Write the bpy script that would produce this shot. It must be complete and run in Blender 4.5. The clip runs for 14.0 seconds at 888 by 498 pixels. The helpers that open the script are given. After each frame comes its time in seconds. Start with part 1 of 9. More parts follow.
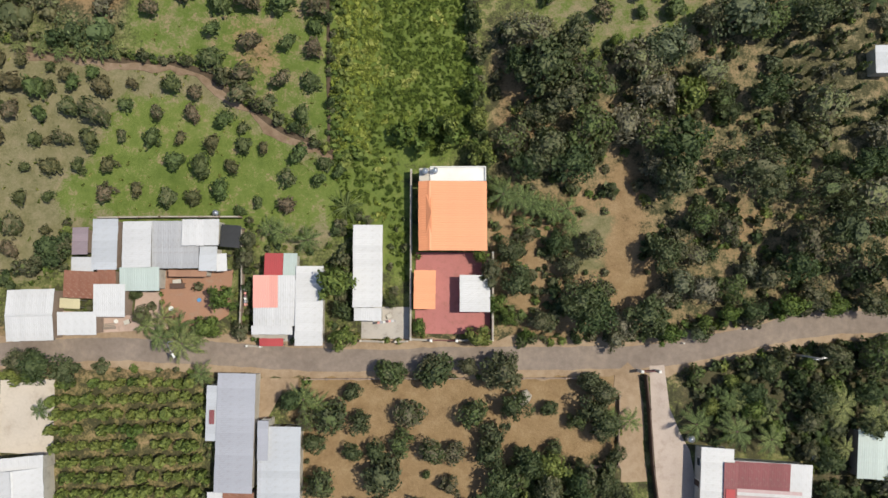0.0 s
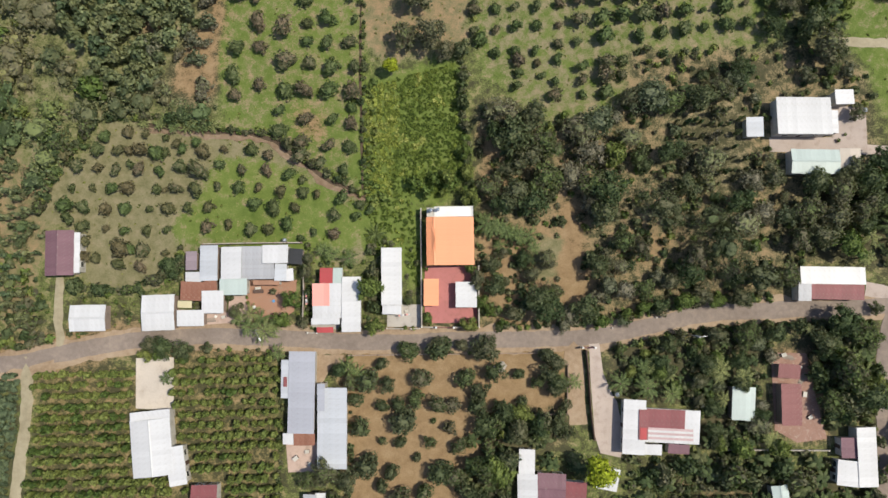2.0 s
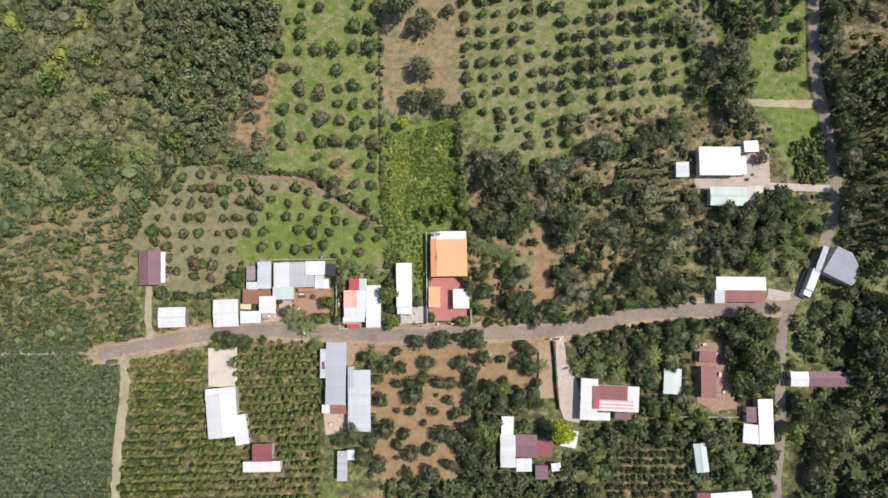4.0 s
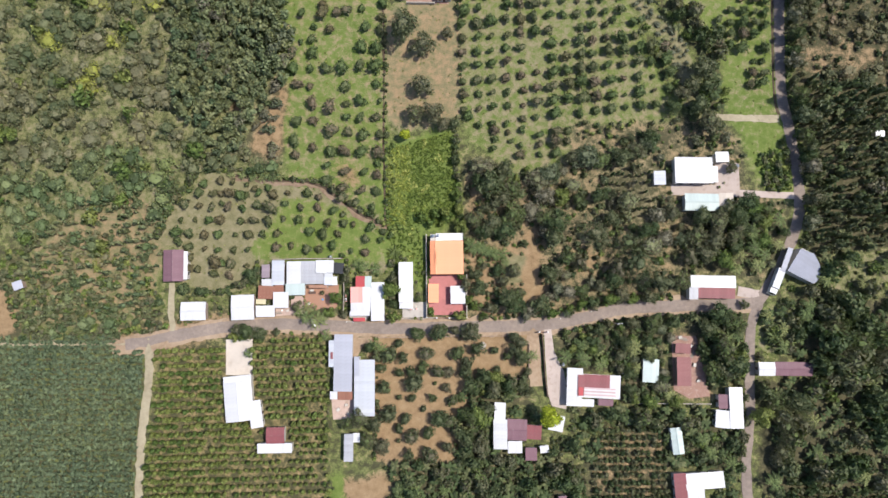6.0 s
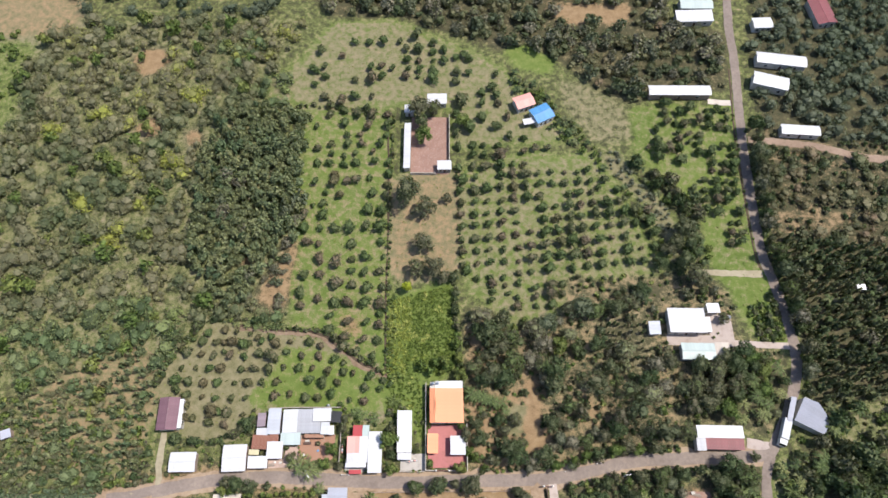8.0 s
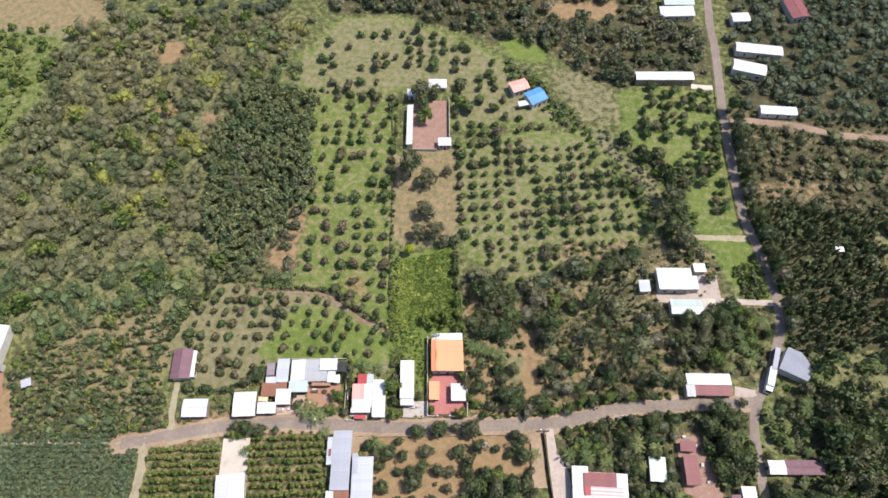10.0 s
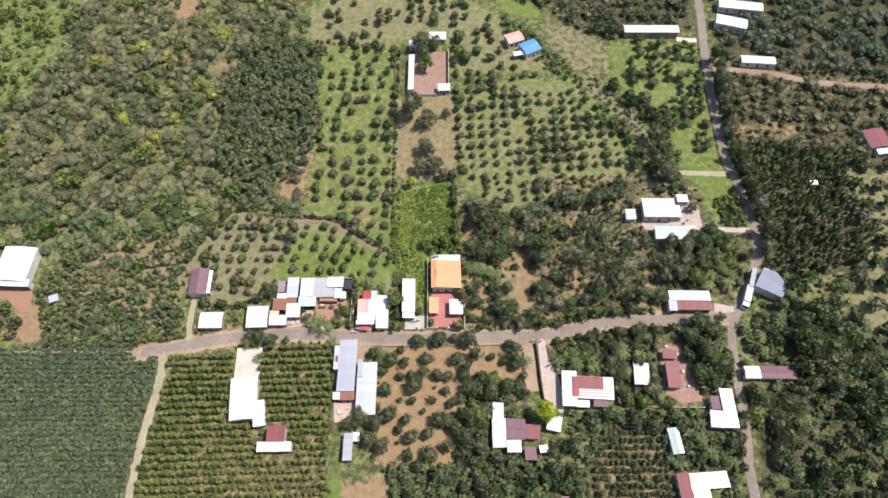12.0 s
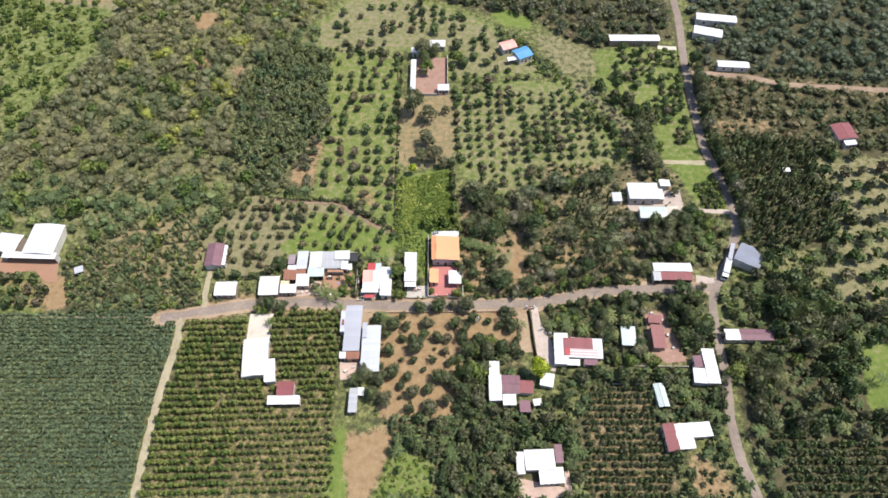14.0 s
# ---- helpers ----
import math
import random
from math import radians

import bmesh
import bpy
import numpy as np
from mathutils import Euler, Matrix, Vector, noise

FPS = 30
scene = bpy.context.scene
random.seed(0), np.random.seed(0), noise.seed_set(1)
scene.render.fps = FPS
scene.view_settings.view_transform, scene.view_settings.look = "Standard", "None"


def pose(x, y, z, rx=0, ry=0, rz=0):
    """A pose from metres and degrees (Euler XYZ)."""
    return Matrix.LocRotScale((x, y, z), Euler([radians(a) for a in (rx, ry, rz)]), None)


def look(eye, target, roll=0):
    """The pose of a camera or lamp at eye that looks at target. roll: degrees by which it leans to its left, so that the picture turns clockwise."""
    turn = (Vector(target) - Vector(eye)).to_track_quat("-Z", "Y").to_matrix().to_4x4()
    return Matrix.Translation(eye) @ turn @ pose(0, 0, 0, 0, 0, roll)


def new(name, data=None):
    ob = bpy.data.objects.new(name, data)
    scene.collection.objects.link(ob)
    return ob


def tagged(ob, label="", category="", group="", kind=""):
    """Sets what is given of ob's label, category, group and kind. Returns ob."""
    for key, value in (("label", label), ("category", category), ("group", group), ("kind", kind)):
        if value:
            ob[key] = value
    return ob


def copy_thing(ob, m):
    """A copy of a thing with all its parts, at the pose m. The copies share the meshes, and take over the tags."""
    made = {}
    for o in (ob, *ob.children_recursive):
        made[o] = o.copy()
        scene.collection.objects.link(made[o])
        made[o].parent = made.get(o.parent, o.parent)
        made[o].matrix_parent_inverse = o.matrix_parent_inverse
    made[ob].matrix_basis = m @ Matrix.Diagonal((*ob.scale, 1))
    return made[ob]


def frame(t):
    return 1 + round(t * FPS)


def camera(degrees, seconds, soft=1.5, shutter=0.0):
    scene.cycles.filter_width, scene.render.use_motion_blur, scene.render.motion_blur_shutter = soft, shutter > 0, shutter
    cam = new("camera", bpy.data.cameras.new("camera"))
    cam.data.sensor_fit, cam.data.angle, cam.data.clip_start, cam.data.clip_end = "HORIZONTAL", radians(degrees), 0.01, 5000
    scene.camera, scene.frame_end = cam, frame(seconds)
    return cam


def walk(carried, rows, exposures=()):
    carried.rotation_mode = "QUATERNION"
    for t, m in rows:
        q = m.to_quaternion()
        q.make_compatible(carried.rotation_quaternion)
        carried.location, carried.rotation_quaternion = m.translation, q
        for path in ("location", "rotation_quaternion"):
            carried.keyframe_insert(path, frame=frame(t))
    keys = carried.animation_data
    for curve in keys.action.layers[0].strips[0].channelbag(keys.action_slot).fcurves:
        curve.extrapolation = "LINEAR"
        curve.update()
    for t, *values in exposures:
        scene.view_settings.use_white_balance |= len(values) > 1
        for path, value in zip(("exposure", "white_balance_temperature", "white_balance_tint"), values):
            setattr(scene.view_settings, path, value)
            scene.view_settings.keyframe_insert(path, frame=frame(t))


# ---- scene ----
from mathutils.geometry import tessellate_polygon

# ---------------------------------------------------------------- camera
cam = camera(68.0, 14.0, 1.55)
ROWS = [
    (0, -0.19, 0.09, 100.00, 4.432, -0.125, 0.459),
    (0.5, -0.01, 0.01, 110.45, 4.441, 0.044, 0.233),
    (1, 0.18, -0.03, 120.99, 4.475, 0.110, 0.065),
    (1.5, 0.12, -0.03, 131.98, 4.471, 0.144, -0.030),
    (2, 0.09, -0.05, 142.69, 4.432, 0.093, -0.112),
    (2.5, -0.01, -0.05, 153.24, 4.431, 0.087, -0.143),
    (3, -0.09, -0.07, 163.87, 4.388, 0.091, -0.243),
    (3.5, -0.09, 0.29, 174.96, 4.379, 0.074, -0.241),
    (4, -0.08, 1.00, 185.98, 4.357, 0.035, -0.236),
    (4.5, -0.07, 1.44, 195.32, 4.332, -0.009, -0.231),
    (5, -0.07, 1.04, 201.39, 4.314, -0.042, -0.227),
    (5.3, -0.07, 0.14, 202.80, 4.311, -0.048, -0.226),
    (5.5, -0.05, -0.89, 203.07, 4.234, -0.099, -0.158),
    (6, -0.10, -4.35, 203.14, 5.543, -0.126, -0.089),
    (6.5, -0.13, -8.82, 203.35, 9.596, -0.143, -0.038),
    (7, -0.11, -13.96, 203.27, 13.968, -0.153, -0.017),
    (7.5, -0.07, -19.50, 203.12, 19.316, -0.147, 0.018),
    (7.7, -0.06, -21.77, 203.03, 21.443, -0.159, 0.048),
    (8.2, -0.10, -28.01, 202.89, 25.500, -0.152, 0.028),
    (8.7, -0.19, -35.27, 202.59, 27.480, -0.136, -0.019),
    (9.2, -0.28, -43.07, 202.28, 28.117, -0.118, -0.069),
    (9.8, -0.33, -52.50, 202.09, 28.136, -0.108, -0.098),
    (10, -0.27, -55.56, 202.11, 28.125, -0.111, -0.055),
    (10.5, -0.10, -63.26, 202.31, 28.059, -0.113, -0.017),
    (11, 0.02, -71.09, 202.40, 28.042, -0.111, -0.008),
    (11.5, 0.10, -79.11, 202.35, 28.105, -0.111, -0.016),
    (12, 0.12, -87.09, 202.39, 28.833, -0.113, -0.000),
    (12.5, 0.06, -94.91, 202.45, 30.079, -0.137, 0.002),
    (13, 0.01, -102.71, 202.33, 31.186, -0.168, -0.022),
    (13.5, -0.03, -110.65, 202.56, 32.241, -0.184, -0.019),
    (14, -0.04, -118.57, 202.74, 33.320, -0.198, -0.023),
]
EXPOSURES = [(0.0, 0.06, 6600, 8), (2.0, 0.14, 6520, 9), (3.0, 0.22, 6480, 10), (5.5, 0.44, 6120, 14), (6.5, 0.46, 6120, 14), (10.0, 0.52, 6200, 14), (14.0, 0.64, 6250, 12)]
walk(cam, [(t, pose(x, y, z, rx, ry, rz)) for t, x, y, z, rx, ry, rz in ROWS], EXPOSURES)

# ---------------------------------------------------------------- sky and sun
SUN_ELEV, SUN_AZ = 62.0, 8.0   # degrees above the ground; degrees from +x towards +y
sun_to = Vector((math.cos(radians(SUN_ELEV)) * math.cos(radians(SUN_AZ)),
                 math.cos(radians(SUN_ELEV)) * math.sin(radians(SUN_AZ)), math.sin(radians(SUN_ELEV))))
world = bpy.data.worlds.new("sky")
scene.world = world
world.use_nodes = True
wn = world.node_tree.nodes
sky = wn.new("ShaderNodeTexSky")
sky.sky_type, sky.sun_disc = "NISHITA", False
sky.sun_elevation, sky.sun_rotation = radians(SUN_ELEV), radians(90 - SUN_AZ)
wn["Background"].inputs["Strength"].default_value = 0.12
world.node_tree.links.new(sky.outputs[0], wn["Background"].inputs[0])
sun = new("sun", bpy.data.lights.new("sun", "SUN"))
sun.data.energy, sun.data.angle, sun.data.color = 4.0, radians(0.53), (1.0, 0.93, 0.78)
sun.matrix_world = look(sun_to * 400, (0, 0, 0))


# ---------------------------------------------------------------- materials
def mat(name):
    m = bpy.data.materials.new(name)
    m.use_nodes = True
    nt = m.node_tree
    return m, nt, nt.nodes["Principled BSDF"]


def node(nt, kind, **inputs):
    n = nt.nodes.new(kind)
    for k, v in inputs.items():
        n.inputs[k.replace("_", " ")].default_value = v
    return n


def ramp(nt, fac, stops):
    r = nt.nodes.new("ShaderNodeValToRGB")
    e = r.color_ramp.elements
    while len(e) < len(stops):
        e.new(0.5)
    for el, (p, c) in zip(e, stops):
        el.position, el.color = p, (*c, 1)
    nt.links.new(fac, r.inputs[0])
    return r.outputs[0]


def mix(nt, fac, a, b, blend="MIX"):
    n = nt.nodes.new("ShaderNodeMix")
    n.data_type, n.blend_type = "RGBA", blend
    for sock, v in ((n.inputs[0], fac), (n.inputs[6], a), (n.inputs[7], b)):
        if isinstance(v, (int, float)):
            sock.default_value = v
        elif isinstance(v, tuple):
            sock.default_value = (*v, 1)
        else:
            nt.links.new(v, sock)
    return n.outputs[2]


def mth(nt, op, a, b=0.0, clamp=False):
    n = nt.nodes.new("ShaderNodeMath")
    n.operation, n.use_clamp = op, clamp
    for i, v in enumerate((a, b)):
        if isinstance(v, (int, float)):
            n.inputs[i].default_value = v
        else:
            nt.links.new(v, n.inputs[i])
    return n.outputs[0]


def noise_tex(nt, scale, detail=4.0, rough=0.55, where="Object", stretch=None):
    tc = nt.nodes.new("ShaderNodeTexCoord")
    src = tc.outputs[where]
    if stretch:
        mp = nt.nodes.new("ShaderNodeMapping")
        mp.inputs["Scale"].default_value = stretch
        nt.links.new(src, mp.inputs[0])
        src = mp.outputs[0]
    n = node(nt, "ShaderNodeTexNoise", Scale=scale, Detail=detail, Roughness=rough)
    nt.links.new(src, n.inputs["Vector"])
    return n.outputs["Fac"]


def bump(nt, bsdf, height, strength, dist):
    b = node(nt, "ShaderNodeBump", Strength=strength, Distance=dist)
    nt.links.new(height, b.inputs["Height"])
    nt.links.new(b.outputs[0], bsdf.inputs["Normal"])


def leaf_mat(name, stops, gloss=0.25, through_light=0.22, spread=0.95, by_place=False):
    """Foliage: the tone differs from plant to plant (or by place, for plants of one mass) and from leaf clump to leaf clump."""
    m, nt, p = mat(name)
    info, geo, att = (nt.nodes.new(k) for k in ("ShaderNodeObjectInfo", "ShaderNodeNewGeometry", "ShaderNodeAttribute"))
    att.attribute_name = "tint"
    plant = att.outputs["Fac"] if by_place else mth(nt, "FRACT", mth(nt, "ADD", info.outputs["Random"], att.outputs["Fac"]))
    isl = mth(nt, "MULTIPLY", mth(nt, "SUBTRACT", geo.outputs["Random Per Island"], 0.5), 0.35)
    col = ramp(nt, mth(nt, "ADD", mth(nt, "MULTIPLY", plant, 1.0), isl, True), stops)
    v = mth(nt, "ADD", mth(nt, "MULTIPLY", geo.outputs["Random Per Island"], spread), 0.575 - spread / 2)
    grain = noise_tex(nt, 3.6, 5, 0.75)
    v = mth(nt, "ADD", v, mth(nt, "MULTIPLY", grain, 0.9))
    bump(nt, p, grain, 0.6, 0.3)
    col = mix(nt, 1.0, col, v, "MULTIPLY")
    nt.links.new(col, p.inputs["Base Color"])
    p.inputs["Roughness"].default_value = 0.55
    p.inputs["Specular IOR Level"].default_value = gloss
    tr = nt.nodes.new("ShaderNodeBsdfTranslucent")
    nt.links.new(mix(nt, 1.0, col, (1.0, 1.15, 0.5), "MULTIPLY"), tr.inputs[0])
    sh = nt.nodes.new("ShaderNodeMixShader")
    sh.inputs[0].default_value = through_light
    nt.links.new(p.outputs[0], sh.inputs[1])
    nt.links.new(tr.outputs[0], sh.inputs[2])
    nt.links.new(sh.outputs[0], nt.nodes["Material Output"].inputs[0])
    return m


def solid_mat(name, c, c2=None, rough=0.6, scale=1.5, relief=0.15, metal=0.0, vary=0.12, stain=None, spec=0.4):
    """A plain surface with broad and fine unevenness and a tone of its own for each piece."""
    m, nt, p = mat(name)
    big, fine = noise_tex(nt, scale * 0.25, 3), noise_tex(nt, scale * 6, 5, 0.7)
    col = mix(nt, ramp(nt, big, [(0.35, (0, 0, 0)), (0.68, (1, 1, 1))]), c, c2 or tuple(x * 0.8 for x in c))
    if stain:
        col = mix(nt, ramp(nt, noise_tex(nt, scale, 6, 0.7), [(0.52, (0, 0, 0)), (0.7, (1, 1, 1))]), col, stain)
    info = nt.nodes.new("ShaderNodeObjectInfo")
    k = mth(nt, "ADD", mth(nt, "MULTIPLY", info.outputs["Random"], vary), 1 - vary)
    k = mth(nt, "MULTIPLY", k, mth(nt, "ADD", mth(nt, "MULTIPLY", fine, 0.3), 0.85))
    nt.links.new(mix(nt, 1.0, col, k, "MULTIPLY"), p.inputs["Base Color"])
    p.inputs["Roughness"].default_value, p.inputs["Metallic"].default_value = rough, metal
    p.inputs["Specular IOR Level"].default_value = spec
    bump(nt, p, fine, relief, 0.03)
    return m


M = {
    "white_sheet": solid_mat("white_sheet", (0.60, 0.595, 0.605), (0.535, 0.53, 0.54), 0.45, 1.0, 0.06, vary=0.10, stain=(0.48, 0.465, 0.445)),
    "mint_sheet": solid_mat("mint_sheet", (0.47, 0.54, 0.51), (0.42, 0.48, 0.46), 0.42, 1.0, 0.1, stain=(0.43, 0.47, 0.44)),
    "grey_sheet": solid_mat("grey_sheet", (0.42, 0.42, 0.445), (0.35, 0.355, 0.375), 0.45, 1.0, 0.1, stain=(0.31, 0.29, 0.27)),
    "blue_grey_sheet": solid_mat("blue_grey_sheet", (0.41, 0.415, 0.465), (0.37, 0.375, 0.42), 0.5, 0.8, 0.1, stain=(0.34, 0.33, 0.35)),
    "pale_blue_sheet": solid_mat("pale_blue_sheet", (0.52, 0.535, 0.57), (0.455, 0.47, 0.505), 0.5, 0.8, 0.1, stain=(0.43, 0.42, 0.42)),
    "faded_plum_sheet": solid_mat("faded_plum_sheet", (0.31, 0.245, 0.27), (0.26, 0.20, 0.225), 0.55, 1.2, 0.12, stain=(0.38, 0.33, 0.33)),
    "maroon_sheet": solid_mat("maroon_sheet", (0.24, 0.075, 0.08), (0.19, 0.07, 0.075), 0.5, 1.2, 0.12, stain=(0.27, 0.16, 0.14), spec=0.25),
    "red_sheet": solid_mat("red_sheet", (0.44, 0.07, 0.075), (0.36, 0.07, 0.07), 0.5, 1.2, 0.12, spec=0.25),
    "pink_sheet": solid_mat("pink_sheet", (0.78, 0.36, 0.30), (0.74, 0.34, 0.30), 0.5, 1.2, 0.1),
    "orange_sheet": solid_mat("orange_sheet", (0.76, 0.31, 0.155), (0.71, 0.28, 0.14), 0.55, 1.0, 0.1, vary=0.06),
    "rust_sheet": solid_mat("rust_sheet", (0.27, 0.13, 0.09), (0.22, 0.09, 0.06), 0.75, 2.0, 0.3, stain=(0.36, 0.24, 0.18), spec=0.15),
    "blue_sheet": solid_mat("blue_sheet", (0.10, 0.29, 0.56), (0.085, 0.25, 0.48), 0.45, 1.0, 0.1),
    "plum_sheet": solid_mat("plum_sheet", (0.20, 0.11, 0.13), (0.17, 0.09, 0.11), 0.55, 1.2, 0.12, stain=(0.27, 0.19, 0.19), spec=0.2),
    "faded_pink_sheet": solid_mat("faded_pink_sheet", (0.50, 0.36, 0.36), (0.44, 0.30, 0.30), 0.5, 1.2, 0.12, stain=(0.55, 0.47, 0.46)),
    "slate_sheet": solid_mat("slate_sheet", (0.185, 0.20, 0.265), (0.155, 0.17, 0.225), 0.5, 0.8, 0.1),
    "old_maroon_sheet": solid_mat("old_maroon_sheet", (0.27, 0.125, 0.12), (0.23, 0.105, 0.10), 0.7, 1.6, 0.2, stain=(0.33, 0.21, 0.19), spec=0.15),
    "yard_concrete": solid_mat("yard_concrete", (0.46, 0.38, 0.335), (0.40, 0.33, 0.29), 0.9, 0.6, 0.25, stain=(0.34, 0.27, 0.23)),
    "shade_net": solid_mat("shade_net", (0.03, 0.032, 0.035), (0.045, 0.045, 0.05), 0.8, 2.0, 0.3),
    "plaster": solid_mat("plaster", (0.55, 0.52, 0.47), (0.46, 0.43, 0.38), 0.85, 0.8, 0.2, stain=(0.36, 0.33, 0.29)),
    "blockwork": solid_mat("blockwork", (0.33, 0.25, 0.20), (0.28, 0.21, 0.17), 0.9, 1.0, 0.3, stain=(0.22, 0.18, 0.15)),
    "concrete": solid_mat("concrete", (0.46, 0.42, 0.38), (0.38, 0.35, 0.32), 0.9, 0.6, 0.25, stain=(0.30, 0.27, 0.24)),
    "pale_concrete": solid_mat("pale_concrete", (0.58, 0.51, 0.44), (0.50, 0.44, 0.38), 0.9, 0.5, 0.25, stain=(0.44, 0.37, 0.31)),
    "pink_concrete": solid_mat("pink_concrete", (0.50, 0.37, 0.31), (0.43, 0.31, 0.26), 0.9, 0.6, 0.25, stain=(0.35, 0.26, 0.21)),
    "red_tile": solid_mat("red_tile", (0.43, 0.165, 0.155), (0.38, 0.145, 0.135), 0.7, 0.8, 0.2, stain=(0.30, 0.13, 0.11), spec=0.25),
    "terracotta": solid_mat("terracotta", (0.365, 0.205, 0.138), (0.305, 0.172, 0.116), 0.85, 0.6, 0.25, stain=(0.33, 0.22, 0.16), spec=0.2),
    "dark_wood": solid_mat("dark_wood", (0.10, 0.06, 0.045), (0.08, 0.05, 0.04), 0.7, 2.0, 0.2),
    "dark_glass": solid_mat("dark_glass", (0.03, 0.035, 0.04), (0.03, 0.035, 0.04), 0.12, 1.0, 0.0),
    "steel": solid_mat("steel", (0.35, 0.35, 0.36), (0.28, 0.28, 0.29), 0.4, 2.0, 0.1, metal=0.6),
    "tank_steel": solid_mat("tank_steel", (0.62, 0.63, 0.65), (0.52, 0.53, 0.55), 0.3, 2.0, 0.05, metal=0.8),
    "bark": solid_mat("bark", (0.16, 0.115, 0.08), (0.11, 0.08, 0.06), 0.9, 3.0, 0.5),
    "white_paint": solid_mat("white_paint", (0.78, 0.77, 0.74), (0.70, 0.68, 0.64), 0.6, 1.5, 0.1),
    "rubber": solid_mat("rubber", (0.02, 0.02, 0.02), (0.03, 0.03, 0.03), 0.8, 3.0, 0.2),
    "rubble": solid_mat("rubble", (0.33, 0.20, 0.155), (0.27, 0.155, 0.12), 0.9, 1.6, 0.4, stain=(0.42, 0.33, 0.27)),
    "stone": solid_mat("stone", (0.42, 0.38, 0.33), (0.33, 0.29, 0.25), 0.9, 2.0, 0.4),
}

L = {
    "orchard": leaf_mat("orchard_leaf", [(0.0, (0.072, 0.108, 0.034)), (0.5, (0.096, 0.128, 0.046)), (0.75, (0.112, 0.122, 0.058)), (1.0, (0.150, 0.116, 0.076))]),
    "durian": leaf_mat("durian_leaf", [(0.0, (0.070, 0.094, 0.040)), (0.5, (0.100, 0.110, 0.058)), (0.8, (0.096, 0.134, 0.046)), (1.0, (0.132, 0.118, 0.076))]),
    "wood": leaf_mat("wood_leaf", [(0.0, (0.062, 0.094, 0.038)), (0.3, (0.090, 0.118, 0.050)), (0.55, (0.118, 0.130, 0.066)), (0.8, (0.150, 0.138, 0.086)), (1.0, (0.110, 0.146, 0.050))], through_light=0.28),
    "green": leaf_mat("green_wood_leaf", [(0.0, (0.098, 0.138, 0.058)), (0.4, (0.130, 0.172, 0.074)), (0.75, (0.170, 0.196, 0.092)), (1.0, (0.190, 0.224, 0.076))], through_light=0.3),
    "dry": leaf_mat("dry_wood_leaf", [(0.0, (0.122, 0.155, 0.072)), (0.3, (0.186, 0.194, 0.100)), (0.6, (0.236, 0.216, 0.130)), (0.8, (0.258, 0.250, 0.114)), (1.0, (0.345, 0.355, 0.078))], through_light=0.38, spread=0.6, by_place=True),
    "mist": leaf_mat("grey_green_leaf", [(0.0, (0.076, 0.100, 0.058)), (0.5, (0.114, 0.136, 0.083)), (1.0, (0.156, 0.166, 0.110))], through_light=0.28, spread=0.6, by_place=True),
    "olive": leaf_mat("olive_leaf", [(0.0, (0.070, 0.096, 0.042)), (0.4, (0.118, 0.132, 0.062)), (0.75, (0.180, 0.165, 0.088)), (1.0, (0.195, 0.140, 0.088))], through_light=0.28, spread=0.7, by_place=True),
    "maroon": leaf_mat("brownish_orchard_leaf", [(0.0, (0.080, 0.104, 0.038)), (0.5, (0.102, 0.108, 0.046)), (1.0, (0.132, 0.110, 0.058))]),
    "grey": leaf_mat("grey_wood_leaf", [(0.0, (0.102, 0.129, 0.068)), (0.35, (0.149, 0.161, 0.098)), (0.7, (0.217, 0.193, 0.142)), (1.0, (0.181, 0.195, 0.095))], through_light=0.28),
    "rubber": leaf_mat("plantation_leaf", [(0.0, (0.108, 0.154, 0.078)), (0.5, (0.154, 0.194, 0.099)), (1.0, (0.215, 0.226, 0.108))], through_light=0.3),
    "meadow": leaf_mat("meadow_grass", [(0.0, (0.062, 0.094, 0.019)), (0.4, (0.104, 0.138, 0.027)), (0.75, (0.190, 0.220, 0.042)), (1.0, (0.300, 0.312, 0.095))], 0.1, by_place=True),
    "fresh": leaf_mat("fresh_leaf", [(0.0, (0.096, 0.145, 0.036)), (0.6, (0.135, 0.180, 0.046)), (1.0, (0.190, 0.212, 0.060))]),
    "lime": leaf_mat("lime_leaf", [(0.0, (0.25, 0.30, 0.02)), (1.0, (0.32, 0.36, 0.03))]),
    "palm": leaf_mat("palm_leaf", [(0.0, (0.094, 0.132, 0.042)), (0.6, (0.142, 0.180, 0.058)), (1.0, (0.205, 0.215, 0.078))], 0.35),
    "banana": leaf_mat("banana_leaf", [(0.0, (0.044, 0.066, 0.025)), (0.6, (0.068, 0.094, 0.035)), (1.0, (0.118, 0.126, 0.056))], 0.2),
    "pepper": leaf_mat("pepper_leaf", [(0.0, (0.080, 0.126, 0.030)), (0.5, (0.118, 0.166, 0.042)), (1.0, (0.190, 0.214, 0.060))]),
    "crop": leaf_mat("crop_leaf", [(0.0, (0.084, 0.120, 0.066)), (0.5, (0.108, 0.143, 0.079)), (1.0, (0.138, 0.168, 0.084))]),
    "grass": leaf_mat("grass_blade", [(0.0, (0.092, 0.122, 0.030)), (0.5, (0.145, 0.172, 0.044)), (1.0, (0.235, 0.228, 0.078))], 0.1),
}


# ---------------------------------------------------------------- mesh helpers
def link_mesh(name, verts, faces, material=None, parent=None, label="", smooth=False):
    me = bpy.data.meshes.new(name)
    me.from_pydata(verts, [], faces)
    if smooth:
        me.shade_smooth()
    if material:
        me.materials.append(material)
    ob = new(name, me)
    if parent:
        ob.parent = parent
    if label:
        ob["label"] = label
    return ob


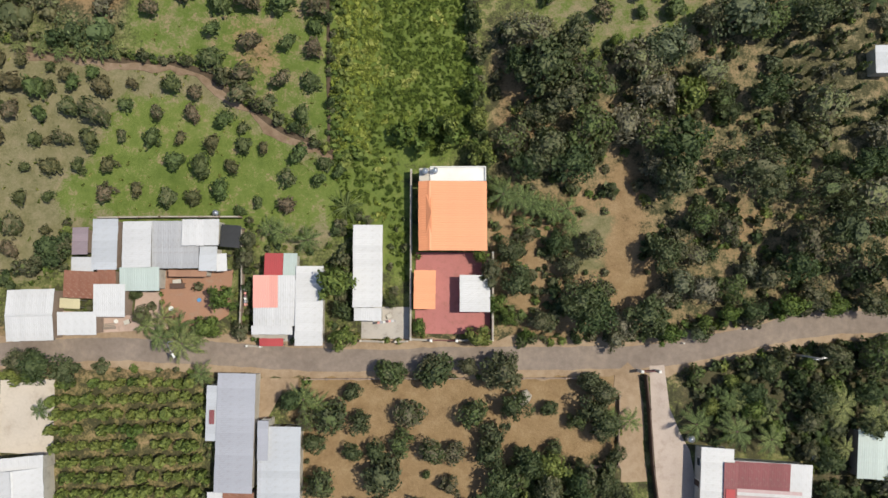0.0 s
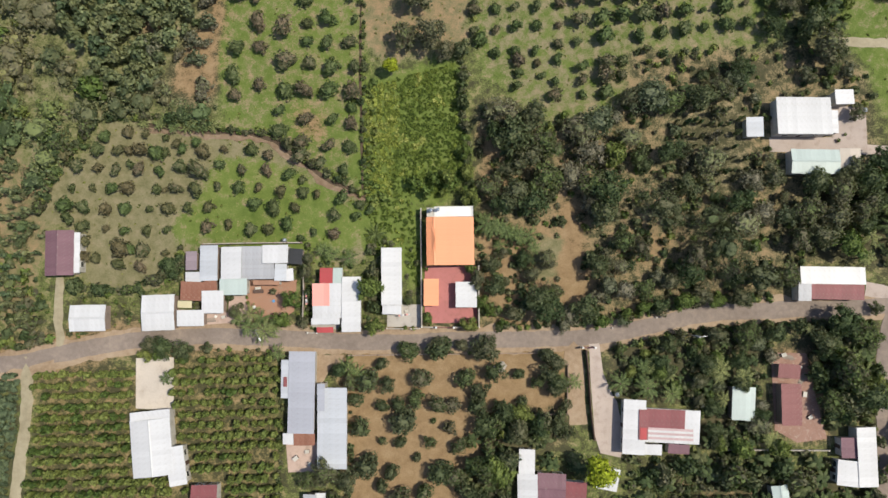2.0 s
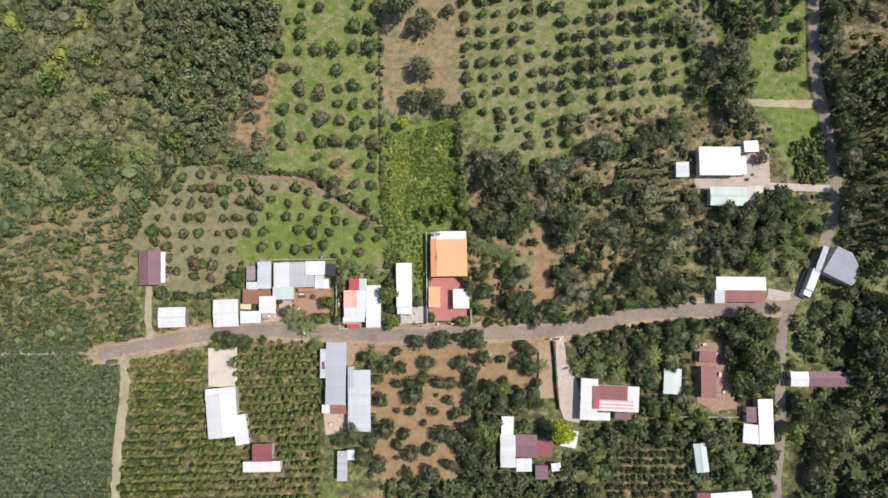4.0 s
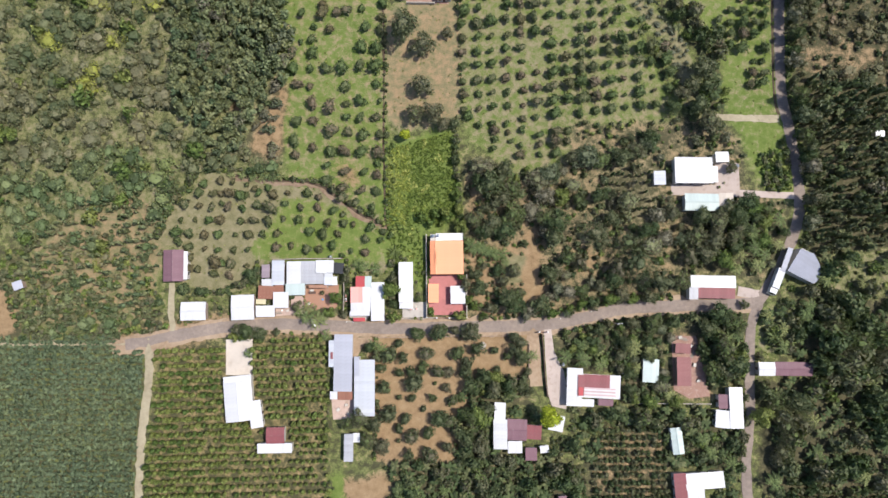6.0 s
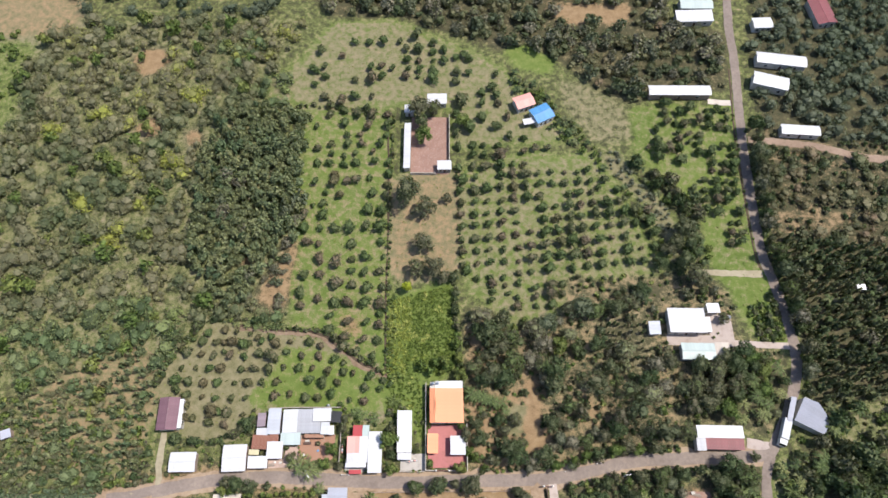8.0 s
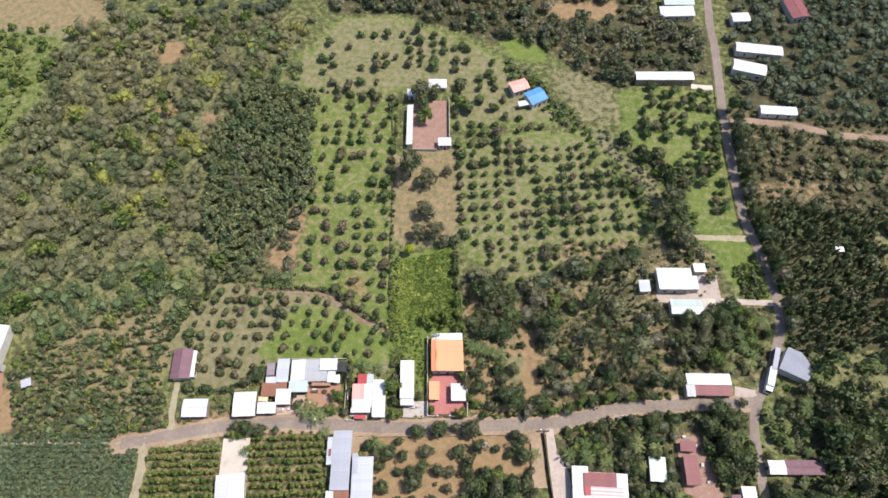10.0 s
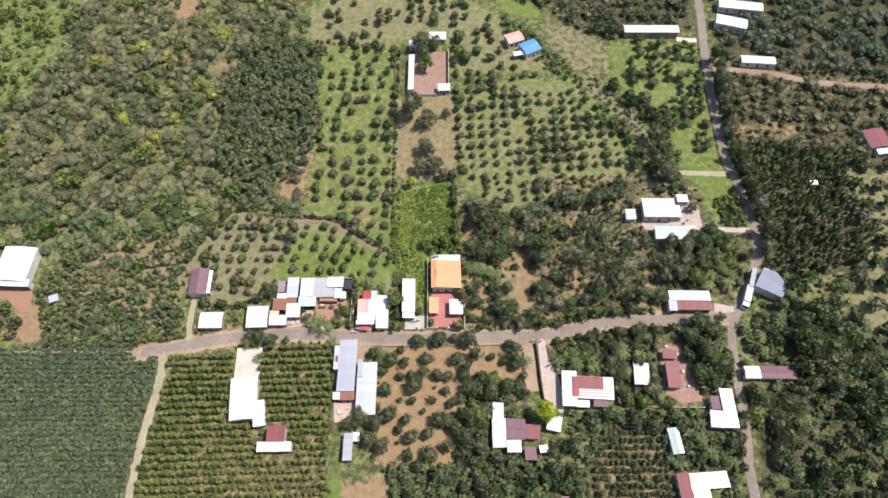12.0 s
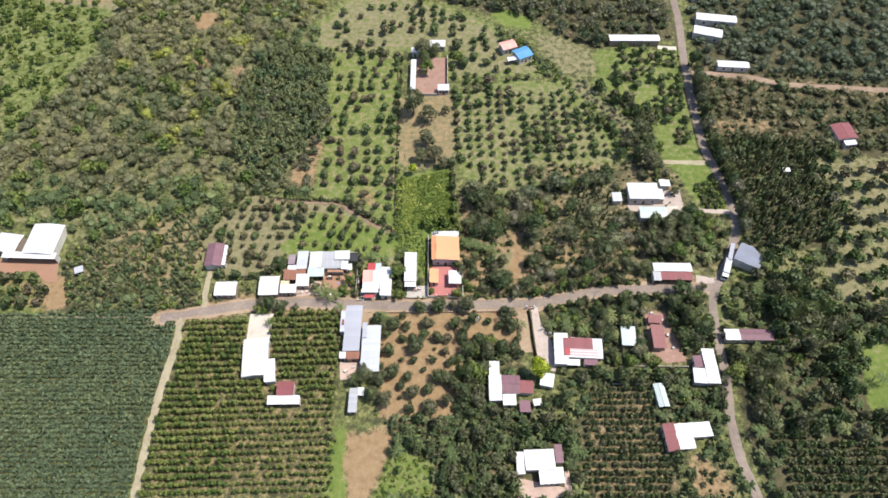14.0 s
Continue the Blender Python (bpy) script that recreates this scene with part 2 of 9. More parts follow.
class Geo:
    """Vertices and faces gathered for one mesh."""

    def __init__(self):
        self.v, self.f = [], []

    def add(self, verts, faces):
        n = len(self.v)
        self.v += [tuple(p) for p in verts]
        self.f += [tuple(i + n for i in f) for f in faces]
        return self

    def box(self, x0, x1, y0, y1, z0, z1, bevel=0.0):
        b = min(bevel, (x1 - x0) / 3, (y1 - y0) / 3, (z1 - z0) / 2)
        if b <= 0:
            p = [(x, y, z) for z in (z0, z1) for x, y in ((x0, y0), (x1, y0), (x1, y1), (x0, y1))]
            return self.add(p, [(3, 2, 1, 0), (4, 5, 6, 7), (0, 1, 5, 4), (1, 2, 6, 5), (2, 3, 7, 6), (3, 0, 4, 7)])
        p = [(x, y, z) for z in (z0, z1 - b) for x, y in ((x0, y0), (x1, y0), (x1, y1), (x0, y1))]
        p += [(x, y, z1) for x, y in ((x0 + b, y0 + b), (x1 - b, y0 + b), (x1 - b, y1 - b), (x0 + b, y1 - b))]
        return self.add(p, [(3, 2, 1, 0), (8, 9, 10, 11)] + [(a, (a + 1) % 4, (a + 1) % 4 + 4, a + 4) for a in range(4)]
                        + [(a + 4, (a + 1) % 4 + 4, (a + 1) % 4 + 8, a + 8) for a in range(4)])

    def tube(self, pts, radii, sides=7):
        rings = []
        for i, p in enumerate(pts):
            p = Vector(p)
            d = (Vector(pts[min(i + 1, len(pts) - 1)]) - Vector(pts[max(i - 1, 0)])).normalized()
            a = d.orthogonal().normalized()
            b = d.cross(a)
            rings.append([p + radii[i] * (math.cos(k * math.tau / sides) * a + math.sin(k * math.tau / sides) * b) for k in range(sides)])
        f = [(i * sides + k, i * sides + (k + 1) % sides, (i + 1) * sides + (k + 1) % sides, (i + 1) * sides + k)
             for i in range(len(pts) - 1) for k in range(sides)]
        f += [tuple(range(sides - 1, -1, -1)), tuple((len(pts) - 1) * sides + k for k in range(sides))]
        return self.add([q for r in rings for q in r], f)


def part(name, geo, material, parent, label="", smooth=False):
    return link_mesh(name, geo.v, geo.f, material, parent, label, smooth)


def thing(name, m, label, category, group="", kind=""):
    ob = new(name)
    ob.empty_display_size = 0.3
    ob.matrix_basis = m
    return tagged(ob, label, category, group, kind)


# ---------------------------------------------------------------- zones of the ground
def inside(px, py, ring):
    hit = np.zeros(px.shape, bool)
    for (x0, y0), (x1, y1) in zip(ring, ring[1:] + ring[:1]):
        if y0 != y1:
            hit ^= ((y0 > py) != (y1 > py)) & (px < (x1 - x0) * (py - y0) / (y1 - y0) + x0)
    return hit


Z = {}
Z["w_orch"] = [(-73.8, 39.0), (-65.2, 38.3), (-50.8, 36.2), (-36.5, 34.2), (-26.4, 26.9), (-17.9, 22.3), (-13.6, 15.4), (-17.8, 8.3), (-32.0, 11.2), (-48.9, 12.0), (-58.8, 8.5), (-61.5, 2.9), (-77.0, 3.7), (-79.2, 5.8), (-79.9, 15.7), (-87.7, 19.3), (-83.5, 28.6)]
Z["w_orch_green"] = [(-49.3, 32.8), (-37.9, 31.3), (-26.4, 25.5), (-18.6, 20.4), (-15.0, 14.0), (-20.7, 10.5), (-32.0, 11.9), (-47.5, 12.7), (-57.5, 12.8), (-60.4, 15.6), (-54.8, 22.7)]
Z["n_orch"] = [(-47.4, 38.3), (-50.5, 52.5), (-49.0, 64.0), (-49.4, 91.0), (-48.8, 118.0), (-47.9, 124.5), (-21.0, 121.7), (-18.3, 84.0), (-18.3, 52.6), (-19.4, 24.9), (-30.3, 28.8), (-39.5, 36.1)]
Z["meadow"] = [(-16.8, 47.4), (2.1, 52.1), (3.2, 39.8), (4.2, 27.6), (-2.3, 22.3), (-7.6, 24.9), (-17.2, 23.6), (-17.7, 38.4)]
Z["meadow2"] = [(-17.2, 24.9), (-7.6, 24.9), (-5.9, 12.2), (-5.2, 2.6), (-16.7, 11.0)]
Z["big_orch"] = [(5.9, 96.1), (29.8, 103.3), (54.7, 101.5), (63.4, 80.9), (75.4, 57.3), (40.9, 55.8), (38.6, 41.3), (21.9, 39.8), (11.1, 49.8), (7.2, 58.7), (5.7, 77.5)]
Z["far_orch"] = [(-69.1, 133.4), (-52.2, 148.8), (-44.0, 165.2), (-19.9, 165.2), (18.2, 145.7), (26.9, 133.4), (47.7, 110.3), (25.6, 107.5), (3.8, 104.8), (4.0, 124.5), (-18.6, 124.5), (-49.8, 121.6)]
Z["ne_orch"] = [(69.6, 124.2), (109.2, 124.3), (105.7, 59.8), (90.8, 60.8), (90.1, 76.3), (83.2, 91.4), (69.5, 102.6)]
Z["ne_grass"] = [(90.7, 59.8), (106.7, 57.8), (109.1, 51.8), (110.4, 32.8), (100.8, 34.6), (95.8, 49.9)]
Z["dry_n"] = [(42.5, 136.0), (58.0, 133.5), (67.5, 123.7), (69.3, 110.7), (57.0, 108.0), (44.8, 123.7)]
Z["n_plot"] = [(-18.6, 92.5), (4.7, 96.1), (5.7, 74.3), (4.4, 55.7), (-17.2, 52.6)]
Z["s_orch"] = [(-25.4, -11.9), (27.0, -10.1), (25.7, -23.8), (22.6, -22.5), (8.7, -23.8), (5.9, -32.0), (3.8, -36.0), (5.8, -48.2), (-20.3, -48.1), (-20.5, -23.7)]
Z["s_orch_dirt"] = [(11.6, -10.7), (26.3, -10.8), (24.7, -22.5), (10.1, -23.8)]
Z["crop_dark"] = [(-152.8, -11.8), (-100.1, -11.3), (-91.6, -14.6), (-90.9, -26.2), (-92.2, -40.1), (-92.6, -58.3), (-92.6, -73.3), (-130.1, -73.4), (-163.3, -73.4), (-191.0, -13.6)]
Z["crop_pep"] = [(-88.8, -13.9), (-66.5, -13.5), (-35.5, -10.1), (-34.6, -41.9), (-32.6, -73.3), (-89.3, -73.3), (-89.2, -56.6), (-88.6, -40.1)]
Z["s_strip"] = [(-33.8, -54.8), (-29.6, -53.9), (-28.1, -73.3), (-32.6, -73.3)]
Z["s_dirt"] = [(-29.6, -54.4), (-15.8, -54.8), (-15.6, -60.0), (-20.3, -68.4), (-21.7, -73.3), (-28.1, -73.3)]
Z["s_green"] = [(-15.6, -60.0), (-3.5, -61.7), (-1.7, -73.3), (-20.0, -73.3)]
Z["cen_dirt"] = [(6.1, 14.7), (25.1, 17.3), (26.2, 0.3), (13.8, -6.7), (7.0, 2.6)]
Z["cen_grass"] = [(19.2, 13.2), (25.7, 13.4), (25.5, 4.6), (21.5, 4.9), (19.6, 6.8)]
Z["cen_strip"] = [(25.4, 22.0), (28.4, 22.0), (30.0, 12.3), (30.6, 0.8), (27.4, -2.0), (25.2, 2.6), (25.6, 12.3)]
Z["se_rows"] = [(47.8, -38.0), (67.7, -39.9), (67.2, -52.9), (68.6, -60.0), (70.3, -73.3), (41.8, -73.3), (44.2, -52.9)]
Z["se_dirt"] = [(75.5, -60.0), (82.1, -61.7), (88.2, -68.4), (87.1, -73.3), (76.2, -73.3)]
Z["e_yard"] = [(69.6, -11.6), (78.0, -11.7), (79.6, -22.7), (81.4, -29.5), (76.5, -31.6), (69.7, -28.1), (71.5, -17.2)]
Z["e_grass"] = [(60.0, -26.7), (79.3, -29.5), (80.6, -31.6), (59.2, -31.5)]
Z["corner_grass"] = [(98.5, -2.0), (106.8, -0.8), (111.6, -13.2), (98.7, -17.6), (96.4, -11.0)]
Z["e_clear"] = [(119.1, 14.9), (140.1, 15.0), (137.5, 0.4), (128.7, -1.9), (115.2, 0.4)]
Z["w_yard2"] = [(-140.5, 1.2), (-134.8, 2.3), (-130.6, -4.6), (-132.4, -11.4), (-135.5, -10.9)]
Z["w_orchsm"] = [(-158.4, 3.5), (-140.8, 2.3), (-134.4, -11.4), (-153.0, -11.4)]
Z["w_open"] = [(-216.3, 160.1), (-161.1, 160.3), (-158.6, 123.1), (-164.6, 100.8), (-174.7, 86.9), (-179.8, 61.2)]
Z["west_scrub"] = [(-132.8, 19.5), (-92.3, 17.0), (-83.9, -9.1), (-98.3, -10.9), (-129.5, -11.3), (-137.3, 7.1)]
Z["n98_dirt"] = [(41.3, 175.4), (75.5, 173.7), (74.4, 165.2), (47.7, 163.5)]
Z["n98_grass"] = [(23.1, 152.0), (35.0, 152.7), (42.7, 145.7), (41.1, 139.5), (27.4, 144.1)]
MAIN = [(-97.0, -13.9), (-91.2, -13.2), (-81.2, -11.1), (-65.8, -8.5), (-48.6, -7.7), (-31.4, -8.4), (-14.1, -9.1), (3.1, -8.7), (20.4, -8.4), (30.8, -8.1), (41.2, -6.4), (55.2, -3.3), (72.6, -2.3), (90.0, -1.9), (97.9, -0.9)]
NORTH = [(96.0, -2.6), (101.0, 4.3), (106.1, 13.0), (110.6, 23.7), (111.6, 34.6), (109.6, 53.2), (107.6, 66.5), (108.6, 98.9), (109.9, 115.9), (112.9, 145.7), (113.7, 161.9), (116.0, 180.0), (126.0, 260.0)]
SOUTH = [(97.3, -1.5), (94.9, -7.6), (93.8, -15.9), (93.4, -24.1), (93.0, -35.0), (91.2, -50.0), (91.4, -62.0), (93.3, -71.7), (100.0, -110.0)]
TRACK = [(-90.0, -12.0), (-89.4, -24.1), (-90.9, -42.0), (-91.0, -60.1), (-90.6, -73.3), (-89.0, -110.0)]
Z["roadside"] = [(-100.0, -9.5), (-66.0, -4.6), (-30.0, -5.2), (10.0, -5.6), (30.0, -5.0), (55.0, 0.0), (92.0, 1.8), (92.0, -5.0), (56.0, -6.5), (30.0, -11.0), (0.0, -11.6), (-50.0, -10.8), (-66.0, -11.4), (-100.0, -18.0)]
Z["woods"] = [(8.0, -5.0), (7.5, 44.5), (21.0, 43.5), (30.0, 40.5), (39.0, 41.5), (41.0, 55.0), (76.0, 57.0), (86.0, 58.0), (95.0, 48.0), (94.0, 34.0), (108.0, 30.0), (106.0, 18.0), (98.0, 5.0), (91.0, 8.0), (73.0, 8.0), (72.0, 1.0), (55.0, -0.5), (42.0, -3.2), (30.0, -5.0)]
Z["west_wood"] = [(-215.0, 165.0), (-52.0, 165.0), (-70.0, 133.0), (-61.0, 116.0), (-54.0, 84.0), (-55.0, 54.0), (-49.0, 40.0), (-66.0, 40.0), (-76.0, 41.0), (-86.0, 30.0), (-90.0, 20.0), (-87.0, -7.5), (-128.0, -11.0), (-130.0, 20.0), (-160.0, 26.0), (-205.0, 20.0)]
Z["plantation"] = [(-69.8, 43.9), (-57.7, 51.0), (-52.0, 58.0), (-49.2, 64.0), (-49.6, 91.0), (-49.0, 119.0), (-72.0, 123.5), (-82.0, 118.6), (-86.1, 102.0), (-85.3, 80.0), (-84.8, 61.5)]
Z["east_wood"] = [(113.0, 2.0), (116.0, 26.0), (113.5, 54.0), (111.5, 68.0), (112.5, 98.0), (116.0, 108.0), (200.0, 92.0), (200.0, -80.0), (97.0, -80.0), (96.5, -50.0), (97.0, -26.0), (113.0, -26.0), (113.0, -16.0), (112.0, -4.0)]
Z["north_wood"] = [(118.0, 116.0), (145.0, 107.0), (200.0, 102.0), (240.0, 99.0), (240.0, 187.0), (128.0, 187.0), (120.0, 150.0)]
Z["north_mid"] = [(-44.0, 168.0), (-18.0, 168.0), (20.0, 152.0), (42.0, 147.0), (68.0, 126.0), (108.0, 133.0), (111.0, 160.0), (88.0, 162.0), (90.0, 185.0), (-60.0, 185.0)]
Z["creek"] = [(27.0, 142.0), (40.0, 128.0), (44.0, 122.0), (54.0, 107.0), (66.0, 100.0), (80.0, 92.0), (89.0, 77.0), (90.0, 60.0), (76.0, 58.0), (72.0, 68.0), (64.0, 84.0), (54.0, 101.0), (40.0, 112.0), (26.0, 132.0)]
Z["creek_pale"] = [(55.6, 103.7), (61.7, 104.9), (68.7, 93.6), (77.3, 82.6), (81.6, 70.0), (81.3, 59.7), (76.9, 60.0), (71.2, 80.5), (62.5, 91.4)]
Z["creek_dark"] = [(63.8, 104.9), (68.9, 95.8), (82.2, 91.4), (88.8, 88.2), (88.8, 74.2), (86.5, 63.8), (82.6, 64.0), (82.2, 72.0), (77.8, 84.0)]
Z["south_gardens"] = [(35.2, -10.6), (66.0, -7.0), (68.5, -30.0), (55.0, -32.0), (55.0, -20.5), (37.2, -20.8)]
Z["south_mid"] = [(-20.0, -49.0), (5.0, -49.0), (12.0, -30.0), (14.0, -46.0), (40.0, -50.0), (43.0, -58.0), (40.0, -80.0), (-14.0, -80.0), (-16.0, -62.0), (-14.0, -55.0)]
Z["south_east"] = [(40.0, -34.0), (92.0, -40.0), (90.0, -50.0), (66.0, -50.0), (66.0, -38.0), (46.0, -37.0)]
Z["south_wood"] = [(5.0, -26.0), (26.0, -24.0), (27.0, -30.0), (14.0, -31.0), (13.0, -50.0), (3.0, -50.0)]
Z["roadside_wood"] = [(76.0, -5.0), (92.0, -4.6), (91.0, -24.0), (80.0, -27.0), (78.0, -12.0)]
Z["cassava"] = [(-130.0, 22.0), (-92.0, 24.0), (-88.0, 8.0), (-96.0, -2.0), (-112.0, 2.0), (-126.0, 12.0)]
Z["shrub_rows"] = [(50.0, 26.0), (58.0, 23.5), (66.5, 24.0), (68.0, 41.0), (60.0, 45.0), (48.5, 42.0)]
Z["e_banana"] = [(114.0, 14.0), (116.5, 30.0), (113.5, 56.0), (113.0, 70.0), (160.0, 64.0), (160.0, 16.0), (140.0, 16.0)]
Z["e_brown"] = [(112.5, 70.0), (112.5, 98.0), (118.0, 106.0), (200.0, 92.0), (200.0, 60.0), (160.0, 64.0)]
Z["e_south"] = [(113.0, 2.0), (114.0, 14.0), (140.0, 16.0), (160.0, 16.0), (200.0, 20.0), (200.0, -80.0), (97.0, -80.0), (96.5, -50.0), (96.0, -24.5), (112.5, -24.5), (112.5, -4.0)]
Z["e_far_orch"] = [(150.0, 60.0), (200.0, 58.0), (200.0, -8.0), (139.0, -9.0), (138.0, 8.0), (146.0, 16.0), (152.0, 40.0)]
Z["e_rows"] = [(104.0, -54.0), (150.0, -58.0), (160.0, -82.0), (104.0, -82.0)]
Z["east_strip"] = [(98.5, -4.0), (106.0, 2.0), (113.0, -2.0), (112.0, -17.0), (97.0, -17.0)]
Z["red_patch"] = [(-33.4, 42.2), (-26.3, 40.4), (-25.2, 35.4), (-30.6, 37.2)]
Z["bald_a"] = [(8.0, 36.0), (11.5, 37.0), (12.0, 31.0), (9.0, 29.5)]
Z["bald_b"] = [(8.5, 27.5), (13.5, 28.0), (13.0, 23.0), (9.0, 22.5)]
Z["plant_gap"] = [(-52.7, 71.5), (-49.0, 65.0), (-50.0, 53.6), (-53.0, 42.0), (-62.6, 45.8), (-61.4, 51.6), (-56.5, 59.6)]
Z["mw_tan"] = [(38.8, 15.2), (50.1, 15.1), (48.5, 8.0), (35.8, 8.1)]
Z["mw_palm"] = [(74, 9.5), (93, 8.5), (105, 12), (106, 22), (104.2, 26), (93, 26), (80, 23)]
Z["mw_band"] = [(41, 42), (72.8, 55.5), (72.5, 47.5), (48, 44.0)]
Z["mw_grey"] = [(25, 9), (25, 38), (46, 40), (47, 26), (38, 18), (36, 9)]
Z["ne_bush"] = [(97.9, 44.4), (109.8, 47.3), (109.1, 34.1), (101.5, 33.7), (99.4, 40.1)]
Z["meadow_dark"] = [(-10.2, 38.1), (-5.2, 40.8), (-5.3, 23.3), (-9.8, 24.0)]
Z["w_slim"] = [(-128, -9), (-128, 14), (-112, 30), (-94, 33), (-85, 28), (-87, 8), (-88, -6)]
Z["e_verge"] = [(112.0, 100.0), (150.0, 97.0), (240.0, 90.0), (240.0, 100.0), (200.0, 104.0), (145.0, 110.0), (118.0, 118.0), (112.0, 112.0)]
Z["e_green"] = [(139.0, -24.0), (158.0, -22.0), (158.0, -48.0), (136.0, -46.0)]
Z["red_clear"] = [(112.5, 79.0), (128.0, 82.0), (142.0, 80.0), (138.0, 73.0), (122.0, 71.5), (112.0, 71.0)]
Z["nw_field"] = [(-204.0, 186.2), (-158.9, 186.3), (-146.8, 175.6), (-143.0, 161.9), (-157.9, 154.6), (-192.5, 158.5)]
COVERS = [
    ("south_gardens", 0.22, 0.12, 0.12), ("south_mid", 0.28, 0.28, 0.28), ("south_east", 0.26, 0.22, 0.2), ("south_wood", 0.3, 0.25, 0.22), ("roadside_wood", 0.3, 0.3, 0.25), ("east_strip", 0.3, 0.3, 0.3), ("creek", 0.1, 0.2, 0.4), ("north_mid", 0.3, 0.3, 0.3), ("west_wood", 0.1, 0.5, 0.55), ("west_scrub", 0.28, 0.38, 0.42), ("w_slim", 0.46, 0.66, 0.74), ("w_open", 0.0, 0.40, 0.58), ("e_banana", 0.3, 0.1, 0.2), ("woods", 0.44, 0.50, 0.36), ("nw_field", 0.5, 0.9, 0.6), ("shrub_rows", 0.30, 0.42, 0.3), ("mw_tan", 0.62, 0.66, 0.2), ("mw_palm", 0.2, 0.2, 0.3), ("mw_band", 0.3, 0.3, 0.3), ("east_wood", 0.2, 0.15, 0.22),
    ("w_orch", 0.20, 0.92, 0.8), ("w_orch_green", 0.30, 0.32, 0.97), ("n_orch", 0.34, 0.44, 0.92), ("meadow", 0.0, 0.0, 1.0), ("meadow2", 0.0, 0.1, 0.75), ("meadow_dark", 0.0, 0.0, 0.66),
    ("big_orch", 0.27, 0.53, 0.87), ("far_orch", 0.30, 0.6, 0.9), ("ne_orch", 0.28, 0.42, 0.82), ("ne_grass", 0.1, 0.35, 0.9), ("dry_n", 0.3, 0.56, 0.5),
    ("n_plot", 0.5, 0.85, 0.7), ("s_orch", 0.95, 0.42, 0.3), ("s_orch_dirt", 0.95, 0.3, 0.2), ("crop_dark", 0.0, 0.0, 0.42), ("crop_pep", 0.42, 0.3, 0.42),
    ("s_strip", 0.0, 0.2, 0.95), ("s_dirt", 0.9, 0.4, 0.3), ("s_green", 0.15, 0.4, 0.85), ("cen_dirt", 0.72, 0.66, 0.2), ("cen_grass", 0.15, 1.0, 0.95), ("cen_strip", 0.9, 0.5, 0.1),
    ("se_rows", 0.45, 0.3, 0.2), ("se_dirt", 0.6, 0.45, 0.45), ("e_yard", 0.75, 0.3, 0.1), ("e_grass", 0.35, 0.5, 0.6), ("corner_grass", 0.25, 0.6, 0.75),
    ("e_clear", 0.3, 0.55, 0.6), ("w_orchsm", 0.5, 0.4, 0.6), ("w_yard2", 0.75, 0.2, 0.2), ("n98_dirt", 0.8, 0.3, 0.1), ("n98_grass", 0.0, 0.2, 0.95),
    ("plant_gap", 0.66, 0.4, 0.1), ("red_patch", 0.72, 0.3, 0.4), ("bald_a", 0.9, 0.2, 0.0), ("bald_b", 0.9, 0.2, 0.0),
    ("roadside", 0.62, 0.5, 0.35), ("e_brown", 0.34, 0.28, 0.3), ("north_wood", 0.12, 0.14, 0.3), ("red_clear", 0.48, 0.36, 0.25), ("e_far_orch", 0.26, 0.62, 0.6), ("e_green", 0.1, 0.35, 0.8), ("e_verge", 0.4, 0.3, 0.25), ("creek_pale", 0.25, 0.75, 0.75),
]


def wobble(x, y, size, seed):
    """Cheap smooth noise, -1 to 1."""
    r = np.random.RandomState(seed)
    s = np.zeros(np.shape(x))
    for k in range(5):
        a, ph = r.uniform(0, math.tau), r.uniform(0, math.tau, 2)
        q = (1.0 + 0.9 * k) / size
        s = s + np.sin((x * math.cos(a) + y * math.sin(a)) * q + ph[0] + 1.7 * np.sin((x * math.sin(a) - y * math.cos(a)) * q * 0.7 + ph[1])) / (1 + 0.6 * k)
    return s / 2.4


gx = np.concatenate([-np.geomspace(4000, 215, 14), np.arange(-206, 207, 1.7), np.geomspace(215, 4000, 14)])
gy = np.concatenate([-np.geomspace(4000, 110, 14), np.arange(-100, 181, 1.7), np.geomspace(190, 4000, 14)])
GX, GY = np.meshgrid(gx, gy)
WX, WY = GX + 1.3 * wobble(GX, GY, 5.0, 3), GY + 1.3 * wobble(GX, GY, 5.0, 8)
# what covers the ground: r bare soil, g dry pale grass, b lush grass
COVER = np.zeros(GX.shape + (3,), np.float32)
COVER[:] = (0.30, 0.36, 0.48)
for key, soil, dry, lush in COVERS:
    COVER[inside(WX, WY, Z[key])] = (soil, dry, lush)
BALD = [(-113.0, 145.0, 6.5), (-108.0, 114.0, 4.5), (-91.0, 110.0, 3.5), (-64.0, 62.0, 3.0)]   # bare tan spots in the dry wood
YELLOW = [(-129.0, 118.0, 6.0), (-141.0, 111.0, 5.0), (-97.0, 96.5, 6.0), (-108.0, 95.0, 4.5), (-104.0, 83.0, 4.5), (-126.0, 80.5, 5.0), (-111.0, 67.0, 5.0), (-95.0, 131.0, 6.5)]
for bx, by, br in BALD:
    COVER[np.hypot(WX - bx, WY - by) < br] = (0.85, 0.5, 0.1)
for _ in range(2):
    pad = np.pad(COVER, ((1, 1), (1, 1), (0, 0)), mode="edge")
    COVER = (2 * pad[1:-1, 1:-1] + pad[:-2, 1:-1] + pad[2:, 1:-1] + pad[1:-1, :-2] + pad[1:-1, 2:]) / 6

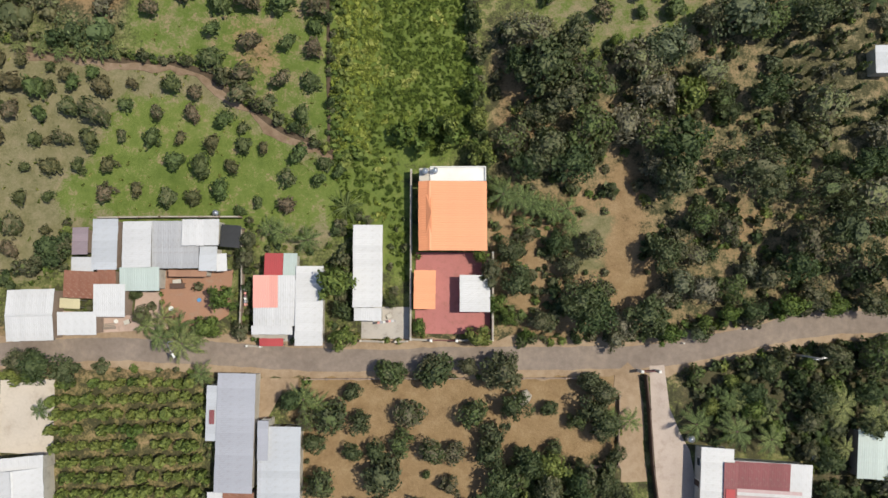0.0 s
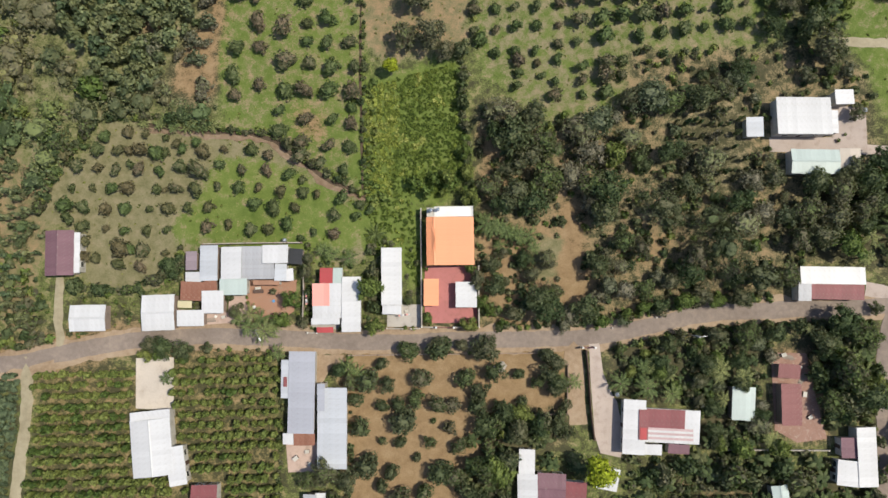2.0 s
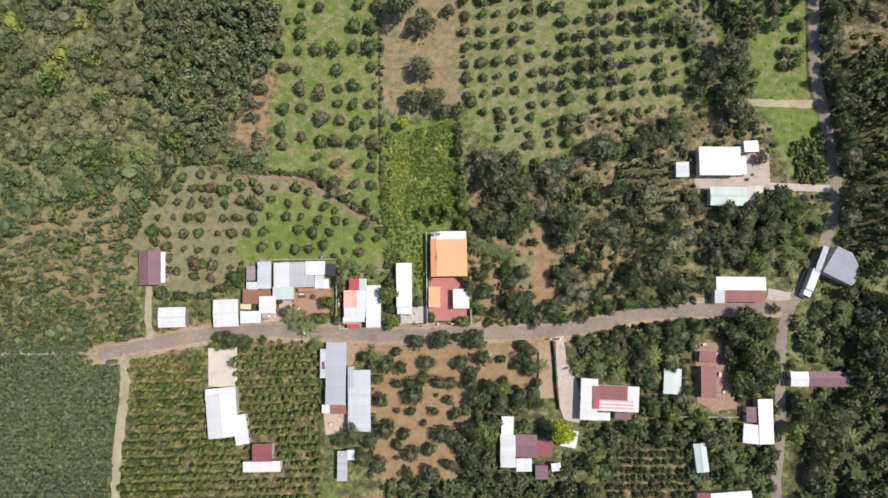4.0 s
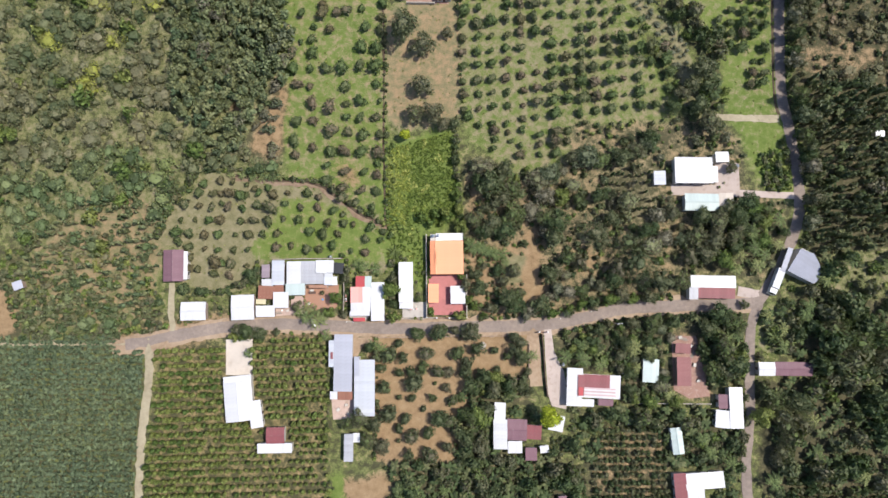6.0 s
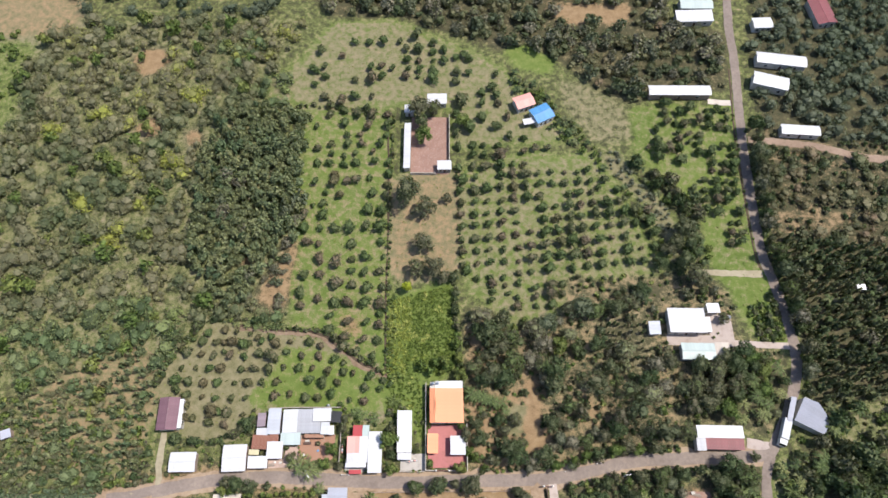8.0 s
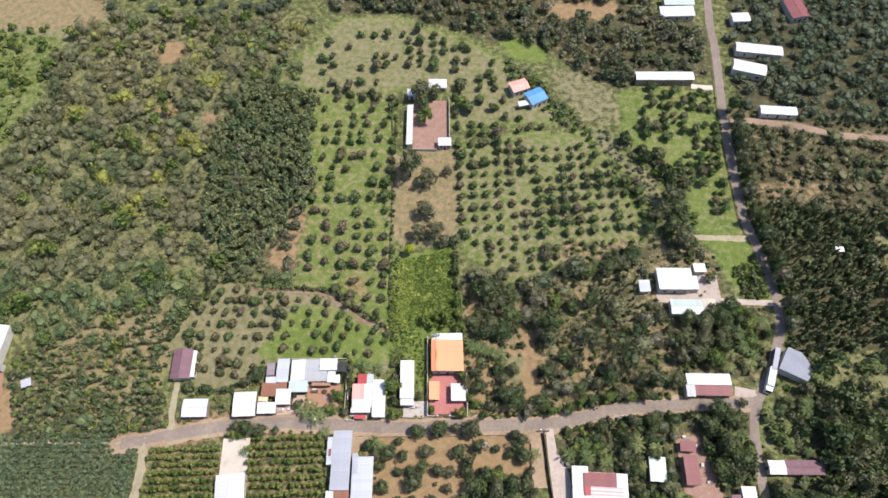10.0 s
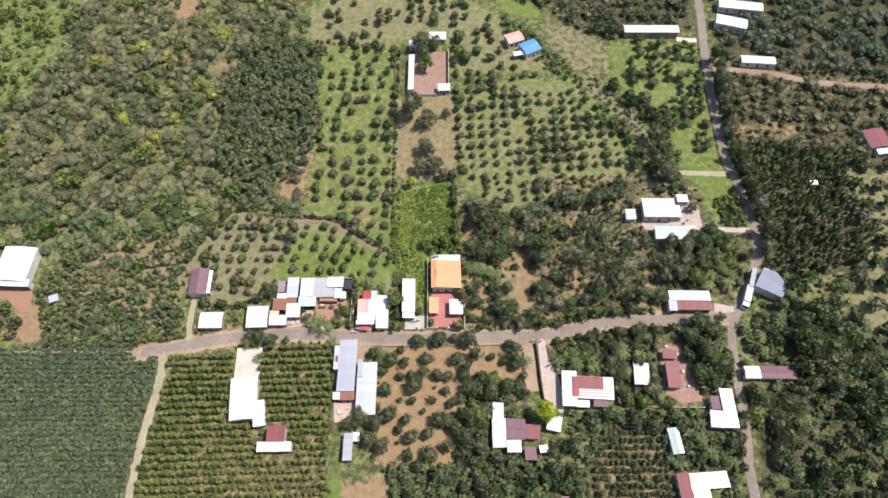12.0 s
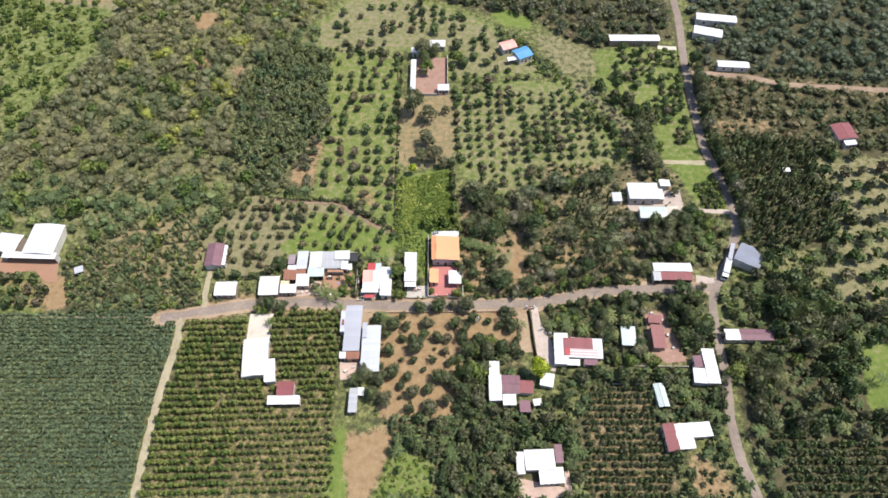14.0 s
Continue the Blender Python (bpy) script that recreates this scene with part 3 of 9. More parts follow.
m, nt, p = mat("ground_cover")
att = nt.nodes.new("ShaderNodeAttribute")
att.attribute_name = "cover"
sep = nt.nodes.new("ShaderNodeSeparateColor")
nt.links.new(att.outputs["Color"], sep.inputs[0])
n_big, n_mid, n_fine = noise_tex(nt, 0.06, 4), noise_tex(nt, 0.45, 6, 0.65), noise_tex(nt, 3.0, 5, 0.7)
patchy = mth(nt, "ADD", mth(nt, "MULTIPLY", n_mid, 0.6), mth(nt, "MULTIPLY", n_fine, 0.4))
patchy = mth(nt, "ADD", mth(nt, "MULTIPLY", patchy, 1.7), -0.35)


def weight(v, soft=0.22):
    """Where v beats the unevenness of the ground."""
    k = mth(nt, "SUBTRACT", mth(nt, "ADD", v, patchy), 1.0)
    return mth(nt, "ADD", mth(nt, "DIVIDE", k, soft), 0.5, True)


litter = ramp(nt, patchy, [(0.25, (0.046, 0.050, 0.026)), (0.5, (0.082, 0.076, 0.042)), (0.75, (0.150, 0.120, 0.074))])
soil = ramp(nt, patchy, [(0.2, (0.195, 0.126, 0.068)), (0.55, (0.275, 0.190, 0.106)), (0.85, (0.340, 0.252, 0.152))])
dry = ramp(nt, patchy, [(0.25, (0.122, 0.120, 0.056)), (0.5, (0.196, 0.180, 0.098)), (0.75, (0.270, 0.228, 0.146))])
lush = ramp(nt, mth(nt, "ADD", mth(nt, "MULTIPLY", patchy, 0.6), mth(nt, "MULTIPLY", n_big, 0.4)),
            [(0.3, (0.080, 0.119, 0.026)), (0.5, (0.130, 0.172, 0.042)), (0.7, (0.202, 0.224, 0.076))])
col = mix(nt, weight(sep.outputs[2]), litter, lush)
col = mix(nt, weight(sep.outputs[1]), col, dry)
col = mix(nt, weight(sep.outputs[0]), col, soil)
nt.links.new(col, p.inputs["Base Color"])
p.inputs["Roughness"].default_value, p.inputs["Specular IOR Level"].default_value = 0.95, 0.1
bump(nt, p, n_fine, 0.6, 0.25)
M["ground"] = m

nx, ny = len(gx), len(gy)
gz = 0.05 * wobble(GX, GY, 6.0, 5) - 0.06
verts = np.stack([GX, GY, gz], -1).reshape(-1, 3)
ii = (np.arange(ny - 1)[:, None] * nx + np.arange(nx - 1)[None, :]).reshape(-1)
faces = np.stack([ii, ii + 1, ii + nx + 1, ii + nx], -1)
ground = link_mesh("ground", verts.tolist(), faces.tolist(), M["ground"], smooth=True)
ca = ground.data.color_attributes.new("cover", "FLOAT_COLOR", "POINT")
ca.data.foreach_set("color", np.concatenate([COVER.reshape(-1, 3), np.ones((nx * ny, 1))], 1).astype(np.float32).ravel())
tagged(ground, "farmland ground of grass, red-brown soil and leaf litter", "ground", kind="structure")


# ---------------------------------------------------------------- roads and paved ground
def ribbon(name, pts, width, z, material, label, category="road", seed=1, rag=0.25):
    """A road along a smooth line through pts, with an uneven edge and a slight crown."""
    P = [Vector((*q, 0)) for q in pts]
    line = []
    for i in range(len(P) - 1):
        a, b, c, d = P[max(i - 1, 0)], P[i], P[i + 1], P[min(i + 2, len(P) - 1)]
        n = max(2, int((c - b).length / 1.2))
        for k in range(n):
            t = k / n
            line.append(0.5 * (2 * b + (c - a) * t + (2 * a - 5 * b + 4 * c - d) * t * t + (3 * b - a - 3 * c + d) * t ** 3))
    line.append(P[-1])
    v, f = [], []
    for i, q in enumerate(line):
        t = (line[min(i + 1, len(line) - 1)] - line[max(i - 1, 0)]).normalized()
        s = Vector((-t.y, t.x, 0))
        wl = width / 2 + rag * noise.noise((q.x * 0.5, q.y * 0.5, seed)) + rag * 0.7 * noise.noise((q.x * 0.13, q.y * 0.13, seed + 9))
        wr = width / 2 + rag * noise.noise((q.x * 0.5, q.y * 0.5, seed + 5)) + rag * 0.7 * noise.noise((q.x * 0.13, q.y * 0.13, seed + 3))
        v += [q + s * (wl + 0.1) + Vector((0, 0, -0.1)), q + s * wl + Vector((0, 0, z)), q + Vector((0, 0, z + 0.04)),
              q - s * wr + Vector((0, 0, z)), q - s * (wr + 0.1) + Vector((0, 0, -0.1))]
    for i in range(len(line) - 1):
        f += [(i * 5 + k, i * 5 + k + 1, i * 5 + k + 6, i * 5 + k + 5) for k in range(4)]
    return tagged(link_mesh(name, v, [q[::-1] for q in f], material), label, category, kind="structure")


FOOT, PAVED = [], []   # what stands or lies on the ground


def patch(name, ring, z, material, label, category, thick=0.12):
    """A paved area with real thickness."""
    PAVED.append(ring)
    tris = tessellate_polygon([[Vector((*q, 0)) for q in ring]])
    n = len(ring)
    g = Geo()
    up = [t if (Vector((*ring[t[1]], 0)) - Vector((*ring[t[0]], 0))).cross(Vector((*ring[t[2]], 0)) - Vector((*ring[t[0]], 0))).z > 0 else t[::-1] for t in tris]
    area = sum(a[0] * b[1] - b[0] * a[1] for a, b in zip(ring, ring[1:] + ring[:1]))
    side = [(i, (i + 1) % n, (i + 1) % n + n, i + n) for i in range(n)]
    g.add([(*q, z - thick) for q in ring] + [(*q, z) for q in ring], [tuple(i + n for i in t) for t in up] + (side if area > 0 else [s[::-1] for s in side]))
    return tagged(link_mesh(name, g.v, g.f, material), label, category, kind="structure")


def road_mat(name, dark, mid, light, seed):
    m, nt, p = mat(name)
    a, b, c = noise_tex(nt, 0.12, 4), noise_tex(nt, 0.9, 6, 0.65), noise_tex(nt, 8.0, 4, 0.7)
    s = mth(nt, "ADD", mth(nt, "MULTIPLY", a, 0.45), mth(nt, "ADD", mth(nt, "MULTIPLY", b, 0.4), mth(nt, "MULTIPLY", c, 0.15)))
    nt.links.new(ramp(nt, s, [(0.38, dark), (0.5, mid), (0.63, light)]), p.inputs["Base Color"])
    p.inputs["Roughness"].default_value, p.inputs["Specular IOR Level"].default_value = 0.9, 0.2
    bump(nt, p, c, 0.4, 0.05)
    return m


M["asphalt"] = road_mat("worn_asphalt", (0.178, 0.142, 0.120), (0.228, 0.184, 0.156), (0.300, 0.242, 0.198), 1)
M["track"] = road_mat("dirt_track", (0.250, 0.212, 0.140), (0.325, 0.282, 0.192), (0.390, 0.340, 0.240), 2)
M["verge"] = road_mat("gravel_verge", (0.240, 0.168, 0.108), (0.315, 0.230, 0.155), (0.385, 0.295, 0.210), 3)
M["red_dirt"] = road_mat("red_dirt", (0.205, 0.146, 0.106), (0.262, 0.188, 0.138), (0.320, 0.236, 0.176), 4)

ribbon("dirt_track", [(-230.0, -16.0), (-144.2, -13.9), (-116.9, -13.4), (-102.0, -13.9), (-94.0, -13.6)], 1.7, 0.015, M["track"], "narrow dirt track along the crop field", "track", 14, 0.5)
ribbon("apron", [(-101.0, -14.2), (-92.0, -13.9), (-84.0, -12.4)], 5.6, 0.01, M["verge"], "dusty apron where the track meets the road", "verge", 15, 1.0)
ribbon("verge", MAIN, 5.6, 0.005, M["verge"], "pale gravel and dust verge along the asphalt road", "verge", 4, 0.9)
ribbon("road", MAIN, 3.4, 0.03, M["asphalt"], "narrow worn grey asphalt village road", "road", 1)
ribbon("road", NORTH, 3.3, 0.036, M["asphalt"], "narrow asphalt lane with dusty edges", "road", 2)
ribbon("road", SOUTH, 3.0, 0.042, M["asphalt"], "narrow dusty lane between gardens", "road", 3)
ribbon("field_track", TRACK, 2.4, 0.02, M["track"], "pale dirt track between two crop fields", "track", 5, 0.5)
ribbon("path", [(-83.4, 5.0), (-83.5, -2.6), (-82.8, -9.8)], 1.8, 0.012, M["track"], "short trodden dirt path", "path", 6, 0.4)
ribbon("lane", [(27.7, -8.0), (28.0, -17.0), (28.4, -26.6)], 4.0, 0.014, M["verge"], "bare dirt lane beside a low wall", "lane", 7, 0.5)
patch("driveway", [(31.0, -9.3), (33.2, -9.2), (33.9, -15.7), (35.8, -20.2), (36.8, -21.9), (38.0, -28.9), (37.4, -33.5), (33.0, -32.5), (31.9, -28.9), (31.2, -17.0)], 0.035, M["yard_concrete"], "pale pinkish concrete driveway", "driveway")
ribbon("driveway", [(90.2, 32.9), (100.5, 32.4), (110.0, 32.0)], 2.0, 0.024, M["yard_concrete"], "concrete driveway to the white house", "driveway", 9, 0.15)
ribbon("path", [(86.5, 57.3), (95.9, 56.9), (106.5, 56.6)], 2.2, 0.014, M["track"], "pale dirt path across the grass", "path", 10, 0.4)
ribbon("dirt_road", [(111.5, 109.6), (125.9, 108.1), (137.0, 106.4), (152.5, 102.0), (174.5, 100.2), (196.0, 98.4), (240.0, 94.0)], 3.0, 0.02, M["red_dirt"], "brownish dirt road between the woods", "road", 11, 0.5)
ribbon("driveway", [(99.5, 126.6), (104.0, 126.0), (108.0, 125.8)], 2.4, 0.02, M["pale_concrete"], "pale concrete apron of the long shed", "driveway", 12, 0.2)
ribbon("path", [(91.0, 2.2), (94.5, 1.5), (98.0, 0.6)], 3.0, 0.018, M["yard_concrete"], "dusty concrete forecourt by the road", "path", 13, 0.3)

patch("courtyard", [(-4.3, 7.3), (7.0, 7.3), (7.0, -5.0), (-4.3, -5.0)], 0.06, M["red_tile"], "red tiled courtyard of the orange-roofed house", "courtyard")
patch("yard", [(-12.4, -1.0), (-5.2, -1.0), (-5.2, -5.8), (-12.4, -5.8)], 0.05, M["concrete"], "grey concrete yard behind the roadside wall", "yard")
patch("yard", [(-66.3, -12.4), (-58.2, -12.2), (-57.9, -23.4), (-66.0, -23.0)], 0.05, M["pale_concrete"], "bare pale concrete forecourt", "yard")
patch("patio", [(-43.2, 4.4), (-32.0, 4.4), (-32.5, -2.4), (-36.0, -4.6), (-42.5, -3.6)], 0.05, M["terracotta"], "terracotta coloured swept-earth patio", "patio")
patch("yard", [(-28.8, -3.8), (-21.8, -3.8), (-21.8, -6.3), (-28.8, -6.3)], 0.06, M["concrete"], "grey concrete front yard", "yard")
patch("yard", [(85.4, 42.4), (93.0, 42.4), (93.0, 31.6), (71.5, 32.3), (71.5, 35.5), (85.4, 35.5)], 0.06, M["yard_concrete"], "pinkish concrete yard round the white house", "yard")
patch("yard", [(-28.1, -11.8), (-21.7, -11.8), (-21.7, -13.6), (-24.0, -13.6), (-26.4, -18.2), (-27.9, -18.2)], 0.02, M["verge"], "dusty pinkish yard beside the garden gate", "yard")
patch("yard", [(-11.6, 119.0), (2.0, 119.0), (2.0, 94.6), (-11.6, 94.6)], 0.06, M["rubble"], "red-brown swept yard inside the compound", "yard")
patch("yard", [(-46.5, 1.0), (-40.8, 1.0), (-41.5, -4.6), (-57.5, -5.6), (-57.5, -2.0), (-46.8, -2.6)], 0.045, M["pink_concrete"], "dusty concrete strip in front of the huts", "yard")

patch("yard", [(-33.8, -30.2), (-26.9, -30.2), (-27.0, -36.2), (-33.2, -36.4)], 0.05, M["pink_concrete"], "cluttered concrete back yard", "yard")
patch("yard", [(70.0, -11.4), (77.6, -11.6), (79.4, -22.0), (81.2, -29.6), (74.9, -30.4), (70.2, -27.8)], 0.03, M["rubble"], "reddish bare yard with rubble", "yard")
patch("yard", [(-162.0, 10.0), (-139.4, 10.4), (-137.2, 0.0), (-141.1, 0.4), (-146.9, 5.2), (-162.0, 3.0)], 0.04, M["terracotta"], "red-brown earth yard of the big white house", "yard")
patch("yard", [(22.2, -67.4), (36.6, -70.2), (38.0, -60.0), (39.0, -73.5), (22.0, -74.0)], 0.04, M["pink_concrete"], "reddish yard at the back of the white house", "yard")


# ---------------------------------------------------------------- buildings
SHEETS = {}


def sheet_mesh(wd, ln, material):
    """One roofing sheet with raised ribs: x across, y down the slope from 0, z up."""
    key = (round(wd, 2), round(ln, 2), material.name)
    if key not in SHEETS:
        n = max(2, round(wd / 0.3))
        prof = []
        for i in range(n):
            x = -wd / 2 + wd * i / n
            s = wd / n
            prof += [(x, 0.0), (x + s * 0.70, 0.0), (x + s * 0.78, 0.012), (x + s * 0.92, 0.012)]
        prof.append((wd / 2, 0.0))
        k = len(prof)
        v = [(x, y, z) for y in (0, ln) for x, z in prof] + [(x, y, -0.05) for y in (0, ln) for x in (-wd / 2, wd / 2)]
        f = [(i, i + k, i + k + 1, i + 1)[::-1] for i in range(k - 1)]
        b = 2 * k
        f += [(b, b + 1, b + 3, b + 2)[::-1], (0, b, b + 2, k)[::-1], (k - 1, 2 * k - 1, b + 3, b + 1)[::-1]]
        f += [tuple(range(k)) + (b + 1, b), tuple(range(2 * k - 1, k - 1, -1)) + (b + 2, b + 3)]
        me = bpy.data.meshes.new("sheet")
        me.from_pydata(v, [], f)
        me.materials.append(material)
        SHEETS[key] = me
    return SHEETS[key]


def slope(parent, top, along, down, material, rnd, sheet=1.05):
    """Roofing sheets side by side: top is the middle of the upper edge, along its whole width, down the fall of the slope."""
    top, along, down = Vector(top), Vector(along), Vector(down)
    n = max(1, round(along.length / sheet))
    ex, ey = along.normalized(), down.normalized()
    ez = ex.cross(ey)
    if ez.z < 0:
        ex, ez = -ex, -ez
    wd = along.length / n
    for i in range(n):
        c = top + ex * wd * (i - (n - 1) / 2)
        o = new("sheet", sheet_mesh(wd + 0.03, down.length, material))
        o.parent = parent
        lift = 0.006 * (i % 2) + rnd.uniform(0, 0.006)
        mm = Matrix((ex, ey, ez)).transposed().to_4x4()
        o.matrix_basis = Matrix.Translation(c + ez * lift - ey * rnd.uniform(0, 0.06)) @ mm


def walls(parent, w, d, h, material, thick=0.15, open_side=""):
    g = Geo()
    x, y = w / 2, d / 2
    if "s" not in open_side:
        g.box(-x, x, -y, -y + thick, -0.1, h)
    if "n" not in open_side:
        g.box(-x, x, y - thick, y, -0.1, h)
    if "w" not in open_side:
        g.box(-x, -x + thick, -y + thick, y - thick, -0.1, h)
    if "e" not in open_side:
        g.box(x - thick, x, -y + thick, y - thick, -0.1, h)
    if g.v:
        part("wall", g, material, parent)
    if open_side:
        for sx in (-1, 1):
            for sy in (-1, 1):
                part("post", Geo().box(sx * (x - 0.12) - 0.06, sx * (x - 0.12) + 0.06, sy * (y - 0.12) - 0.06, sy * (y - 0.12) + 0.06, -0.1, h), M["steel"], parent)


def openings(parent, w, d, h, side, rnd):
    """A door and windows on one side: s, n, e or w."""
    lenw = w if side in "sn" else d
    off = d / 2 if side in "sn" else w / 2
    turn = {"s": 0, "e": 90, "n": 180, "w": 270}[side]
    spots = [0.0] if lenw < 4 else [-lenw * 0.3, 0.0, lenw * 0.3]
    for i, u in enumerate(spots):
        door = i == len(spots) // 2
        wd, z0, z1 = (0.95, 0.0, 2.05) if door else (1.1, 0.95, 2.0)
        fr = Geo()
        for a, b, c, e in ((-wd / 2 - 0.07, -wd / 2, z0, z1), (wd / 2, wd / 2 + 0.07, z0, z1), (-wd / 2 - 0.07, wd / 2 + 0.07, z1, z1 + 0.07)):
            fr.box(a, b, -0.05, 0.02, c, e)
        o = part("door" if door else "window", Geo().box(-wd / 2, wd / 2, -0.03, 0.02, z0, z1), M["dark_wood"] if door else M["dark_glass"], parent)
        o.matrix_basis = pose(0, 0, 0, 0, 0, turn) @ pose(u, -off, 0)
        part("door_frame" if door else "window_frame", fr, M["white_paint"], o)


def house(label, x, y, w, d, mat_roof, roof="gable_y", ang=0.0, h=3.0, rise=0.7, wall="plaster", over=0.3, front="s", name="house",
          open_side="", category="house", group="", sheet=1.05):
    """A low building: walls with openings and a roof of metal sheets. w, d: the roof's size."""
    FOOT.append((x, y, w, d, ang))
    rnd = random.Random(int(abs(x) * 131 + abs(y) * 17 + w * 7))
    ob = thing(name, pose(x, y, 0, 0, 0, ang), label, category, group)
    ww, dd = max(w - 2 * over, 0.8), max(d - 2 * over, 0.8)
    walls(ob, ww, dd, h - 0.12, M[wall], open_side=open_side)
    mr = M[mat_roof]
    if not open_side:
        for s in front:
            openings(ob, ww, dd, h, s, rnd)
    if roof == "gable_y":
        for s in (-1, 1):
            slope(ob, (0, 0, h + rise), (0, d, 0), (s * w / 2, 0, -rise), mr, rnd, sheet)
        part("ridge_cap", Geo().add([(-0.22, -d / 2, h + rise + 0.0), (0, -d / 2, h + rise + 0.09), (0.22, -d / 2, h + rise + 0.0),
                                     (-0.22, d / 2, h + rise + 0.0), (0, d / 2, h + rise + 0.09), (0.22, d / 2, h + rise + 0.0)],
                                    [(0, 1, 4, 3)[::-1], (1, 2, 5, 4)[::-1], (0, 2, 1)[::-1], (3, 4, 5)[::-1], (0, 3, 5, 2)[::-1]]), mr, ob)
        if not open_side:
            for s in (-1, 1):
                yy = s * (dd / 2 - 0.07)
                part("gable", Geo().add([(-ww / 2, yy - 0.07, h - 0.12), (ww / 2, yy - 0.07, h - 0.12), (0, yy - 0.07, h + rise * 0.9 - 0.1),
                                         (-ww / 2, yy + 0.07, h - 0.12), (ww / 2, yy + 0.07, h - 0.12), (0, yy + 0.07, h + rise * 0.9 - 0.1)],
                                        [(0, 1, 2), (5, 4, 3), (0, 3, 4, 1), (1, 4, 5, 2), (2, 5, 3, 0)]), M[wall], ob)
    elif roof == "gable_x":
        for s in (-1, 1):
            slope(ob, (0, 0, h + rise), (w, 0, 0), (0, s * d / 2, -rise), mr, rnd, sheet)
        part("ridge_cap", Geo().add([(-w / 2, -0.22, h + rise), (-w / 2, 0, h + rise + 0.09), (-w / 2, 0.22, h + rise),
                                     (w / 2, -0.22, h + rise), (w / 2, 0, h + rise + 0.09), (w / 2, 0.22, h + rise)],
                                    [(0, 1, 4, 3), (1, 2, 5, 4), (0, 2, 1), (3, 4, 5), (0, 3, 5, 2)]), mr, ob)
        if not open_side:
            for s in (-1, 1):
                xx = s * (ww / 2 - 0.07)
                part("gable", Geo().add([(xx - 0.07, -dd / 2, h - 0.12), (xx - 0.07, dd / 2, h - 0.12), (xx - 0.07, 0, h + rise * 0.9 - 0.1),
                                         (xx + 0.07, -dd / 2, h - 0.12), (xx + 0.07, dd / 2, h - 0.12), (xx + 0.07, 0, h + rise * 0.9 - 0.1)],
                                        [(0, 2, 1), (3, 4, 5), (0, 1, 4, 3), (1, 2, 5, 4), (2, 0, 3, 5)]), M[wall], ob)
    else:   # one slope, falling to the side named last
        fall = roof[-1]
        v = {"n": (0, 1), "s": (0, -1), "e": (1, 0), "w": (-1, 0)}[fall]
        if v[0]:
            slope(ob, (-v[0] * w / 2, 0, h + rise), (0, d, 0), (v[0] * w, 0, -rise), mr, rnd, sheet)
        else:
            slope(ob, (0, -v[1] * d / 2, h + rise), (w, 0, 0), (0, v[1] * d, -rise), mr, rnd, sheet)
        if not open_side:
            # the high side is walled up to the sheets
            a, b = (ww, 0.14) if v[1] else (0.14, dd)
            cx, cy = -v[0] * (ww / 2 - 0.07), -v[1] * (dd / 2 - 0.07)
            part("gable", Geo().box(cx - a / 2, cx + a / 2, cy - b / 2, cy + b / 2, h - 0.12, h + rise * 0.92 - 0.1), M[wall], ob)
    return ob


def run_wall(label, pts, h, material, thick=0.18, name="garden_wall", category="wall", coping=True):
    """A free-standing wall along pts with a coping and pillars."""
    ob = thing(name, pose(*pts[0], 0), label, category)
    o = Vector((*pts[0], 0))
    for a, b in zip(pts, pts[1:]):
        a, b = Vector((*a, 0)) - o, Vector((*b, 0)) - o
        ln, an = (b - a).length, math.degrees(math.atan2((b - a).y, (b - a).x))
        q = part("panel", Geo().box(0, ln, -thick / 2, thick / 2, -0.1, h), material, ob)
        q.matrix_basis = pose(a.x, a.y, 0, 0, 0, an)
        if coping:
            c = part("coping", Geo().box(-0.02, ln + 0.02, -thick / 2 - 0.04, thick / 2 + 0.04, h, h + 0.07, 0.02), M["stone"], q)
        n = max(1, int(ln / 3.0))
        for k in range(n + 1):
            part("pillar", Geo().box(ln * k / n - 0.14, ln * k / n + 0.14, -0.14, 0.14, -0.1, h + 0.16, 0.03), material, q)
    return ob


def water_tank(x, y, z, size=1.0, material="tank_steel"):
    ob = thing("water_tank", pose(x, y, z), "round steel water tank on a low stand", "tank")
    g = Geo()
    prof = [(0, 0.0), (0.46, 0.02), (0.5, 0.08), (0.5, 1.0), (0.44, 1.12), (0.2, 1.2), (0.16, 1.26), (0, 1.27)]
    s = 14
    v = [(r * size * math.cos(k * math.tau / s), r * size * math.sin(k * math.tau / s), 0.35 + h * size) for r, h in prof for k in range(s)]
    g.add(v, [(i * s + k, i * s + (k + 1) % s, (i + 1) * s + (k + 1) % s, (i + 1) * s + k) for i in range(len(prof) - 1) for k in range(s)])
    part("tank_body", g, M[material], ob, smooth=True)
    for sx in (-1, 1):
        for sy in (-1, 1):
            part("leg", Geo().box(sx * 0.32 * size - 0.04, sx * 0.32 * size + 0.04, sy * 0.32 * size - 0.04, sy * 0.32 * size + 0.04, 0, 0.36), M["steel"], ob)
    return ob


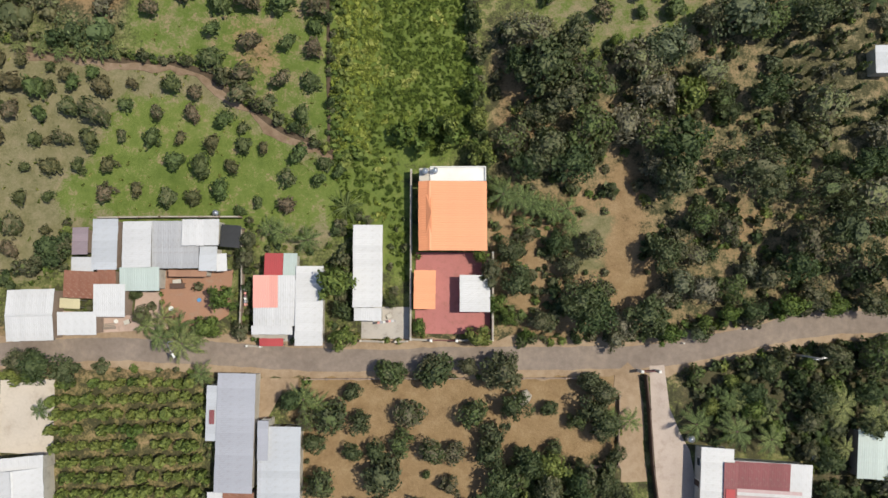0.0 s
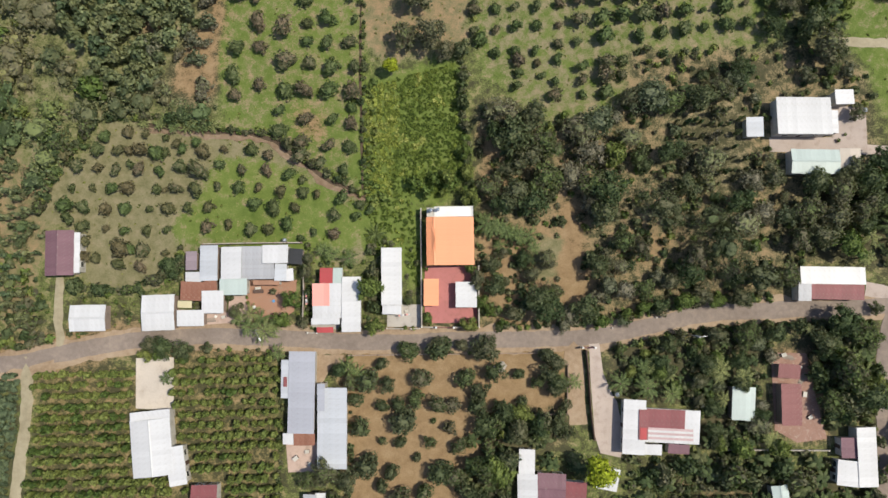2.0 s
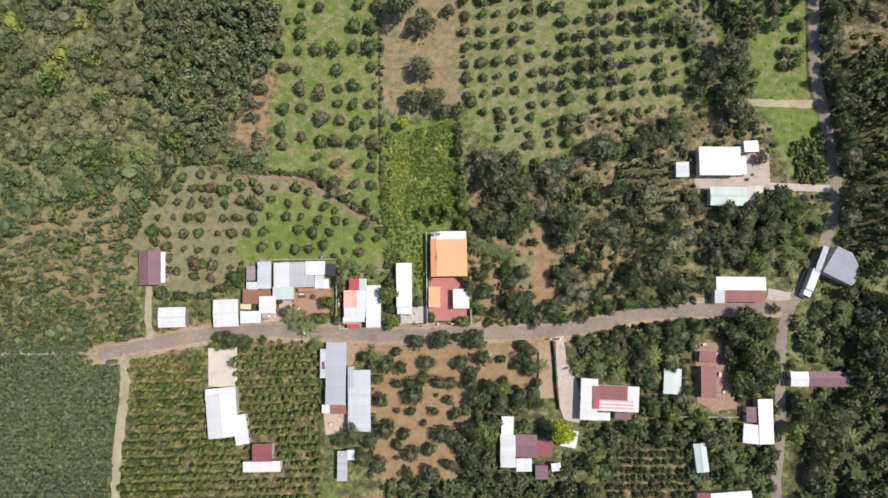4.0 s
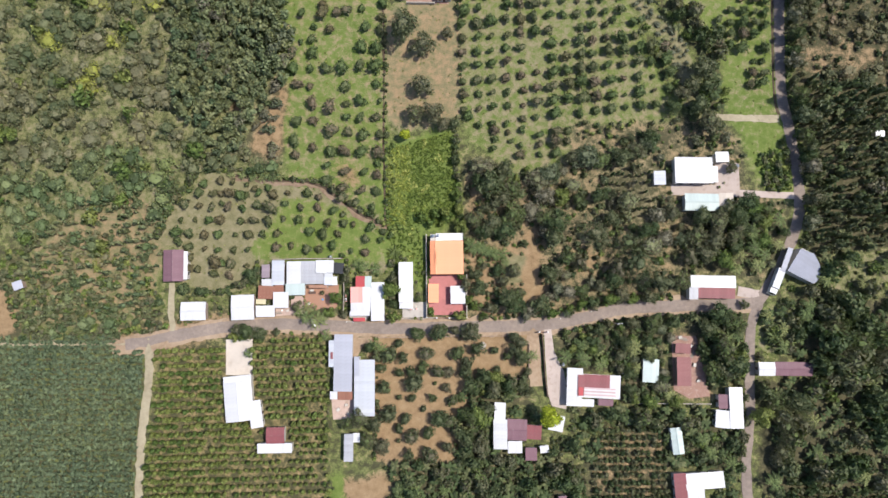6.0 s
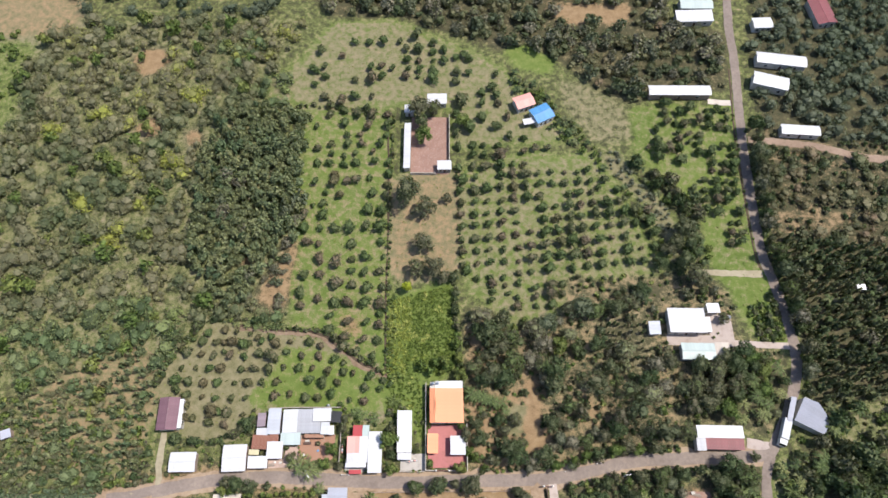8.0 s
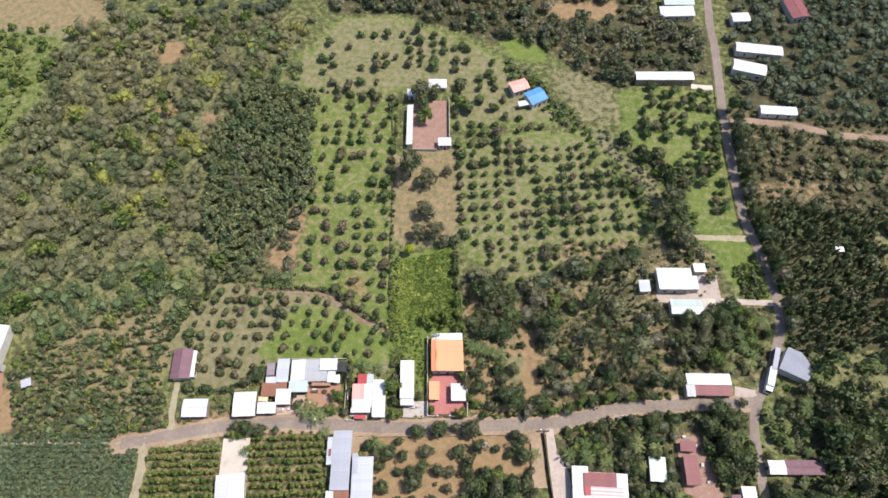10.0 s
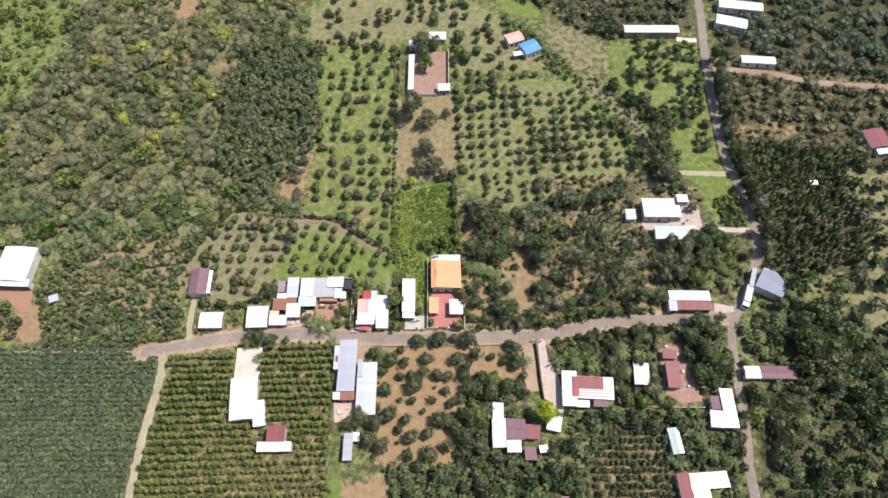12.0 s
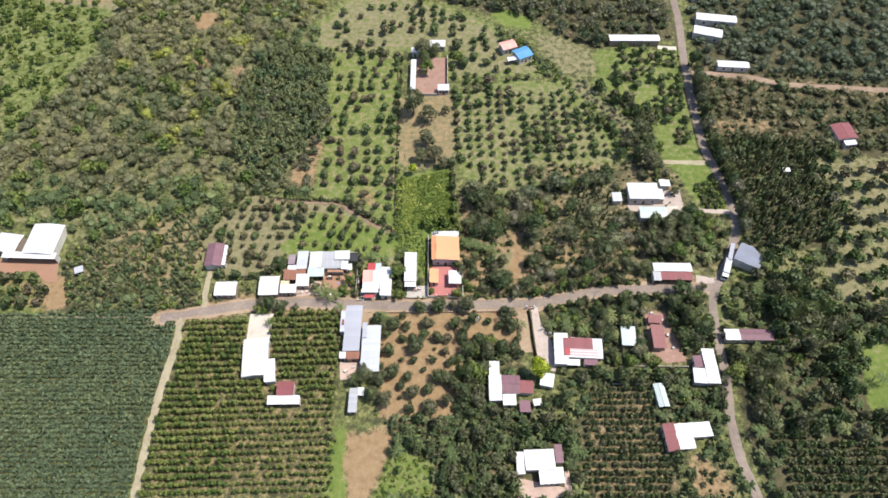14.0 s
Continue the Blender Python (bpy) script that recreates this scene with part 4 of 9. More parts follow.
# ---------------------------------------------------------------- the orange-roofed house and its courtyard
def orange_house():
    ob = thing("house", pose(1.2, 12.4, 0, 0, 0, 0.8), "house with a broad orange metal roof and white rear slab", "house")
    rnd = random.Random(4)
    walls(ob, 9.2, 9.4, 3.9, M["plaster"])
    for s in "sew":
        openings(ob, 9.2, 9.4, 3.9, s, rnd)
    # a low ridge near the west side: a narrow west slope and a broad east slope
    slope(ob, (-3.4, 0, 4.95), (0, 10.2, 0), (8.45, 0, -0.95), M["orange_sheet"], rnd)
    slope(ob, (-3.4, 0, 4.95), (0, 10.2, 0), (-1.65, 0, -0.6), M["orange_sheet"], rnd)
    part("ridge_cap", Geo().add([(-3.65, -5.1, 4.9), (-3.4, -5.1, 5.03), (-3.15, -5.1, 4.95), (-3.65, 5.1, 4.9), (-3.4, 5.1, 5.03), (-3.15, 5.1, 4.95)],
                                [(3, 4, 1, 0), (4, 5, 2, 1), (0, 1, 2), (5, 4, 3), (2, 5, 3, 0)]), M["orange_sheet"], ob)
    part("roof_vent", Geo().add([(-3.9, -2.6, 4.80), (-3.9, 3.1, 4.80), (-3.15, 0.4, 5.35), (-3.1, -2.6, 4.93), (-3.1, 3.1, 4.93)],
                                [(0, 2, 1), (0, 3, 2), (1, 2, 4), (3, 4, 2)]), M["orange_sheet"], ob, "small raised orange roof vent")
    part("rear_wall", Geo().box(-4.9, 4.9, 5.25, 7.2, -0.1, 3.75), M["plaster"], ob)
    part("rear_slab", Geo().box(-3.3, 4.95, 5.2, 7.35, 3.75, 4.0, 0.03), M["white_paint"], ob, "white flat rear roof slab")
    part("rear_parapet", Geo().box(-3.3, 4.95, 7.2, 7.35, 4.0, 4.3).box(4.8, 4.95, 5.2, 7.2, 4.0, 4.3), M["white_paint"], ob)
    return ob


orange_house()
FOOT.append((1.2, 13.4, 10.4, 13.0, 0.8))
water_tank(-2.9, 18.9, 3.75, 0.9)
water_tank(-1.4, 19.0, 3.95, 0.8)
house("narrow lean-to with an orange metal roof in the courtyard", -2.8, 1.6, 3.2, 5.7, "orange_sheet", "shed_e", 0, 2.7, 0.35, name="lean_to", category="lean-to", front="s")
house("open white metal canopy over the courtyard", 4.6, 1.1, 4.5, 5.4, "white_sheet", "shed_e", 0, 2.7, 0.15, name="canopy", category="canopy", open_side="nsew", over=0.2)
run_wall("weathered pale wall along the west of the courtyard", [(-5.1, 19.6), (-5.0, 8.0), (-4.9, -5.6)], 1.9, M["plaster"])
run_wall("pale courtyard wall on the garden side", [(7.3, 7.2), (7.3, -5.6)], 1.9, M["plaster"])
run_wall("low front wall with white pillars beside the gate", [(-4.9, -5.8), (-1.9, -5.9)], 1.4, M["white_paint"])
run_wall("low front wall with white pillars beside the gate", [(2.0, -5.9), (7.3, -5.8)], 1.4, M["white_paint"])


def gate(x, y, w, label):
    ob = thing("metal_gate", pose(x, y, 0), label, "gate")
    part("gate_frame", Geo().box(-w / 2, w / 2, -0.04, 0.04, 0.1, 0.2).box(-w / 2, w / 2, -0.04, 0.04, 1.7, 1.8), M["maroon_sheet"], ob)
    n = int(w / 0.28)
    for k in range(n + 1):
        part("bar", Geo().box(-w / 2 + w * k / n - 0.025, -w / 2 + w * k / n + 0.025, -0.02, 0.02, 0.06, 2.0), M["maroon_sheet"], ob)
    for s in (-1, 1):
        part("gate_post", Geo().box(s * (w / 2 + 0.2) - 0.2, s * (w / 2 + 0.2) + 0.2, -0.2, 0.2, -0.1, 2.3, 0.05), M["white_paint"], ob)


gate(0.05, -5.9, 3.4, "dark red metal gate with white posts")

# ---------------------------------------------------------------- houses on the north side of the road
house("long narrow house with a white metal roof", -11.2, 5.0, 4.3, 12.1, "white_sheet", "shed_e", 0.6, 3.2, 0.35, front="s")
house("white metal porch roof of the long house", -11.15, -2.1, 4.0, 1.9, "white_sheet", "shed_s", 0, 2.9, 0.2, name="porch", category="porch", open_side="s", over=0.12)
run_wall("low roadside wall of pale concrete", [(-12.4, -6.1), (-9.0, -6.2)], 0.9, M["pale_concrete"])
run_wall("low roadside wall of pale concrete", [(-7.2, -6.2), (-5.4, -6.1)], 0.9, M["pale_concrete"])

house("small outbuilding with a red metal roof", -25.1, 5.2, 2.8, 3.3, "red_sheet", "shed_n", 0, 2.8, 0.3, name="outbuilding", front="n")
house("small outbuilding with a pale green metal roof", -22.7, 5.2, 2.0, 3.3, "mint_sheet", "shed_n", 0, 2.9, 0.3, name="outbuilding", front="n")
house("house with a white metal roof, part of it pink", -24.85, -0.2, 6.1, 7.4, "white_sheet", "shed_s", 0.4, 3.0, 0.45, front="s")
h = thing("roof_panel", pose(-26.15, 1.15, 3.36, 3.5, 0, 0.4), "pink metal sheets laid over a white roof", "roof panel")
slope(h, (0, 2.35, 0.0), (3.6, 0, 0), (0, -4.75, 0.0), M["pink_sheet"], random.Random(3))
house("long house with a white metal roof by the road", -19.7, -0.9, 4.0, 11.6, "white_sheet", "shed_e", 0.6, 3.1, 0.3, front="s")
house("white metal awning over a shop front", -25.2, -4.55, 6.0, 1.3, "white_sheet", "shed_s", 0, 2.6, 0.25, name="awning", category="awning", open_side="nsew", over=0.12)
house("small red roadside stall roof", -25.4, -6.35, 3.5, 1.15, "red_sheet", "shed_s", 0, 2.0, 0.15, name="stall", category="stall", open_side="nsew", over=0.08)
run_wall("low white front wall by the road", [(-29.4, -7.0), (-27.4, -7.05)], 0.8, M["white_paint"])

house("hut with a pale metal roof by the road", -60.6, -2.6, 6.9, 7.6, "white_sheet", "gable_x", 2, 2.9, 0.5, wall="blockwork", front="s", name="hut")
house("low hut with a white metal roof", -53.8, -3.8, 5.7, 3.4, "white_sheet", "shed_s", 1, 2.7, 0.3, wall="blockwork", front="s", name="hut")
house("square hut with a white metal roof", -49.1, -0.4, 4.6, 4.8, "white_sheet", "shed_s", 0, 2.9, 0.35, wall="blockwork", front="s", name="hut")
house("low shed with rusty red-brown roofing", -53.4, 1.9, 5.4, 4.0, "rust_sheet", "shed_s", -3, 2.5, 0.4, wall="blockwork", front="s", name="shed", category="shed")
house("low shed with orange-brown rusty roofing", -49.7, 2.9, 2.6, 2.6, "rust_sheet", "shed_s", 2, 2.7, 0.3, wall="blockwork", front="s", name="shed", category="shed")
house("lean-to with a faded plum metal roof", -54.0, 8.4, 2.5, 4.0, "faded_plum_sheet", "shed_w", 1, 2.6, 0.3, wall="blockwork", front="w", name="lean_to", category="lean-to")
house("small hut with a pale metal roof", -53.5, 4.9, 3.4, 2.2, "white_sheet", "shed_w", 0, 2.6, 0.2, wall="blockwork", front="w", name="hut")
house("hut with a pale grey-white metal roof", -50.1, 7.9, 3.9, 7.5, "pale_blue_sheet", "shed_w", 0.5, 3.0, 0.35, wall="blockwork", front="n", name="hut")
house("house with a bright white metal roof", -45.3, 7.9, 4.4, 6.8, "white_sheet", "shed_w", 0.8, 3.2, 0.35, front="n")
house("house with a ribbed grey metal roof", -39.7, 7.9, 6.9, 7.0, "grey_sheet", "shed_s", 0.8, 3.0, 0.3, front="s", sheet=0.75)
house("raised white metal roof over the back room", -35.9, 9.75, 5.4, 3.9, "white_sheet", "shed_n", 0.8, 3.5, 0.2, front="n", name="outbuilding")
house("small room with a grey metal roof", -34.8, 5.9, 2.5, 3.6, "pale_blue_sheet", "shed_e", 0, 2.9, 0.25, front="s", name="outbuilding")
house("pale green and white porch roof", -44.8, 2.8, 5.8, 3.5, "mint_sheet", "shed_s", 0.5, 2.9, 0.3, front="s", name="porch", category="porch", open_side="s")
house("black shade net on a post frame", -31.7, 9.3, 2.9, 3.3, "shade_net", "shed_e", -4, 2.6, 0.1, name="shade_frame", category="shade frame", open_side="nsew", over=0.1)
house("small white awning beside the house", -32.9, 5.4, 1.5, 2.6, "white_sheet", "shed_e", 4, 2.5, 0.15, name="awning", category="awning", open_side="nsew", over=0.1)
house("rust-red tin lean-to over the patio", -38.0, 3.7, 5.6, 1.0, "terracotta", "shed_s", 0, 2.4, 0.1, name="lean_to", category="lean-to", open_side="s", over=0.08)

house("hut with a dark plum ribbed metal roof", -82.0, 10.1, 6.2, 9.6, "plum_sheet", "gable_y", 1.5, 3.0, 0.9, front="e", sheet=0.8)
house("white side roof along the plum-roofed hut", -78.6, 10.2, 1.5, 8.6, "white_sheet", "shed_e", 1.5, 2.6, 0.3, front="e", name="lean_to", category="lean-to", over=0.15)
house("hut with a creased white sheet roof", -75.6, -3.7, 7.6, 5.6, "white_sheet", "gable_x", 1, 2.7, 0.5, wall="blockwork", front="s", name="hut")

# ---------------------------------------------------------------- houses on the south side
house("long house with a blue-grey metal roof", -29.95, -19.2, 5.6, 16.9, "blue_grey_sheet", "shed_w", -0.3, 3.3, 0.4, front="n")
house("side room with a pale blue-grey metal roof", -33.55, -16.5, 1.7, 7.9, "pale_blue_sheet", "shed_w", 0, 2.9, 0.25, front="w", name="lean_to", category="lean-to", over=0.12)
house("back lean-to with rusty red striped roofing", -29.3, -29.0, 4.4, 2.5, "rust_sheet", "shed_s", 0, 2.8, 0.3, front="s", name="lean_to", category="lean-to", wall="blockwork")
house("small white lean-to at the back of the house", -32.7, -28.9, 2.2, 2.3, "white_sheet", "shed_s", 0, 2.7, 0.2, front="s", name="lean_to", category="lean-to")
house("long house with a pale blue metal roof", -23.5, -26.6, 6.2, 16.6, "pale_blue_sheet", "shed_w", 0.4, 3.2, 0.4, front="n")
house("small raised roof room with a pale metal roof", -25.8, -20.2, 1.6, 5.6, "blue_grey_sheet", "shed_w", 0.4, 3.75, 0.15, front="n", name="roof_room", category="roof room", over=0.1)
house("house with a bright white metal roof among crops", -61.0, -30.6, 8.4, 11.6, "white_sheet", "gable_y", 6, 3.2, 0.6, front="n")
house("front porch with a white metal roof", -61.6, -24.1, 8.3, 2.2, "white_sheet", "shed_n", 6, 3.0, 0.25, name="porch", category="porch", open_side="n", over=0.15)
house("side wing with a white metal roof", -55.8, -34.3, 3.6, 8.0, "white_sheet", "shed_e", 9, 2.9, 0.3, front="e", name="outbuilding")
house("small house with a maroon metal roof", -49.8, -40.5, 5.4, 4.8, "maroon_sheet", "gable_x", 1, 3.1, 0.5, front="n")
house("porch with a white metal roof", -50.0, -44.3, 10.2, 2.9, "white_sheet", "shed_s", 1, 2.8, 0.25, name="porch", category="porch", open_side="s", over=0.15)
house("narrow shed with a grey metal roof", -28.1, -44.2, 2.8, 8.0, "grey_sheet", "shed_w", 0, 2.6, 0.25, wall="blockwork", name="shed", category="shed")
house("tiny white-roofed shed beside the trees", -25.8, -41.3, 2.1, 2.7, "white_sheet", "shed_e", 0, 2.5, 0.2, wall="blockwork", name="shed", category="shed")

house("white metal-roofed west wing of a patched house", 39.4, -26.5, 4.6, 11.2, "white_sheet", "shed_w", -3, 3.0, 0.3, front="w")
house("house with a patched white, pink and maroon metal roof", 47.4, -26.4, 11.4, 7.0, "white_sheet", "shed_s", -3, 2.9, 0.4, front="e")
house("low white metal porch roof", 42.2, -31.2, 6.0, 2.2, "white_sheet", "shed_s", -3, 2.5, 0.2, name="porch", category="porch", open_side="s", over=0.15)
h = thing("roof_panel", pose(46.1, -22.9, 3.36, 3.27, 0, -3), "maroon metal sheets on the upper half of a white roof", "roof panel")
slope(h, (0, 0, 0.0), (8.0, 0, 0), (0, -4.0, 0.0), M["maroon_sheet"], random.Random(5))
h = thing("roof_panel", pose(41.3, -25.8, 3.2, 0, 0, -3), "raised red and maroon roof strip", "roof panel")
slope(h, (0, 2.9, 0.28), (1.9, 0, 0), (0, -6.2, -0.05), M["maroon_sheet"], random.Random(6))
slope(h, (0, -0.8, 0.36), (1.3, 0, 0), (0, -2.4, -0.05), M["red_sheet"], random.Random(7))
for k in range(3):
    h = thing("roof_panel", pose(46.9, -27.05 - k * 0.95, 3.165 - k * 0.054, 3.27, 0, -3), "long faded pink sheet on a white roof", "roof panel", "pink stripes of the patched roof")
    slope(h, (-4.6, 0, 0.0), (0, 0.46, 0), (9.4, 0, 0.0), M["faded_pink_sheet"], random.Random(9 + k))
house("back lean-to with a maroon metal roof", 48.8, -31.2, 4.4, 2.0, "plum_sheet", "shed_s", -3, 2.4, 0.2, front="s", name="lean_to", category="lean-to", over=0.15)

house("house with a white metal roof", 17.0, -40.3, 4.1, 8.6, "white_sheet", "shed_w", 0, 3.2, 0.4, front="w")
house("front room with a white metal roof", 17.0, -33.5, 3.3, 5.0, "white_sheet", "shed_n", -2, 3.0, 0.3, front="n", name="outbuilding")
house("wing with a dark maroon ribbed metal roof", 22.0, -39.0, 5.9, 6.2, "plum_sheet", "gable_x", -3, 3.0, 0.4, front="n", sheet=0.8)
house("low wing with a maroon metal roof", 27.0, -39.8, 4.6, 4.2, "maroon_sheet", "shed_s", -4, 2.7, 0.35, front="e", name="outbuilding")
house("small block with a white metal roof", 21.4, -44.1, 4.2, 3.6, "white_sheet", "shed_s", 0, 2.8, 0.3, front="s", name="outbuilding")
house("small hut with a plum metal roof", 26.2, -46.2, 3.4, 3.8, "plum_sheet", "shed_s", 0, 2.6, 0.3, front="s", name="hut")
house("small hut with a pale metal roof", 30.2, -44.8, 2.6, 2.2, "white_sheet", "shed_s", 8, 2.5, 0.2, front="s", name="hut")
house("low white metal roof under the lime tree", 34.0, -37.2, 4.4, 4.6, "white_sheet", "shed_e", -12, 2.4, 0.2, name="shed", category="shed", front="e")

house("shed with a translucent pale sheet roof", 62.5, -21.8, 4.8, 7.0, "mint_sheet", "shed_s", -3, 2.7, 0.3, wall="blockwork", name="shed", category="shed", front="n")
house("house with an old brown metal roof", 72.5, -22.0, 4.4, 8.6, "old_maroon_sheet", "shed_e", -1, 2.8, 0.35, wall="blockwork", front="e")
house("flat brown roof in the rubble yard", 72.6, -15.2, 4.6, 3.0, "old_maroon_sheet", "shed_s", -4, 2.2, 0.3, wall="blockwork", name="shed", category="shed", front="e")
house("house with a white metal roof beside the lane", 87.6, -32.7, 4.2, 12.1, "white_sheet", "shed_e", 0, 3.1, 0.35, front="e")
house("side room with a plum metal roof", 84.2, -30.9, 3.4, 4.2, "plum_sheet", "shed_w", 0, 2.7, 0.25, front="w", name="outbuilding")
house("west wing with a white metal roof", 83.5, -36.0, 4.4, 5.2, "white_sheet", "shed_w", -6, 3.0, 0.3, front="w", name="outbuilding")
house("small house end with a white metal roof", 97.4, -21.3, 4.9, 4.1, "white_sheet", "gable_x", -1, 2.9, 0.4, front="w")
house("house with a plum ribbed metal roof", 105.5, -21.3, 11.2, 4.2, "plum_sheet", "gable_x", -1, 2.8, 0.4, front="s", sheet=0.8)
house("pale sheet-roofed greenhouse shed", 69.8, -42.4, 3.5, 7.8, "mint_sheet", "gable_y", 6, 2.6, 0.4, name="shed", category="shed", open_side="ns")
house("house with a white metal roof by the road bend", 82.2, 5.0, 13.7, 3.7, "white_sheet", "shed_n", -1, 3.2, 0.25, front="n")
house("grey metal roof at the end of the roadside porch", 76.2, 1.5, 2.7, 3.9, "grey_sheet", "shed_s", -1, 3.0, 0.25, name="porch", category="porch", open_side="s", over=0.15)
house("roadside porch with a maroon ribbed metal roof", 83.2, 1.6, 11.2, 3.5, "maroon_sheet", "shed_s", -1, 2.9, 0.25, name="porch", category="porch", open_side="s", over=0.15, sheet=0.8)

house("big house with a bright white metal roof", 77.5, 39.4, 11.7, 8.2, "white_sheet", "shed_n", -0.5, 3.4, 0.45, front="s")
house("lower white roof along the side of the big house", 84.2, 38.2, 1.9, 5.0, "white_sheet", "shed_e", -0.5, 2.9, 0.2, name="porch", category="porch", open_side="e", over=0.12)
house("side room with a white metal roof", 86.6, 43.6, 4.2, 3.2, "white_sheet", "shed_e", 2, 3.1, 0.3, front="e", name="outbuilding")
house("lower house with a pale mint metal roof", 79.8, 29.5, 10.4, 5.4, "mint_sheet", "gable_x", -1, 2.9, 0.5, front="n")
house("open carport with a dusty pale flat roof", 87.3, 29.6, 4.4, 5.4, "pale_concrete", "shed_s", -1, 2.8, 0.25, name="carport", category="carport", open_side="ne")
house("small shed with a pale blue metal roof", 67.2, 37.2, 3.6, 4.3, "pale_blue_sheet", "shed_w", 0, 2.5, 0.25, name="shed", category="shed", front="e")
BARN = [(109.2, 15.4), (113.0, 13.4), (114.7, 10.2), (114.8, 7.2), (112.9, 4.0), (104.5, 8.2)]   # its roof has a bowed eastern end
FOOT.append((109.9, 9.5, 9.6, 8.2, -27))


def bowed_barn(ring, h, rise, label):
    """Walls under the edge of a convex roof that falls gently to the east, laid in long sheets."""
    cx, cy = sum(q[0] for q in ring) / len(ring), sum(q[1] for q in ring) / len(ring)
    ob = thing("barn", pose(cx, cy, 0), label, "barn")
    loc = [Vector((x - cx, y - cy)) for x, y in ring]
    u = (loc[0] - loc[-1]).normalized()
    v = Vector((u.y, -u.x))
    flat = [(q.dot(u), q.dot(v)) for q in loc]
    top = lambda a, b: h + rise * (1 - (b - flat[0][1]) / 8.5)
    inset = [q * 0.95 for q in loc]
    for p_, q_ in zip(inset, inset[1:] + inset[:1]):
        n_ = Vector((q_.y - p_.y, p_.x - q_.x)).normalized() * 0.16
        ring_ = [p_, q_, q_ - n_ * -1, p_ - n_ * -1]
        zz = [top(k.dot(u), k.dot(v)) - 0.12 for k in ring_]
        part("wall", Geo().add([(k.x, k.y, -0.1) for k in ring_] + [(k.x, k.y, z) for k, z in zip(ring_, zz)],
                               [(3, 2, 1, 0), (4, 5, 6, 7), (0, 1, 5, 4), (1, 2, 6, 5), (2, 3, 7, 6), (3, 0, 4, 7)]), M["plaster"], ob)
    lo, hi = min(a for a, b in flat), max(a for a, b in flat)

    def reach(a):
        hits = []
        for (a0, b0), (a1, b1) in zip(flat, flat[1:] + flat[:1]):
            if min(a0, a1) - 1e-6 <= a <= max(a0, a1) + 1e-6 and abs(a1 - a0) > 1e-6:
                hits.append(b0 + (b1 - b0) * (a - a0) / (a1 - a0))
        return min(hits), max(hits)

    n = 9
    for i in range(n):
        a0, a1 = lo + (hi - lo) * i / n + 0.001, lo + (hi - lo) * (i + 1) / n - 0.001
        (b0, c0), (b1, c1) = reach(a0), reach(a1)
        edge = [(a0, b0), (a1, b1), (a1, c1), (a0, c0)]
        lift = 0.003 * (i % 2)
        up = [(*(u * a + v * b), top(a, b) + lift) for a, b in edge]
        g = Geo().add([(x, y, z - 0.05) for x, y, z in up] + up, [(0, 1, 2, 3), (7, 6, 5, 4), (4, 5, 1, 0), (5, 6, 2, 1), (6, 7, 3, 2), (7, 4, 0, 3)])
        part("sheet", g, M["slate_sheet"], ob)
        a = a1 - 0.03
        g = Geo().add([(*(u * (a + da) + v * b), top(a, b) + 0.004 + dz) for b in (b1 + 0.1, c1 - 0.1) for da, dz in ((-0.03, 0), (0, 0.02), (0.03, 0))], [(0, 1, 4, 3), (1, 2, 5, 4), (0, 3, 5, 2), (0, 2, 1), (3, 4, 5)])
        part("seam", g, M["slate_sheet"], ob)
    return ob


bowed_barn(BARN, 3.7, 0.5, "big barn with a bowed low grey-blue metal roof")
house("open front awning of the barn", 104.9, 11.7, 1.5, 7.6, "blue_grey_sheet", "shed_w", -22, 3.2, 0.25, name="awning", category="awning", open_side="w", over=0.1)

# ---------------------------------------------------------------- houses to the north, east, west and far south
house("long narrow stable with a white metal roof", -12.8, 105.0, 2.4, 19.0, "white_sheet", "shed_w", 0, 2.8, 0.25, name="stable", category="stable", front="e")
house("small white-roofed room of the compound", -12.4, 120.9, 3.6, 3.6, "white_sheet", "shed_w", 0, 2.8, 0.25, name="outbuilding", front="s")
house("white-roofed house of the compound", -2.2, 125.3, 7.2, 4.6, "white_sheet", "gable_x", 0, 3.0, 0.4, front="s")
house("small white-roofed shed at the compound gate", 0.5, 96.8, 5.0, 3.6, "white_sheet", "shed_s", 1, 2.7, 0.25, name="shed", category="shed", front="s")
run_wall("brown block wall of the compound", [(2.3, 119.0), (2.3, 99.0)], 1.7, M["blockwork"])
run_wall("low pale wall of the compound", [(-11.4, 94.6), (-2.6, 94.5)], 1.2, M["pale_concrete"])
house("small house with a salmon metal roof", 30.0, 124.2, 7.2, 5.6, "pink_sheet", "gable_x", 22, 3.1, 0.6, front="s")
house("house with a bright blue metal roof", 36.3, 118.8, 7.4, 6.8, "blue_sheet", "gable_x", 28, 3.2, 0.6, front="s")
house("low white awning in front of the blue roof", 31.8, 115.8, 5.0, 2.4, "white_sheet", "shed_s", 14, 2.4, 0.2, name="awning", category="awning", open_side="nsew", over=0.1)
house("very long shed with a white metal roof", 88.4, 129.2, 23.2, 4.4, "white_sheet", "gable_x", 0, 3.2, 0.4, name="shed", category="shed", front="s", wall="blockwork")
house("roadside house with a long white metal roof", 129.5, 143.8, 18.8, 5.2, "white_sheet", "gable_x", -8, 3.2, 0.5, front="s")
house("roadside house with a white hipped metal roof", 123.2, 133.4, 13.0, 6.0, "white_sheet", "gable_x", -16, 3.6, 0.7, front="s")
house("low roadside house with a white metal roof", 129.9, 111.9, 14.0, 4.2, "white_sheet", "gable_x", -4, 2.9, 0.4, front="s")
